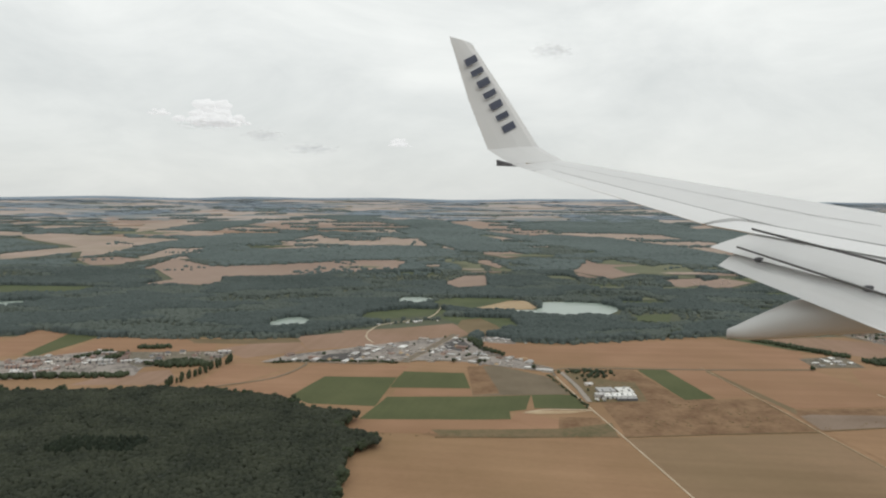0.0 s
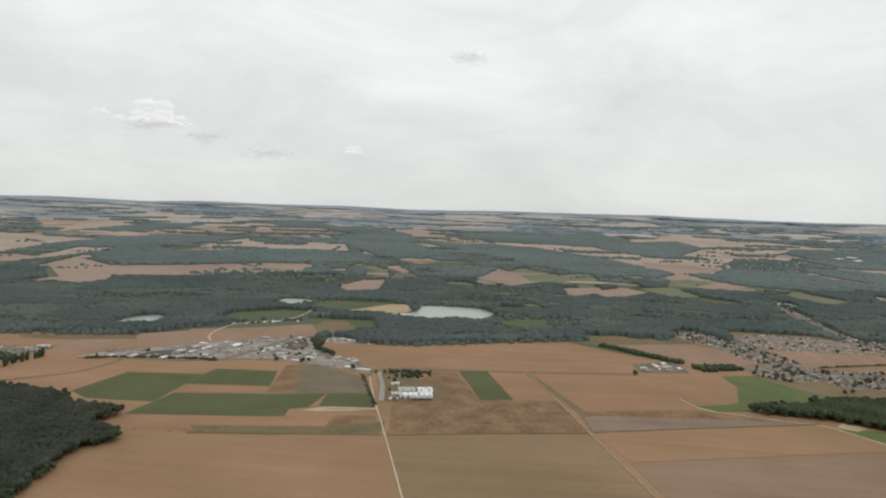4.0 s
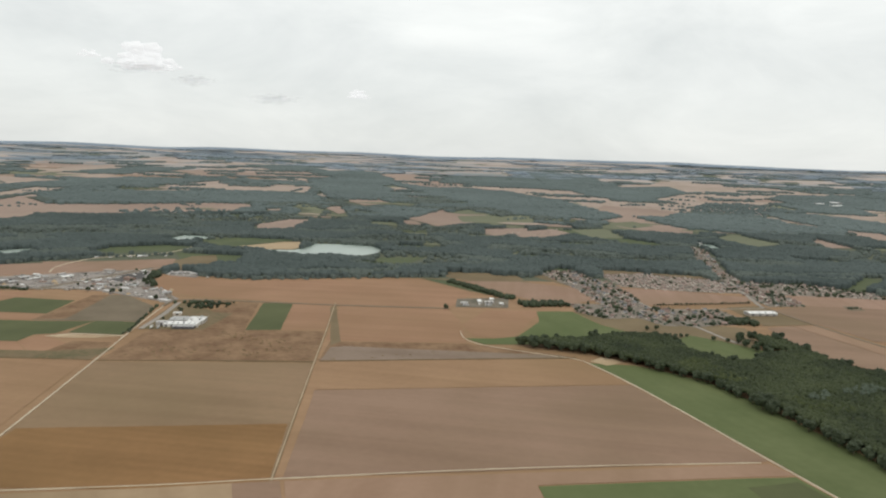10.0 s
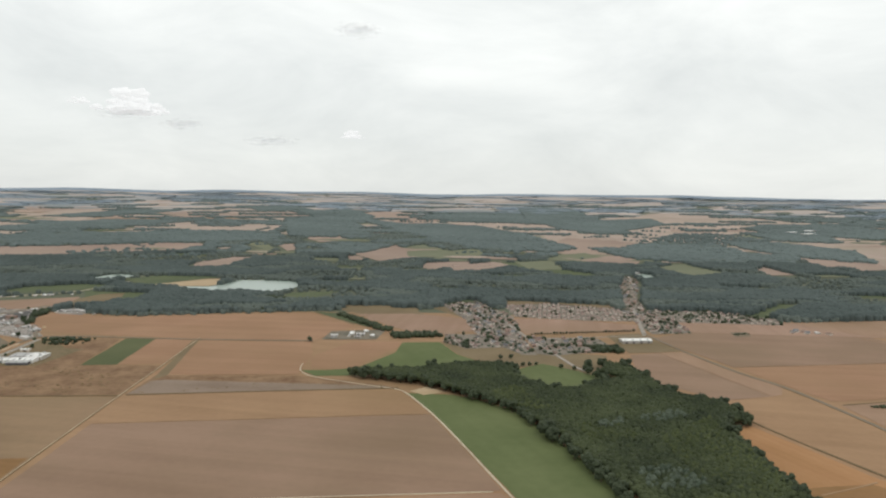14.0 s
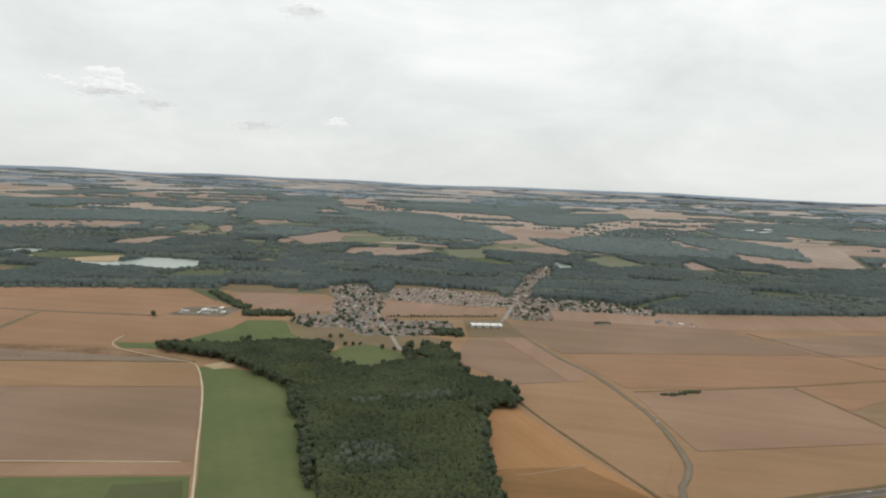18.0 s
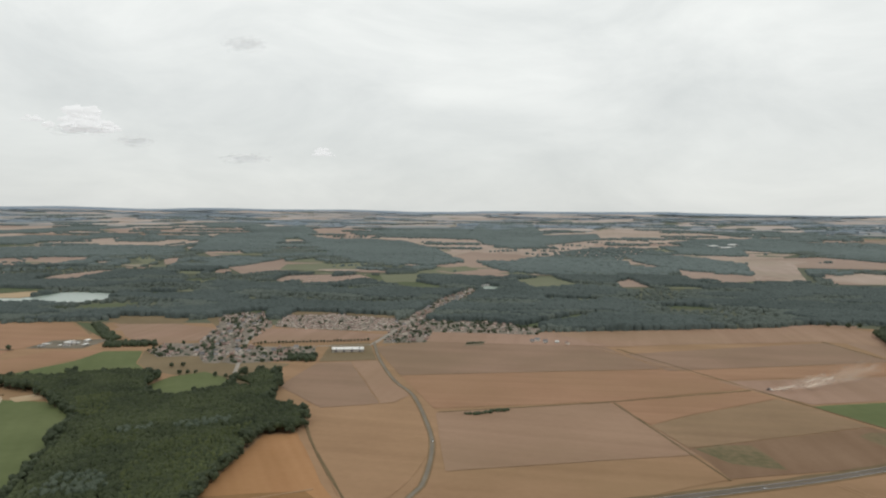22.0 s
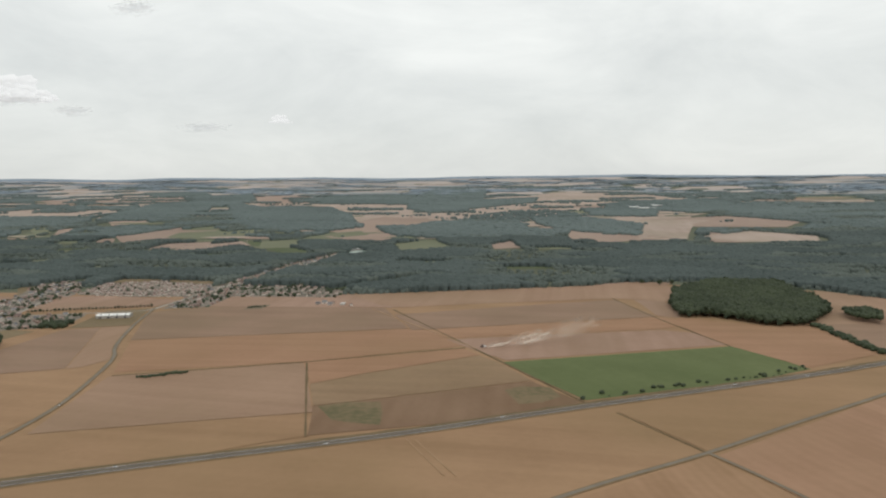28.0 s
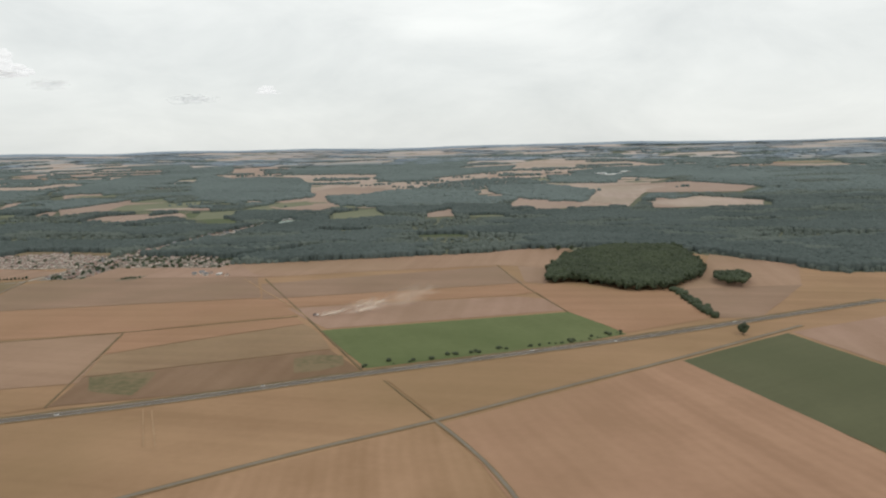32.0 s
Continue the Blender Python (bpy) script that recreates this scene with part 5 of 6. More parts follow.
# the last line of hills on the skyline, blue with haze put into the colour
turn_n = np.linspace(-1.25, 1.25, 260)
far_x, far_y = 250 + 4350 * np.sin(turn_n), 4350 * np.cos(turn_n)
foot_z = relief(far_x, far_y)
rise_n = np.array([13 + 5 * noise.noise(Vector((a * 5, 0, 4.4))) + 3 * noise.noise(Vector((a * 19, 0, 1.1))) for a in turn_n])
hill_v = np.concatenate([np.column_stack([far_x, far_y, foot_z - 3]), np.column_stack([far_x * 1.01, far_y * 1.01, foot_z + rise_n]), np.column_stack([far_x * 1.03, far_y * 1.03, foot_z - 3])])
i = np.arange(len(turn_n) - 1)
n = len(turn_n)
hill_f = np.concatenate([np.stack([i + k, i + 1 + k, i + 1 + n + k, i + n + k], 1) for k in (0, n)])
tagged(mesh_of("backdrop", hill_v, hill_f, HILLS, flat=False), "line of low hills on the skyline, tinted blue as haze", "hills", kind="structure")


# ---- single trees, hedges and bushes ----
def tree(label, seed, tall=2.2, mat=LEAF):
    top = thing("tree", label, "tree", "single trees in the fields")
    bm = bmesh.new()
    bmesh.ops.create_cone(bm, cap_ends=True, segments=7, radius1=0.11, radius2=0.05, depth=tall * 0.6, matrix=Matrix.Translation((0, 0, tall * 0.3)))
    for k in range(4):
        a = k * 1.7 + seed
        m = Matrix.Translation((0.14 * math.cos(a), 0.14 * math.sin(a), tall * (0.38 + 0.06 * k))) @ Euler((0.7 * math.sin(a), -0.7 * math.cos(a), 0)).to_matrix().to_4x4()
        bmesh.ops.create_cone(bm, cap_ends=True, segments=5, radius1=0.045, radius2=0.015, depth=tall * 0.3, matrix=m)
    part("trunk", bm, BARK, top)
    rng = np.random.default_rng(seed)
    vs, fs, base = [], [], 0
    for k in range(16):
        tv, tf = CROWN_NEAR[k % 5]
        a, d = rng.uniform(0, 6.28), rng.uniform(0.1, 0.36) * tall
        r = rng.uniform(0.14, 0.24) * tall
        vs.append(tv * r + np.array([d * math.cos(a), d * math.sin(a), tall * rng.uniform(0.38, 0.86)]))
        fs.append(tf + base)
        base += len(tv)
    mesh_of("crown", np.concatenate(vs), np.concatenate(fs), mat, top)
    return top


def poplar(label, seed, tall=4.4):
    top = thing("poplar", label, "tree", "row of poplars")
    bm = bmesh.new()
    bmesh.ops.create_cone(bm, cap_ends=True, segments=7, radius1=0.12, radius2=0.03, depth=tall * 0.9, matrix=Matrix.Translation((0, 0, tall * 0.45)))
    part("trunk", bm, BARK, top)
    rng = np.random.default_rng(seed)
    vs, fs, base = [], [], 0
    for k in range(18):
        tv, tf = CROWN_NEAR[k % 5]
        h = 0.14 + 0.8 * (k + 0.5) / 18
        r = tall * 0.125 * (0.45 + 1.1 * math.sin(math.pi * min(1, h * 0.95)) ** 0.8) * rng.uniform(0.8, 1.15)
        d, t = rng.uniform(0, 0.05) * tall, rng.uniform(0, 6.28)
        vs.append(tv * np.array([r, r, r * 1.5]) + np.array([d * math.cos(t), d * math.sin(t), tall * h]))
        fs.append(tf + base)
        base += len(tv)
    mesh_of("crown", np.concatenate(vs), np.concatenate(fs), LEAF, top)
    return top


TREES = [tree("lone dark green field tree with a rounded crown", s, 2.0 + 0.25 * s) for s in range(4)]
tree_used = set()
tree_rng = np.random.default_rng(8)


def plant(x, y, scale=1.0):
    k = int(tree_rng.integers(0, len(TREES)))
    m = pose(x, y, float(relief(x, y)) + 0.02, 0, 0, float(tree_rng.uniform(0, 360))) @ Matrix.Scale(scale * float(tree_rng.uniform(0.8, 1.2)), 4)
    if k not in tree_used:
        tree_used.add(k)
        TREES[k].matrix_basis = m
        return TREES[k]
    ob = copy_thing(TREES[k], m)
    ob.matrix_basis = m
    return ob


def tree_row(a, b, n, scale=1.0, wander=0.6):
    for k in range(n):
        t = (k + 0.5) / n
        plant(a[0] + (b[0] - a[0]) * t + float(tree_rng.uniform(-wander, wander)), a[1] + (b[1] - a[1]) * t + float(tree_rng.uniform(-wander, wander)), scale)


def bushes(name, pts, n, spread, seed, label, size=(0.25, 0.6), mat=LEAF):
    rng = np.random.default_rng(seed)
    line = curve_points(pts, 1.0)
    at = line[rng.integers(0, len(line), n)] + rng.normal(0, spread, (n, 2))
    s = rng.uniform(*size, n)
    return clumps(name, at[:, 0], at[:, 1], s * 1.2, s * (0.8 if mat is BUSH else 1.7), CROWN_NEAR, mat, label, seed, "hedge")


# ---- buildings ----
def box(bm, x, y, z, sx, sy, sz):
    bmesh.ops.create_cube(bm, size=1, matrix=Matrix.Translation((x, y, z + sz / 2)) @ Matrix.Diagonal((sx, sy, sz, 1)))


def gable(bm, sx, sy, z, rise, over=0.12, thick=0.06):
    """Two roof slopes with eaves and thickness over a body sx by sy, ridge along x."""
    hx, hy = sx / 2 + over, sy / 2 + over
    drop = rise * over / (sy / 2)
    for s in (-1, 1):
        lo = [bm.verts.new(p) for p in ((-hx, s * hy, z - drop), (hx, s * hy, z - drop), (hx, 0, z + rise), (-hx, 0, z + rise))]
        up = [bm.verts.new((v.co.x, v.co.y, v.co.z + thick)) for v in lo]
        bm.faces.new(lo), bm.faces.new(up)
        for a in range(4):
            b = (a + 1) % 4
            bm.faces.new((lo[a], lo[b], up[b], up[a]))


def walls_gabled(bm, sx, sy, h, rise):
    p = [bm.verts.new(q) for q in ((-sx / 2, -sy / 2, 0), (sx / 2, -sy / 2, 0), (sx / 2, sy / 2, 0), (-sx / 2, sy / 2, 0))]
    t = [bm.verts.new((v.co.x, v.co.y, h)) for v in p]
    r = [bm.verts.new((-sx / 2, 0, h + rise)), bm.verts.new((sx / 2, 0, h + rise))]
    bm.faces.new((p[0], p[1], t[1], t[0])), bm.faces.new((p[2], p[3], t[3], t[2]))
    bm.faces.new((p[1], p[2], t[2], r[1], t[1])), bm.faces.new((p[3], p[0], t[0], r[0], t[3]))


def house(label, sx, sy, h, rise, wall_mat, roof_mat, wing=0.0, stack=True):
    top = thing("house", label, "house", "houses of the village")
    bm = bmesh.new()
    walls_gabled(bm, sx, sy, h, rise)
    part("wall", bm, wall_mat, top)
    bm = bmesh.new()
    gable(bm, sx, sy, h, rise)
    roof = part("roof", bm, roof_mat, top)
    if stack:
        bm = bmesh.new()
        box(bm, sx * 0.3, 0.05, h + rise * 0.7, 0.14, 0.14, 0.35)
        part("chimney", bm, BRICK, roof)
    for k in (-1, 1):
        bm = bmesh.new()
        box(bm, k * sx * 0.25, -sy / 2, h * 0.35, 0.22, 0.03, h * 0.38)
        part("window", bm, GLASS, top)
    bm = bmesh.new()
    box(bm, 0, -sy / 2, 0, 0.2, 0.03, h * 0.6)
    part("door", bm, DARK, top)
    if wing:
        bm = bmesh.new()
        box(bm, sx * 0.2, sy / 2 + wing / 2, 0, sx * 0.4, wing, h * 0.7)
        part("annex", bm, wall_mat, top)
    return top


def shed(label, sx, sy, h, roof_mat, wall_mat, rise=0.25, doors=3, name="shed", category="shed", group=""):
    """A long low building with a shallow pitched roof, roof lights and doors."""
    top = thing(name, label, category, group)
    bm = bmesh.new()
    walls_gabled(bm, sx, sy, h, rise)
    part("wall", bm, wall_mat, top)
    bm = bmesh.new()
    gable(bm, sx, sy, h, rise, 0.08, 0.05)
    roof = part("roof", bm, roof_mat, top)
    for k in range(max(2, doors)):
        bm = bmesh.new()
        bmesh.ops.create_cube(bm, size=1, matrix=Matrix.Translation((sx * ((k + 0.5) / max(2, doors) - 0.5), -sy / 4, h + rise / 2 + 0.06)) @ Euler((math.atan2(rise, sy / 2), 0, 0)).to_matrix().to_4x4() @ Matrix.Diagonal((0.35, sy * 0.3, 0.03, 1)))
        part("roof_light", bm, GLASS, roof)
    for k in range(doors):
        bm = bmesh.new()
        box(bm, sx * ((k + 0.5) / doors - 0.5), -sy / 2, 0, min(0.8, sx / doors * 0.5), 0.06, h * 0.75)
        part("door", bm, DARK, top)
    return top


HOUSES = [
    house("cream plastered village house with a brown tiled roof", 2.3, 1.7, 0.92, 0.59, PLASTER, TILES, stack=False),
    house("cream plastered village house with a brown tiled roof", 2.0, 1.8, 1.0, 0.68, PLASTER, TILES, 0.9),
    house("brown brick village house with a tiled roof", 2.6, 1.7, 1.0, 0.59, BRICK, TILES),
    house("plastered house with a faded red tiled roof", 2.2, 1.6, 0.85, 0.51, PLASTER, RED_TILES, stack=False),
    house("plastered house with a grey slate roof", 2.4, 1.8, 1.1, 0.77, PLASTER, SLATE),
    house("small brick house with a faded red tiled roof", 1.8, 1.5, 0.96, 0.51, BRICK, RED_TILES, stack=False),
]
SHEDS = [
    shed("white sheet metal industrial shed on a gravel yard", 6.0, 3.2, 1.2, WHITE_METAL, CONCRETE, doors=2),
    shed("grey sheet metal industrial shed on a gravel yard", 5.0, 3.0, 1.1, GREY_METAL, CONCRETE, doors=2),
    shed("long grey storage shed with shallow roof", 8.0, 2.4, 1.0, GREY_METAL, BRICK, doors=3),
    shed("small white workshop building", 2.6, 1.8, 0.8, WHITE_METAL, PLASTER, doors=1),
    shed("weathered brown sheet roofed store on a yard", 5.0, 3.4, 0.9, FADED_METAL, CONCRETE, doors=2),
    shed("brown roofed workshop building", 5.5, 2.6, 1.1, RED_TILES, BRICK),
]
used_up = set()
town_rng = np.random.default_rng(21)


def put(model, x, y, turn, scale=1.0):
    m = pose(x, y, float(relief(x, y)), 0, 0, turn) @ Matrix.Scale(scale, 4)
    if model.name not in used_up:
        used_up.add(model.name)
        model.matrix_basis = m
        return model
    ob = copy_thing(model, m)
    ob.matrix_basis = m
    return ob


def quarter(models, corners, nx, ny, turn=0.0, fill=0.85, jitter=0.3, scale=(0.85, 1.15)):
    """Buildings in loose rows within four corners."""
    a, b, c, d = (np.array(q, float) for q in corners)
    for i in range(nx):
        for j in range(ny):
            u, v = (i + 0.5 + town_rng.uniform(-jitter, jitter)) / nx, (j + 0.5 + town_rng.uniform(-jitter, jitter)) / ny
            p = (1 - u) * (1 - v) * a + u * (1 - v) * b + u * v * c + (1 - u) * v * d
            chance = town_rng.random()
            if chance < fill:
                put(models[int(town_rng.integers(0, len(models)))], p[0], p[1], turn + float(town_rng.choice([0, 0, 90])) + float(town_rng.uniform(-8, 8)), float(town_rng.uniform(*scale)))


def settle(models, outline, gap, turn, fill, scale, seed, jitter=0.35):
    """Buildings scattered in loose rows over an outline, clear of the broad road through the works."""
    rng = np.random.default_rng(seed)
    c, d = math.cos(radians(turn)), math.sin(radians(turn))
    xs, ys = np.array(outline).T
    reach = max(np.ptp(xs), np.ptp(ys)) * 0.8
    for u in np.arange(-reach, reach, gap):
        for v in np.arange(-reach, reach, gap):
            a, b = u + gap * rng.uniform(-jitter, jitter), v + gap * rng.uniform(-jitter, jitter)
            x, y = xs.mean() + c * a - d * b, ys.mean() + d * a + c * b
            model, way, size = models[int(rng.integers(0, len(models)))], turn + float(rng.choice([0, 0, 90])) + float(rng.uniform(-6, 6)), float(rng.uniform(*scale))
            if rng.random() < fill and inside(x, y, outline) and abs((x + 16) * 0.94 - (y - 316) * 0.34) > 2.6:
                put(model, float(x), float(y), way, size)


def rows_of_houses(name, label, places, seed):
    """Many small gabled houses in one mesh: plastered walls and tiled roofs."""
    rng = np.random.default_rng(seed)
    v, f, roofs = [], [], []
    for x, y, turn in places:
        sx, sy, h, rise = rng.uniform(0.62, 1.0), rng.uniform(0.5, 0.62), rng.uniform(0.42, 0.7), rng.uniform(0.28, 0.42)
        c, d = math.cos(radians(turn)), math.sin(radians(turn))
        z, o = float(relief(x, y)), len(v)
        hx, hy = sx + 0.07, sy + 0.08
        local = [(-sx, -sy, 0), (sx, -sy, 0), (sx, sy, 0), (-sx, sy, 0), (-sx, -sy, h), (sx, -sy, h), (sx, sy, h), (-sx, sy, h), (-sx, 0, h + rise), (sx, 0, h + rise),
                 (-hx, -hy, h - 0.03), (hx, -hy, h - 0.03), (hx, 0, h + rise + 0.05), (-hx, 0, h + rise + 0.05), (hx, hy, h - 0.03), (-hx, hy, h - 0.03)]
        v += [(x + c * a - d * b, y + d * a + c * b, z + q) for a, b, q in local]
        f += [tuple(o + k for k in q) for q in ((0, 1, 5, 4), (2, 3, 7, 6), (1, 2, 6, 9, 5), (3, 0, 4, 8, 7), (10, 11, 12, 13), (14, 15, 13, 12))]
        roofs += [0, 0, 0, 0, 1, 1]
    me = bpy.data.meshes.new(name)
    me.from_pydata(v, [], f)
    for m in (PLASTER_ROWS, TILE_ROWS):
        me.materials.append(m)
    me.polygons.foreach_set("material_index", roofs)
    return tagged(new(name, me), label, "houses", kind="stuff")


def plots(outline, gap, turn, fill, seed, jitter=0.3):
    """Places for houses in loose rows over an outline: x, y and the way they face."""
    rng = np.random.default_rng(seed)
    c, d = math.cos(radians(turn)), math.sin(radians(turn))
    xs, ys = np.array(outline).T
    reach = max(np.ptp(xs), np.ptp(ys)) * 0.8
    u, v = np.meshgrid(np.arange(-reach, reach, gap[0]), np.arange(-reach, reach, gap[1]))
    u, v = u.ravel() + gap[0] * rng.uniform(-jitter, jitter, u.size), v.ravel() + gap[1] * rng.uniform(-jitter, jitter, u.size)
    x, y = xs.mean() + c * u - d * v, ys.mean() + d * u + c * v
    keep = inside(x, y, outline) & (rng.random(len(x)) < fill)
    return [(float(a), float(b), turn + float(rng.choice([0, 0, 90])) + float(rng.uniform(-7, 7))) for a, b in zip(x[keep], y[keep])]


settle(HOUSES, CENTRE, 2.9, 18, 0.45, (0.5, 0.85), 301)
settle(HOUSES, WEST, 3.4, 18, 0.4, (0.5, 0.85), 308)
settle(HOUSES, RIBBON, 4.6, 70, 0.6, (0.6, 1.1), 309)
settle(HOUSES[2:], SOUTH, 3.8, 8, 0.4, (0.6, 0.95), 302)
settle(HOUSES, EAST, 3.1, 10, 0.5, (0.5, 0.85), 304)
rows_of_houses("estate_houses", "rows of cream houses with brown roofs on an estate", plots(ESTATE, (2.5, 4.6), -7, 0.85, 303, 0.16) + plots(HAMLET, (4.5, 4.0), 0, 0.55, 305), 41)
quarter(SHEDS[:2], [(321, 512), (333, 516), (333, 506), (321, 502)], 3, 2, 10, 0.9, scale=(0.7, 1.0))
quarter(SHEDS[:2], [(360, 578), (376, 586), (376, 578), (360, 570)], 3, 1, 25, 1.0, scale=(0.9, 1.2))
quarter(HOUSES[3:] + SHEDS[1:2], [(379, 350), (397, 342), (396, 338), (379, 338)], 4, 2, 0, 0.8, scale=(0.6, 0.9))
for k, (outline, gap) in enumerate((([(-150, 676), (-66, 679), (-43, 609), (-112, 612)], 7), ([(513, 926), (610, 984), (575, 816), (499, 804)], 11), ([(218, 617), (266, 645), (254, 607), (222, 588)], 7))):
    rows_of_houses("hamlet_houses", "pale houses of a far hamlet among trees", plots(outline, (gap, gap), 5, 0.65, 310 + k, 0.4), 44 + k)
# works along the estate road, with their yards
GREYS = [SHEDS[1], SHEDS[2], SHEDS[4], SHEDS[4], SHEDS[1], SHEDS[5], SHEDS[3]]
settle(GREYS + SHEDS[:2], WORKS, 4.6, 66, 0.42, (0.3, 1.0), 306)
quarter(GREYS + SHEDS[5:] * 3, [(-198, 312), (-162, 336), (-132, 315), (-179, 287)], 10, 6, 10, 0.8, scale=(0.5, 1.2))
quarter(HOUSES[2:] + GREYS[:3], [(-160, 330), (-100, 334), (-104, 318), (-132, 306)], 9, 3, 5, 0.6, scale=(0.7, 1.1))
quarter(SHEDS[:2] + SHEDS[3:4], [(171, 326), (191, 332), (188, 315), (169, 312)], 4, 3, 5, 0.8, scale=(0.5, 0.8))
quarter(SHEDS[:2] + SHEDS[3:4], [(18, 375), (45, 369), (45, 358), (21, 361)], 7, 2, 0, 0.8, scale=(0.35, 0.6))
quarter(SHEDS[:1] + SHEDS[3:4], [(-40, 412), (-3, 427), (0, 423), (-37, 408)], 8, 1, 20, 0.8, scale=(0.4, 0.8))
quarter(SHEDS[:2], [(697, 1050), (774, 1090), (744, 1002), (692, 980)], 4, 2, 20, 0.8, scale=(2.0, 3.0))

# the white factory by the track
put(shed("white flat roofed factory hall with dark dock front", 12, 4.6, 1.2, WHITE_METAL, WHITE_METAL, 0.15, 6, "factory", "factory"), 67, 262, 4)
put(shed("white factory wing with roof plant", 5.6, 7, 1.35, WHITE_METAL, CONCRETE, 0.12, 2, "factory", "factory"), 70.5, 268, 4)
put(shed("low dark loading hall beside the factory", 7.5, 2.4, 0.95, GREY_METAL, DARK, 0.12, 3, "loading_hall", "hall"), 69, 258.3, 4)
put(shed("low grey production hall behind the white factory front", 6.5, 6, 1.0, GREY_METAL, CONCRETE, 0.12, 2, "production_hall", "hall"), 63.6, 269.5, 4)
put(shed("small white store with a sheet roof", 3, 2, 0.9, WHITE_METAL, PLASTER, 0.2, 1), 59, 279, 10)
put(shed("grey boiler house beside the factory", 4, 3, 1.4, GREY_METAL, CONCRETE, 0.15, 1), 60, 262, 4)
for k, (x, y) in enumerate(((69, 266), (70.5, 269), (72, 267), (71.2, 271), (64, 262.4), (68, 261.5))):
    bm = bmesh.new()
    box(bm, 0, 0, 0, 0.9, 0.7, 0.4)
    box(bm, 0.1, 0.05, 0.4, 0.5, 0.4, 0.12)
    tagged(part("roof_unit", bm, GREY_METAL), "grey ventilation unit on the factory roof", "roof unit", "roof units").matrix_basis = pose(x, y, 1.3 if k < 4 else 1.22, 0, 0, 4 + 20 * k)
# the long white hall at the edge of the village
put(shed("long white hall with a bright sheet metal roof", 13, 5, 1.3, WHITE_METAL, CONCRETE, 0.35, 4, "hall", "hall"), 300.7, 315.5, 8)
put(shed("white roofed hall at the village edge", 5, 3, 1.2, WHITE_METAL, PLASTER, 0.3, 2, "hall", "hall"), 245, 408, 0)


# ---- vehicles ----
def car(label, mat):
    top = thing("car", label, "car", "cars on the main road")
    bm = bmesh.new()
    box(bm, 0, 0, 0.06, 0.86, 0.36, 0.14)
    bmesh.ops.bevel(bm, geom=bm.edges[:], offset=0.03, segments=2, affect="EDGES")
    part("body", bm, mat, top)
    bm = bmesh.new()
    box(bm, -0.04, 0, 0.2, 0.46, 0.31, 0.11)
    for v in bm.verts:
        if v.co.z > 0.25:
            v.co.x *= 0.75
    part("cabin", bm, GLASS, top)
    for x in (-0.27, 0.27):
        for y in (-0.17, 0.17):
            bm = bmesh.new()
            bmesh.ops.create_cone(bm, cap_ends=True, segments=10, radius1=0.065, radius2=0.065, depth=0.05, matrix=Matrix.Translation((x, y, 0.065)) @ Euler((math.pi / 2, 0, 0)).to_matrix().to_4x4())
            wheel = part("wheel", bm, DARK, top)
            bm = bmesh.new()
            bmesh.ops.create_cone(bm, cap_ends=True, segments=10, radius1=0.035, radius2=0.035, depth=0.056, matrix=Matrix.Translation((x, y, 0.065)) @ Euler((math.pi / 2, 0, 0)).to_matrix().to_4x4())
            part("rim", bm, GREY_METAL, wheel)
    return top


WHITE_CAR, DARK_CAR = car("white car driving on the main road", WHITE_METAL), car("dark car driving on the main road", SLATE)
main = curve_points(MAIN_ROAD, 1.0)
for k, (share, model) in enumerate(((0.10, DARK_CAR), (0.22, WHITE_CAR), (0.33, WHITE_CAR), (0.45, WHITE_CAR), (0.55, DARK_CAR), (0.63, WHITE_CAR), (0.70, WHITE_CAR), (0.83, WHITE_CAR))):
    i = int(share * (len(main) - 2))
    way = main[i + 1] - main[i]
    side = np.array([-way[1], way[0]]) / np.linalg.norm(way) * (0.7 if k % 2 else -0.7)
    ob = put(model, main[i][0] + side[0], main[i][1] + side[1], math.degrees(math.atan2(way[1], way[0])))
    ob.location.z = MAIN_TOP

tractor = thing("tractor", "small tractor pulling a harrow through dusty stubble", "tractor")
bm = bmesh.new()
box(bm, 0, 0, 0.25, 0.8, 0.4, 0.3)
box(bm, -0.2, 0, 0.55, 0.35, 0.38, 0.3)
part("body", bm, RED_TILES, tractor)
for x, r in ((-0.25, 0.3), (0.32, 0.2)):
    for y in (-0.3, 0.3):
        bm = bmesh.new()
        bmesh.ops.create_cone(bm, cap_ends=True, segments=12, radius1=r, radius2=r, depth=0.14, matrix=Matrix.Translation((x, y, r)) @ Euler((math.pi / 2, 0, 0)).to_matrix().to_4x4())
        part("wheel", bm, DARK, tractor)
bm = bmesh.new()
box(bm, -1.1, 0, 0.15, 0.7, 1.6, 0.12)
part("harrow", bm, GREY_METAL, tractor)
tractor.matrix_basis = pose(450, 259.5, 0.5, 0, 0, 195)


# ---- hedges and lone trees ----
bushes("hedge", [(470, 204), (500, 216), (530, 226), (545, 234)], 46, 0.9, 41, "row of low dark bushes beside the main road", (0.15, 0.6))
bushes("hedge", [(577, 293), (576.6, 268), (576.2, 250)], 90, 0.9, 42, "thick dark hedge down a field edge", (0.5, 1.1))
bushes("hedge", [(-20, 218.5), (60, 217.5)], 40, 0.9, 43, "low dark scrub along a field edge", (0.18, 0.35), BUSH)
bushes("hedge", [(62, 222), (120, 226), (170, 240), (205, 238)], 70, 0.9, 44, "low dark scrub along a field edge", (0.18, 0.35), BUSH)
bushes("bushes", [(62, 228), (84, 234), (100, 230), (114, 240), (92, 248), (80, 258)], 260, 2.6, 45, "scattered brown bushes on the scrubland", (0.08, 0.42), BUSH)
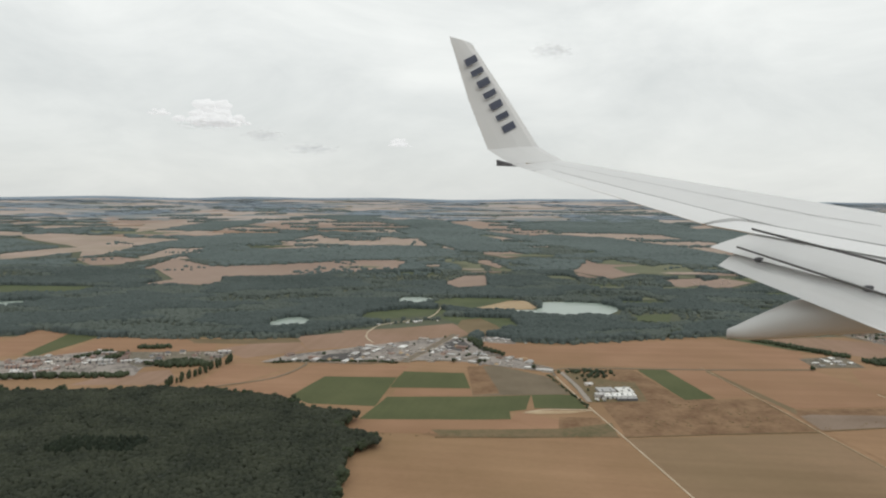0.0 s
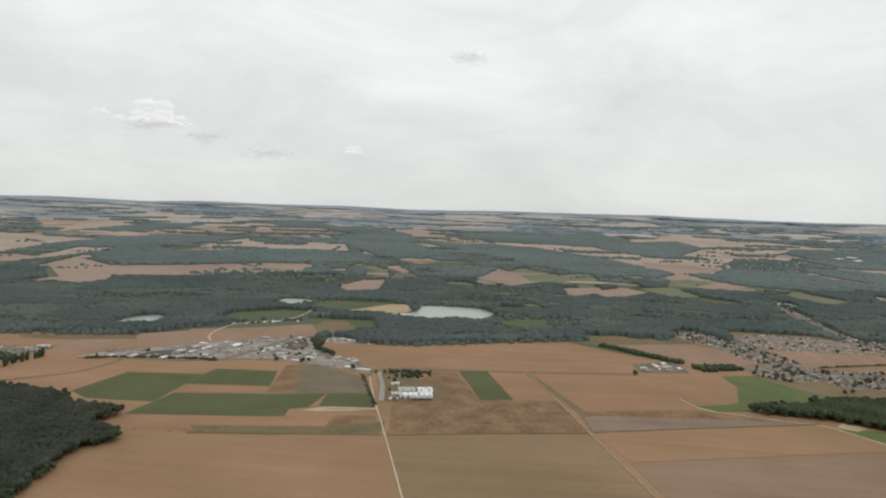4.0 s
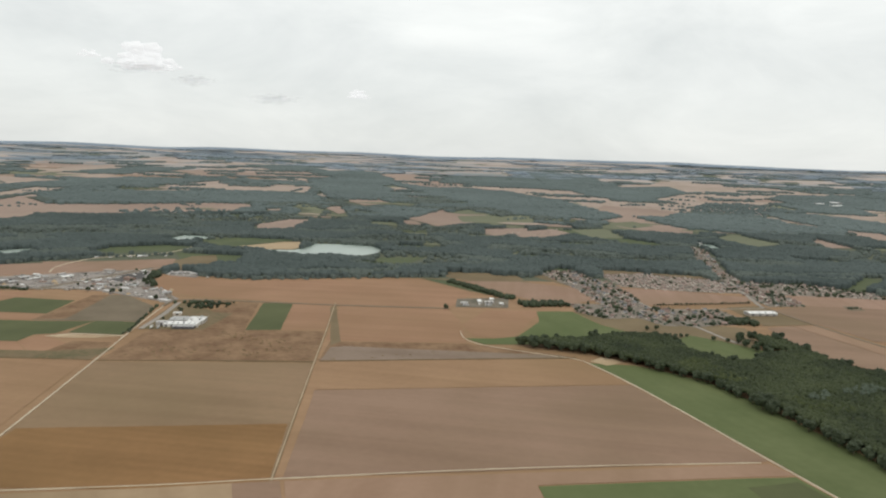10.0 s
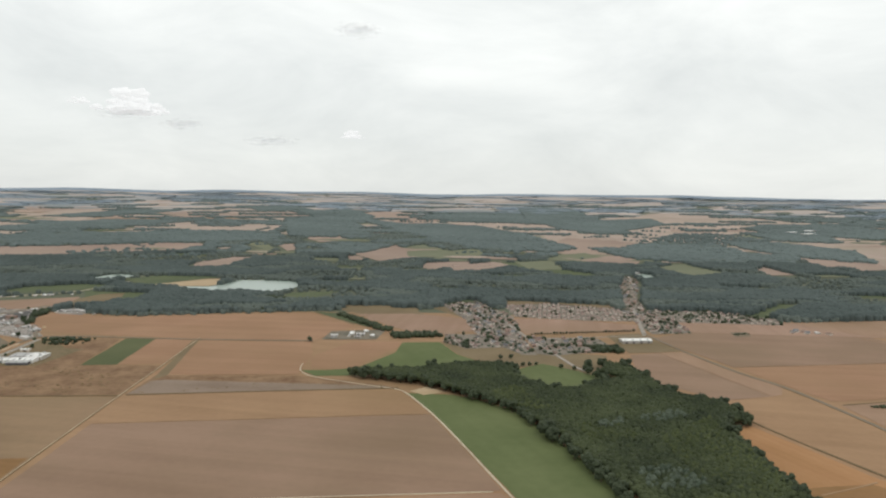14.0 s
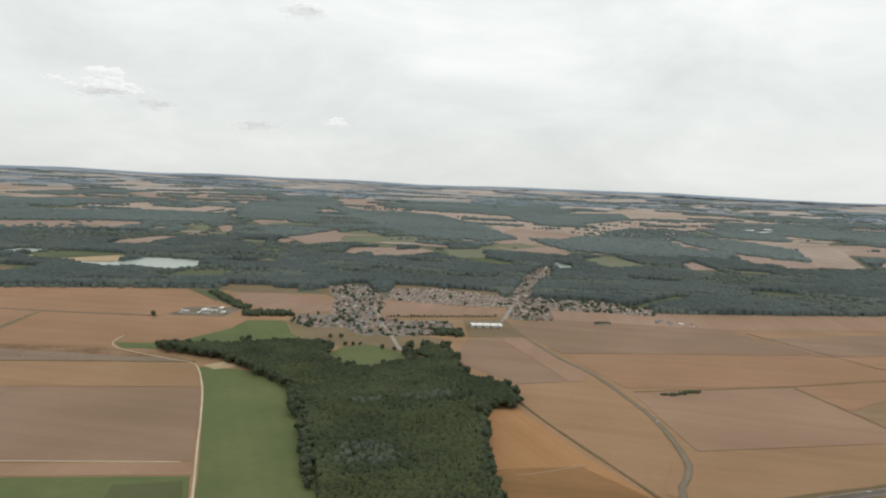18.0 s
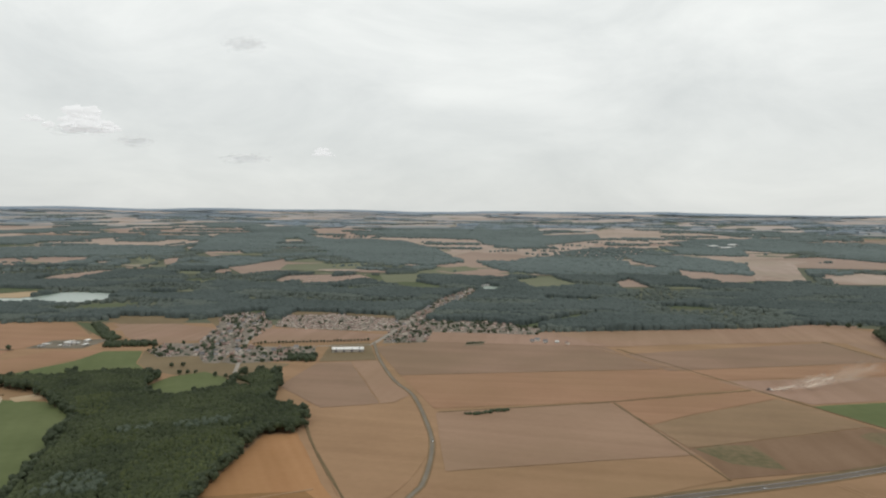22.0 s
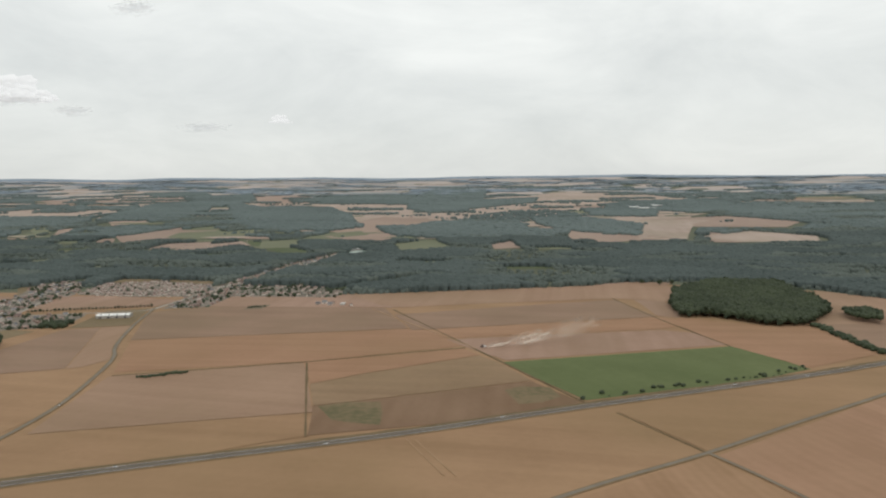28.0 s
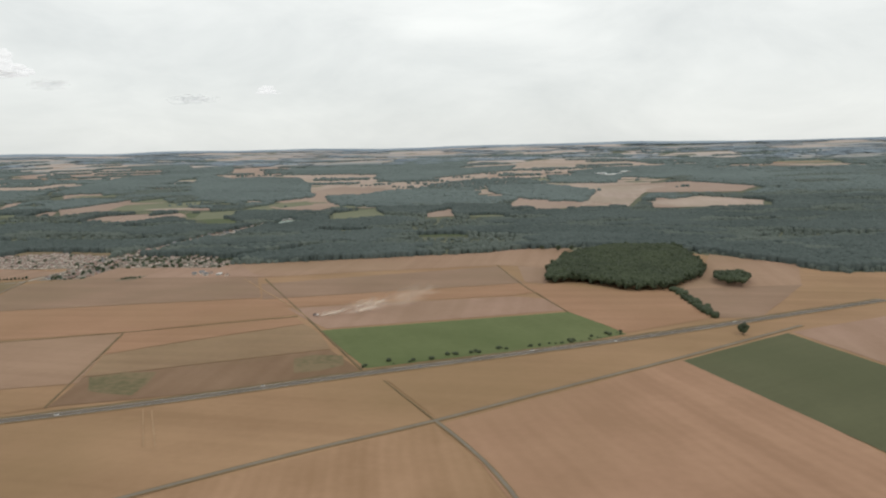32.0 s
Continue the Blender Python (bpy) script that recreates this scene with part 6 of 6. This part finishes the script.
bushes("hedge", [(350, 226), (362, 231)], 40, 0.4, 46, "short dark hedge in the stubble", (0.3, 0.6))
bushes("hedge", [(-76.4, 313.3), (-61.9, 316.6), (-49.5, 317.4), (-31.5, 316.3), (-21.6, 314.7)], 110, 0.5, 48, "dark tree hedge along the works road", (0.3, 0.7))
def rim(outline, gap, scale, share=1.0):
    """Taller single trees along the margin of a wood."""
    for (ax, ay), (bx, by) in zip(outline, outline[1:] + outline[:1]):
        if min(ay, by) < 138:
            continue
        n = int(math.hypot(bx - ax, by - ay) / gap)
        for k in range(n):
            if tree_rng.random() < share:
                t = (k + 0.5) / n
                plant(ax + (bx - ax) * t + float(tree_rng.uniform(-0.7, 0.7)), ay + (by - ay) * t + float(tree_rng.uniform(-0.7, 0.7)), scale)


rim(MID_WOOD, 3.8, 1.45)
rim(NEAR_WOOD, 5.0, 1.5)
rim(RIGHT_WOOD, 4.0, 1.4)
bushes("bushes", [(54, 300), (66, 302), (72, 298), (62, 292)], 70, 2.0, 52, "green bushes behind the white factory", (0.3, 0.9))
bushes("hedge", [(45, 294), (50.5, 262), (52.6, 248)], 70, 0.35, 49, "dark hedge along the pale track", (0.2, 0.5))
tree_row((257, 327), (306.5, 340), 34, 0.42, 0.15)
for q in ((577, 230), (163, 305.5), (241, 280), (245, 281), (248.5, 269), (251, 270), (253.5, 271), (262, 267), (266.5, 265), (258, 296), (541, 400), (549, 396), (556, 398), (5.3, 316.3), (17, 314.4), (19.3, 317), (18.8, 342.9), (21, 339), (24.1, 334.3), (28.7, 328.7), (40.2, 304.4), (57, 270), (58.5, 284), (56, 288), (59, 291)):
    plant(*q, 0.62 if 230 < q[0] < 270 or 50 < q[0] < 60 else 1.0)

# poplars between the works and the little town
poplars = [poplar("tall narrow dark poplar in a row", s, 4.0 + 0.5 * s) for s in range(3)]
for k in range(26):
    t = (k + 0.5) / 26
    put(poplars[k % 3], -108 + 13 * t + float(tree_rng.uniform(-1.2, 1.2)), 272 + 44 * t, 50 * k, 0.55 + 0.35 * float(tree_rng.random()))

# ---- heaps and stacks in the works yards ----
heap_rng = np.random.default_rng(61)
for k in range(26):
    u = float(heap_rng.random())
    x, y = (-50 + 60 * u + float(heap_rng.uniform(-4, 4)), 318 + 30 * u + float(heap_rng.uniform(-5, 4))) if k < 16 else (float(heap_rng.uniform(8, 40)), float(heap_rng.uniform(312, 330)))
    bm = bmesh.new()
    bmesh.ops.create_cone(bm, cap_ends=True, segments=14, radius1=1.0, radius2=0.12, depth=0.7, matrix=Matrix.Translation((0, 0, 0.35)))
    bmesh.ops.subdivide_edges(bm, edges=bm.edges[:], cuts=1)
    for v in bm.verts:
        v.co += 0.14 * Vector((noise.noise(v.co * 2 + Vector((k, 0, 0))), noise.noise(v.co * 2 + Vector((0, k, 0))), 0))
    heap = part("gravel_mound", bm, LAND["sand"] if k % 3 else LAND["yard"])
    tagged(heap, "pale conical heap of gravel in a works yard", "gravel mound", "gravel mounds")
    heap.matrix_basis = pose(x, y, 0.05, 0, 0, 40 * k) @ Matrix.Scale(float(heap_rng.uniform(0.6, 1.6)), 4)


# ---- low clouds and dust ----
def vapour(name, colour, low, high, scale, glow=0.0):
    m = bpy.data.materials.new(name)
    m.use_nodes = True
    n, l = m.node_tree.nodes, m.node_tree.links
    b = n["Principled BSDF"]
    b.inputs["Base Color"].default_value, b.inputs["Roughness"].default_value = (*colour, 1), 1.0
    b.inputs["Specular IOR Level"].default_value = 0.0
    b.inputs["Emission Color"].default_value, b.inputs["Emission Strength"].default_value = (*colour, 1), glow      # glow added in place of light passing through the vapour
    at, puff, cut = n.new("ShaderNodeTexCoord"), n.new("ShaderNodeTexNoise"), n.new("ShaderNodeMapRange")
    puff.inputs["Scale"].default_value, puff.inputs["Detail"].default_value = scale, 1.5
    cut.inputs["From Min"].default_value, cut.inputs["From Max"].default_value = 0.35, 0.75
    cut.inputs["To Min"].default_value, cut.inputs["To Max"].default_value = low, high
    l.new(at.outputs["Object"], puff.inputs["Vector"])
    l.new(puff.outputs["Fac"], cut.inputs["Value"])
    l.new(cut.outputs[0], b.inputs["Alpha"])
    return m


def soft_vapour(name, colour, dense, glow, ragged=0.55):
    """Vapour that thins out from the middle of its cloud to a ragged rim."""
    m = vapour(name, colour, 0, 1, 1.0, glow)
    n, l = m.node_tree.nodes, m.node_tree.links
    cut = next(q for q in n if q.type == "MAP_RANGE")
    puff = next(q for q in n if q.type == "TEX_NOISE")
    at = next(q for q in n if q.type == "TEX_COORD")
    puff.inputs["Scale"].default_value, puff.inputs["Detail"].default_value = 2.6, 2.5
    size, add = n.new("ShaderNodeVectorMath"), n.new("ShaderNodeMath")
    size.operation = "LENGTH"
    l.new(at.outputs["Object"], size.inputs[0])
    add.operation = "MULTIPLY_ADD"
    add.inputs[1].default_value = -ragged
    l.new(size.outputs["Value"], add.inputs[0])
    l.new(puff.outputs["Fac"], add.inputs[2])
    l.new(add.outputs[0], cut.inputs["Value"])
    cut.inputs["From Min"].default_value, cut.inputs["From Max"].default_value = 0.0, 0.42
    cut.inputs["To Max"].default_value = dense
    return m


WISP = soft_vapour("grey_vapour", (0.70, 0.71, 0.74), 0.22, 0.12)
DUST = soft_vapour("field_dust", (0.85, 0.76, 0.66), 0.42, 0.0, 0.5)
THIN_DUST = soft_vapour("thin_field_dust", (0.82, 0.72, 0.62), 0.24, 0.0, 0.5)


def billow(name, x, y, z, wide, deep, high, mat, label, category, seed, layers=3, lean=0.0):
    """A soft cloud of a few billowing veils, one behind the other; lean: how its far end rises."""
    m = 14
    u, v = np.meshgrid(np.linspace(-1, 1, 2 * m + 1), np.linspace(-1, 1, m + 1))
    vs, fs = [], []
    idx = np.arange(u.size).reshape(u.shape)
    quad = np.stack([idx[:-1, :-1], idx[:-1, 1:], idx[1:, 1:], idx[1:, :-1]], -1).reshape(-1, 4)
    for k in range(layers):
        bulge = np.array([noise.noise(Vector((a * 2.2, b * 2.2, seed + k * 1.7))) for a, b in zip(u.ravel(), v.ravel())])
        depth = (k - (layers - 1) / 2) * 0.5 + 0.5 * bulge
        vs.append(np.column_stack([u.ravel(), depth, v.ravel()]))
        fs.append(quad + k * u.size)
    ob = mesh_of(name, np.concatenate(vs), np.concatenate(fs), mat, flat=False)
    ob.matrix_basis = Matrix.Translation((x, y, z)) @ Euler((0, -lean, 0)).to_matrix().to_4x4() @ Matrix.Diagonal((wide, deep, high, 1))
    return tagged(ob, label, category, kind="structure")


def cumulus(x, y, z, wide, high, n, seed):
    """A small heaped cloud: many rounded puffs on a flat base."""
    rng = np.random.default_rng(seed)
    vs, fs, base = [], [], 0
    for k in range(n):
        tv, tf = PUFF[k % 3]
        u = float(np.clip(rng.normal(0, 0.42), -1, 1))
        r = wide * rng.uniform(0.13, 0.30) * (1 - 0.6 * abs(u))
        lift = high * (1 - u * u) * rng.uniform(0, 1) ** 1.3
        v = tv * np.array([r * 1.3, r, r * 0.8]) + np.array([u * wide, rng.uniform(-0.4, 0.4) * wide, lift])
        v[:, 2] = np.maximum(v[:, 2], -0.06 * high - 0.03 * high * np.sin(v[:, 0] / wide * 9))
        vs.append(v)
        fs.append(tf + base)
        base += len(tv)
    ob = mesh_of("cloud", np.concatenate(vs), np.concatenate(fs), CUMULUS, flat=False)
    ob.location = (x, y, z)
    return tagged(ob, "small pale cumulus cloud under the overcast", "cloud", kind="structure")


PUFF = [ball(3, s + 40, 0.8, 0.3) for s in range(3)]
cumulus(-530, 1643, 238, 84, 50, 34, 71)
cumulus(-655, 1650, 262, 28, 12, 14, 70)
cumulus(-160, 2547, 256, 42, 22, 26, 73)
billow("cloud", -520, 1600, 234, 80, 25, 14, WISP, "flat grey wisp of low cloud", "cloud", 72)
billow("cloud", -418, 1650, 215, 55, 20, 14, WISP, "flat grey wisp of low cloud", "cloud", 76)
billow("cloud", 116, 770, 232, 26, 10, 9, WISP, "flat grey wisp of low cloud", "cloud", 74)
billow("cloud", -519, 2810, 262, 110, 30, 22, WISP, "flat grey wisp of low cloud", "cloud", 75)
for x, y, z, wide, deep, high, mat, seed in ((455, 260.4, 0.9, 6.5, 1.2, 1.0, DUST, 77), (467, 262.6, 3.0, 9, 1.8, 2.4, DUST, 78), (481, 265.5, 5.6, 10, 2.2, 3.2, THIN_DUST, 79)):
    billow("dust_cloud", x, y, z, wide, deep, high, mat, "thin pale dust drifting behind a tractor", "dust", seed, 2, 0.22)

# ---- lorry trailers in the works yards ----
def trailer(label, mat):
    top = thing("lorry_trailer", label, "trailer", "trailers in the yards")
    bm = bmesh.new()
    box(bm, 0, 0, 0.22, 2.4, 0.5, 0.52)
    bmesh.ops.bevel(bm, geom=bm.edges[:], offset=0.02, segments=1, affect="EDGES")
    part("body", bm, mat, top)
    bm = bmesh.new()
    box(bm, 0, 0, 0.14, 2.3, 0.3, 0.08)
    part("chassis", bm, DARK, top)
    for x in (-0.9, -0.65, -0.4):
        bm = bmesh.new()
        bmesh.ops.create_cone(bm, cap_ends=True, segments=10, radius1=0.1, radius2=0.1, depth=0.5, matrix=Matrix.Translation((x, 0, 0.1)) @ Euler((math.pi / 2, 0, 0)).to_matrix().to_4x4())
        part("axle", bm, DARK, top)
    return top


TRAILERS = [trailer("white box lorry trailer parked in a yard", WHITE_METAL), trailer("grey box lorry trailer parked in a yard", GREY_METAL)]
lorry_rng = np.random.default_rng(91)
for k in range(34):
    if k < 12:      # a few by the gate of the factory, the others in the car park
        x, y, turn = (float(lorry_rng.uniform(56, 61)), float(lorry_rng.uniform(255.6, 258)), 92) if k < 4 else (21 + 2 * (k - 4) + float(lorry_rng.uniform(-0.4, 0.4)), float(lorry_rng.uniform(365, 371)), 20)
    elif k < 24:
        x, y, turn = float(lorry_rng.uniform(-40, 10)), 0.0, 38
        y = 318 + (x + 40) * 0.62 + float(lorry_rng.uniform(0, 8))
    else:
        x, turn = float(lorry_rng.uniform(10, 44)), -48
        y = 347 - (x - 10) * 1.0 + float(lorry_rng.uniform(-9, 3))
    put(TRAILERS[k % 2], x, y, turn + float(lorry_rng.uniform(-5, 5)), float(lorry_rng.uniform(0.7, 1.0))).location.z = 0.135

put(WHITE_CAR, 341.2, 201, 97).location.z = MAIN_TOP - 0.03
bushes("hedge", [(351, 336), (357, 338)], 14, 0.8, 47, "few dark bushes on a fenced grey plot", (0.3, 0.5))


# ---- the wing of the aircraft, placed and shaped to fit the camera's view at the start (it moves in life and stands still here) ----
WING_PAINT = shades("white_aircraft_paint", (0.57, 0.57, 0.565), (0.64, 0.64, 0.635), 0.35)
WING_GREY = shades("bare_grey_metal", (0.42, 0.42, 0.41), (0.52, 0.52, 0.51), 0.35)
NAVY = shades("dark_blue_paint", (0.055, 0.065, 0.10), (0.075, 0.085, 0.125), 0.4)
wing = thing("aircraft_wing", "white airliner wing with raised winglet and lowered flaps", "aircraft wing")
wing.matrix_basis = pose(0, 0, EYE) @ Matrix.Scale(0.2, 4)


def aerofoil(name, stations, mat, label=""):
    """A closed skin over sections given by their front, their rear and their thickness."""
    bm = bmesh.new()
    rings = []
    for front, rear, thick in stations:
        f, r = Vector(front), Vector(rear)
        up = Vector((0, 0, 1)) if abs((r - f).z) < 0.9 * (r - f).length and name != "winglet" else Vector((0, -1, 0.2))
        ring = [f]
        for s, k in ((0.12, 0.75), (0.4, 1.0), (0.75, 0.6)):
            ring.append(f.lerp(r, s) + up * thick * k * 0.5)
        ring.append(r + up * thick * 0.06)
        for s, k in ((0.75, 0.6), (0.4, 1.0), (0.12, 0.75)):
            ring.append(f.lerp(r, s) - up * thick * k * 0.5)
        rings.append([bm.verts.new(v) for v in ring])
    for a, b in zip(rings, rings[1:]):
        for i in range(8):
            j = (i + 1) % 8
            bm.faces.new((a[i], a[j], b[j], b[i]))
    bm.faces.new(rings[0]), bm.faces.new(rings[-1])
    ob = part(name, bm, mat, wing, label)
    for f in ob.data.polygons:
        f.use_smooth = False
    return ob


def at_span(y, share):
    """A point of the wing's plane: share 0 on the leading edge, 1 on the trailing edge."""
    front = Vector((2.5 + 0.52 * (14.3 - y), y, 0.71 - 0.172 * (14.3 - y)))
    rear = Vector((1.38 + 0.305 * (14.3 - y), y, 0.66 - 0.168 * (14.3 - y) + (0.09 * (8.3 - y) if y < 8.3 else 0)))
    return front.lerp(rear, share)


spans = (14.3, 11.5, 8.3, 5.7, 4.4)
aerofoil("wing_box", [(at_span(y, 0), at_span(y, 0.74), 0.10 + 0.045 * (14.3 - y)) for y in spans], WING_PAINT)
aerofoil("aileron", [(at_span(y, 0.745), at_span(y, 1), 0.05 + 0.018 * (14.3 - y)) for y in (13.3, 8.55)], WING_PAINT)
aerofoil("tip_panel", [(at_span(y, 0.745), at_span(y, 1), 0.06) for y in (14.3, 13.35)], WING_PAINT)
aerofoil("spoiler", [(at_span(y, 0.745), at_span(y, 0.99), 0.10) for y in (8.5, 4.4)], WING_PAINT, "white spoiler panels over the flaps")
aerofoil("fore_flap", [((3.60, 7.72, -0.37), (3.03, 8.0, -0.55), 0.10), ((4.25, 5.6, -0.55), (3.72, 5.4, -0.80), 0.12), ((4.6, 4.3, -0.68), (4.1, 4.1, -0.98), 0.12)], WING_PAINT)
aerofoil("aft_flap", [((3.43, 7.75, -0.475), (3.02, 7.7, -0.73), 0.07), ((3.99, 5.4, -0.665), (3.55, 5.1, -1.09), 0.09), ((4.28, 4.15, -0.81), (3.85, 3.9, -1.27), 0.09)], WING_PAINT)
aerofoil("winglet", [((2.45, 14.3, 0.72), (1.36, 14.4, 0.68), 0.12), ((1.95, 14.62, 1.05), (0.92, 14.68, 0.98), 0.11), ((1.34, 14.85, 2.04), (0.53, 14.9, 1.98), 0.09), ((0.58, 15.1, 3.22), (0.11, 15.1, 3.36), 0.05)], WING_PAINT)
bm = bmesh.new()
AXIS = ((2.94, 7.2, -1.385, 0.05), (3.05, 7.1, -1.335, 0.09), (3.16, 7.0, -1.28, 0.125), (3.39, 6.8, -1.16, 0.18), (3.72, 6.6, -1.07, 0.20), (4.07, 6.4, -1.0, 0.21), (4.6, 6.1, -0.95, 0.22), (5.2, 5.8, -0.95, 0.16))
for k, (x, y, z, r) in enumerate(AXIS):
    bmesh.ops.create_circle(bm, cap_ends=k in (0, 7), segments=14, radius=r, matrix=Matrix.Translation((x, y, z)) @ Euler((0, math.pi / 2, -0.5)).to_matrix().to_4x4())
bm.verts.ensure_lookup_table()
for k in range(7):
    for i in range(14):
        j = (i + 1) % 14
        bm.faces.new((bm.verts[k * 14 + i], bm.verts[k * 14 + j], bm.verts[k * 14 + 14 + j], bm.verts[k * 14 + 14 + i]))
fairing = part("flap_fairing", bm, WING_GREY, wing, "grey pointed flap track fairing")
for f in fairing.data.polygons:
    f.use_smooth = len(f.vertices) == 4
bm = bmesh.new()
lamp = [[bm.verts.new((x, 14.36 + back, z)) for x, z in ((1.085, 0.765), (1.085, 0.645), (1.54, 0.63), (1.33, 0.70))] for back in (0, 0.14)]
bm.faces.new(lamp[0]), bm.faces.new(lamp[1])
for k in range(4):
    bm.faces.new((lamp[0][k], lamp[0][(k + 1) % 4], lamp[1][(k + 1) % 4], lamp[1][k]))
part("tip_lamp", bm, DARK, wing, "dark tip light housing")
for y in (7.2, 5.9):
    t = (8.0 - y) / 2.6
    bm = bmesh.new()
    bmesh.ops.create_uvsphere(bm, u_segments=10, v_segments=6, radius=0.042, matrix=Matrix.Translation((3.03 + 0.69 * t, y, -0.54 - 0.25 * t)) @ Matrix.Diagonal((1.3, 0.8, 0.7, 1)))
    part("flap_hinge", bm, DARK, wing)


def skin(y, s):
    """A point on the upper skin of the wing box, s of its own chord back from the front."""
    deep = 0.10 + 0.045 * (14.3 - y)
    k = np.interp(s, (0, 0.12, 0.4, 0.75, 1), (0, 0.375, 0.5, 0.3, 0.06))
    return at_span(y, 0.74 * s) + Vector((0, 0, deep * float(k) + 0.004))


def seam(ya, yb, s, half=0.012):
    """A dark joint between two skin panels."""
    bm = bmesh.new()
    line = [(skin(ya + (yb - ya) * k / 12, s - half), skin(ya + (yb - ya) * k / 12, s + half)) for k in range(13)]
    rows = [(bm.verts.new(a), bm.verts.new(b)) for a, b in line]
    for (a, b), (c, d) in zip(rows, rows[1:]):
        bm.faces.new((a, b, d, c))
    part("seam", bm, SEAM, wing)


SEAM = shades("joint_and_gap_shade", (0.07, 0.07, 0.07), (0.12, 0.12, 0.12), 0.7)
seam(13.6, 4.5, 0.30, 0.0025)
seam(13.9, 4.5, 0.66, 0.003)
seam(13.3, 4.5, 0.985, 0.006)
for y in (13.3, 8.52):
    bm = bmesh.new()
    a, b = skin(y, 0.985), at_span(y, 0.995) + Vector((0, 0, 0.012))
    bm.faces.new([bm.verts.new(v) for v in (a, a + Vector((0, 0.05, 0)), b + Vector((0, 0.05, 0)), b)])
    part("seam", bm, SEAM, wing)
for a, b, c, d in (((3.302, 7.55, -0.307), (3.304, 7.55, -0.328), (3.66, 5.75, -0.534), (3.658, 5.75, -0.514)), ((3.126, 7.5, -0.499), (3.127, 7.5, -0.515), (3.514, 5.5, -0.768), (3.513, 5.5, -0.748))):
    bm = bmesh.new()      # dark strips put in as the shade of the gaps before the two flaps
    near = [bm.verts.new(q) for q in (a, b, c, d)]
    back = [bm.verts.new(Vector(q) + Vector((0.03, 0.05, 0))) for q in (a, b, c, d)]
    bm.faces.new(near), bm.faces.new(back)
    for k in range(4):
        bm.faces.new((near[k], near[(k + 1) % 4], back[(k + 1) % 4], back[k]))
    part("flap_slot", bm, SEAM, wing, "dark strip standing in for the shaded gap between flap panels")
for k in range(7):      # seven dark blue slanted marks down the winglet
    t = 0.825 - 0.103 * k
    base = Vector((1.62, 14.6, 0.98)).lerp(Vector((0.36, 15.0, 3.22)), t)
    bm = bmesh.new()
    bmesh.ops.create_cube(bm, size=1, matrix=Matrix.Translation(base + Vector((-0.02, -0.029, 0))) @ Euler((0, radians(-28), 0)).to_matrix().to_4x4() @ Matrix.Diagonal((0.27, 0.006, 0.12 if k % 2 else 0.15, 1)))
    part("marking", bm, NAVY, wing)
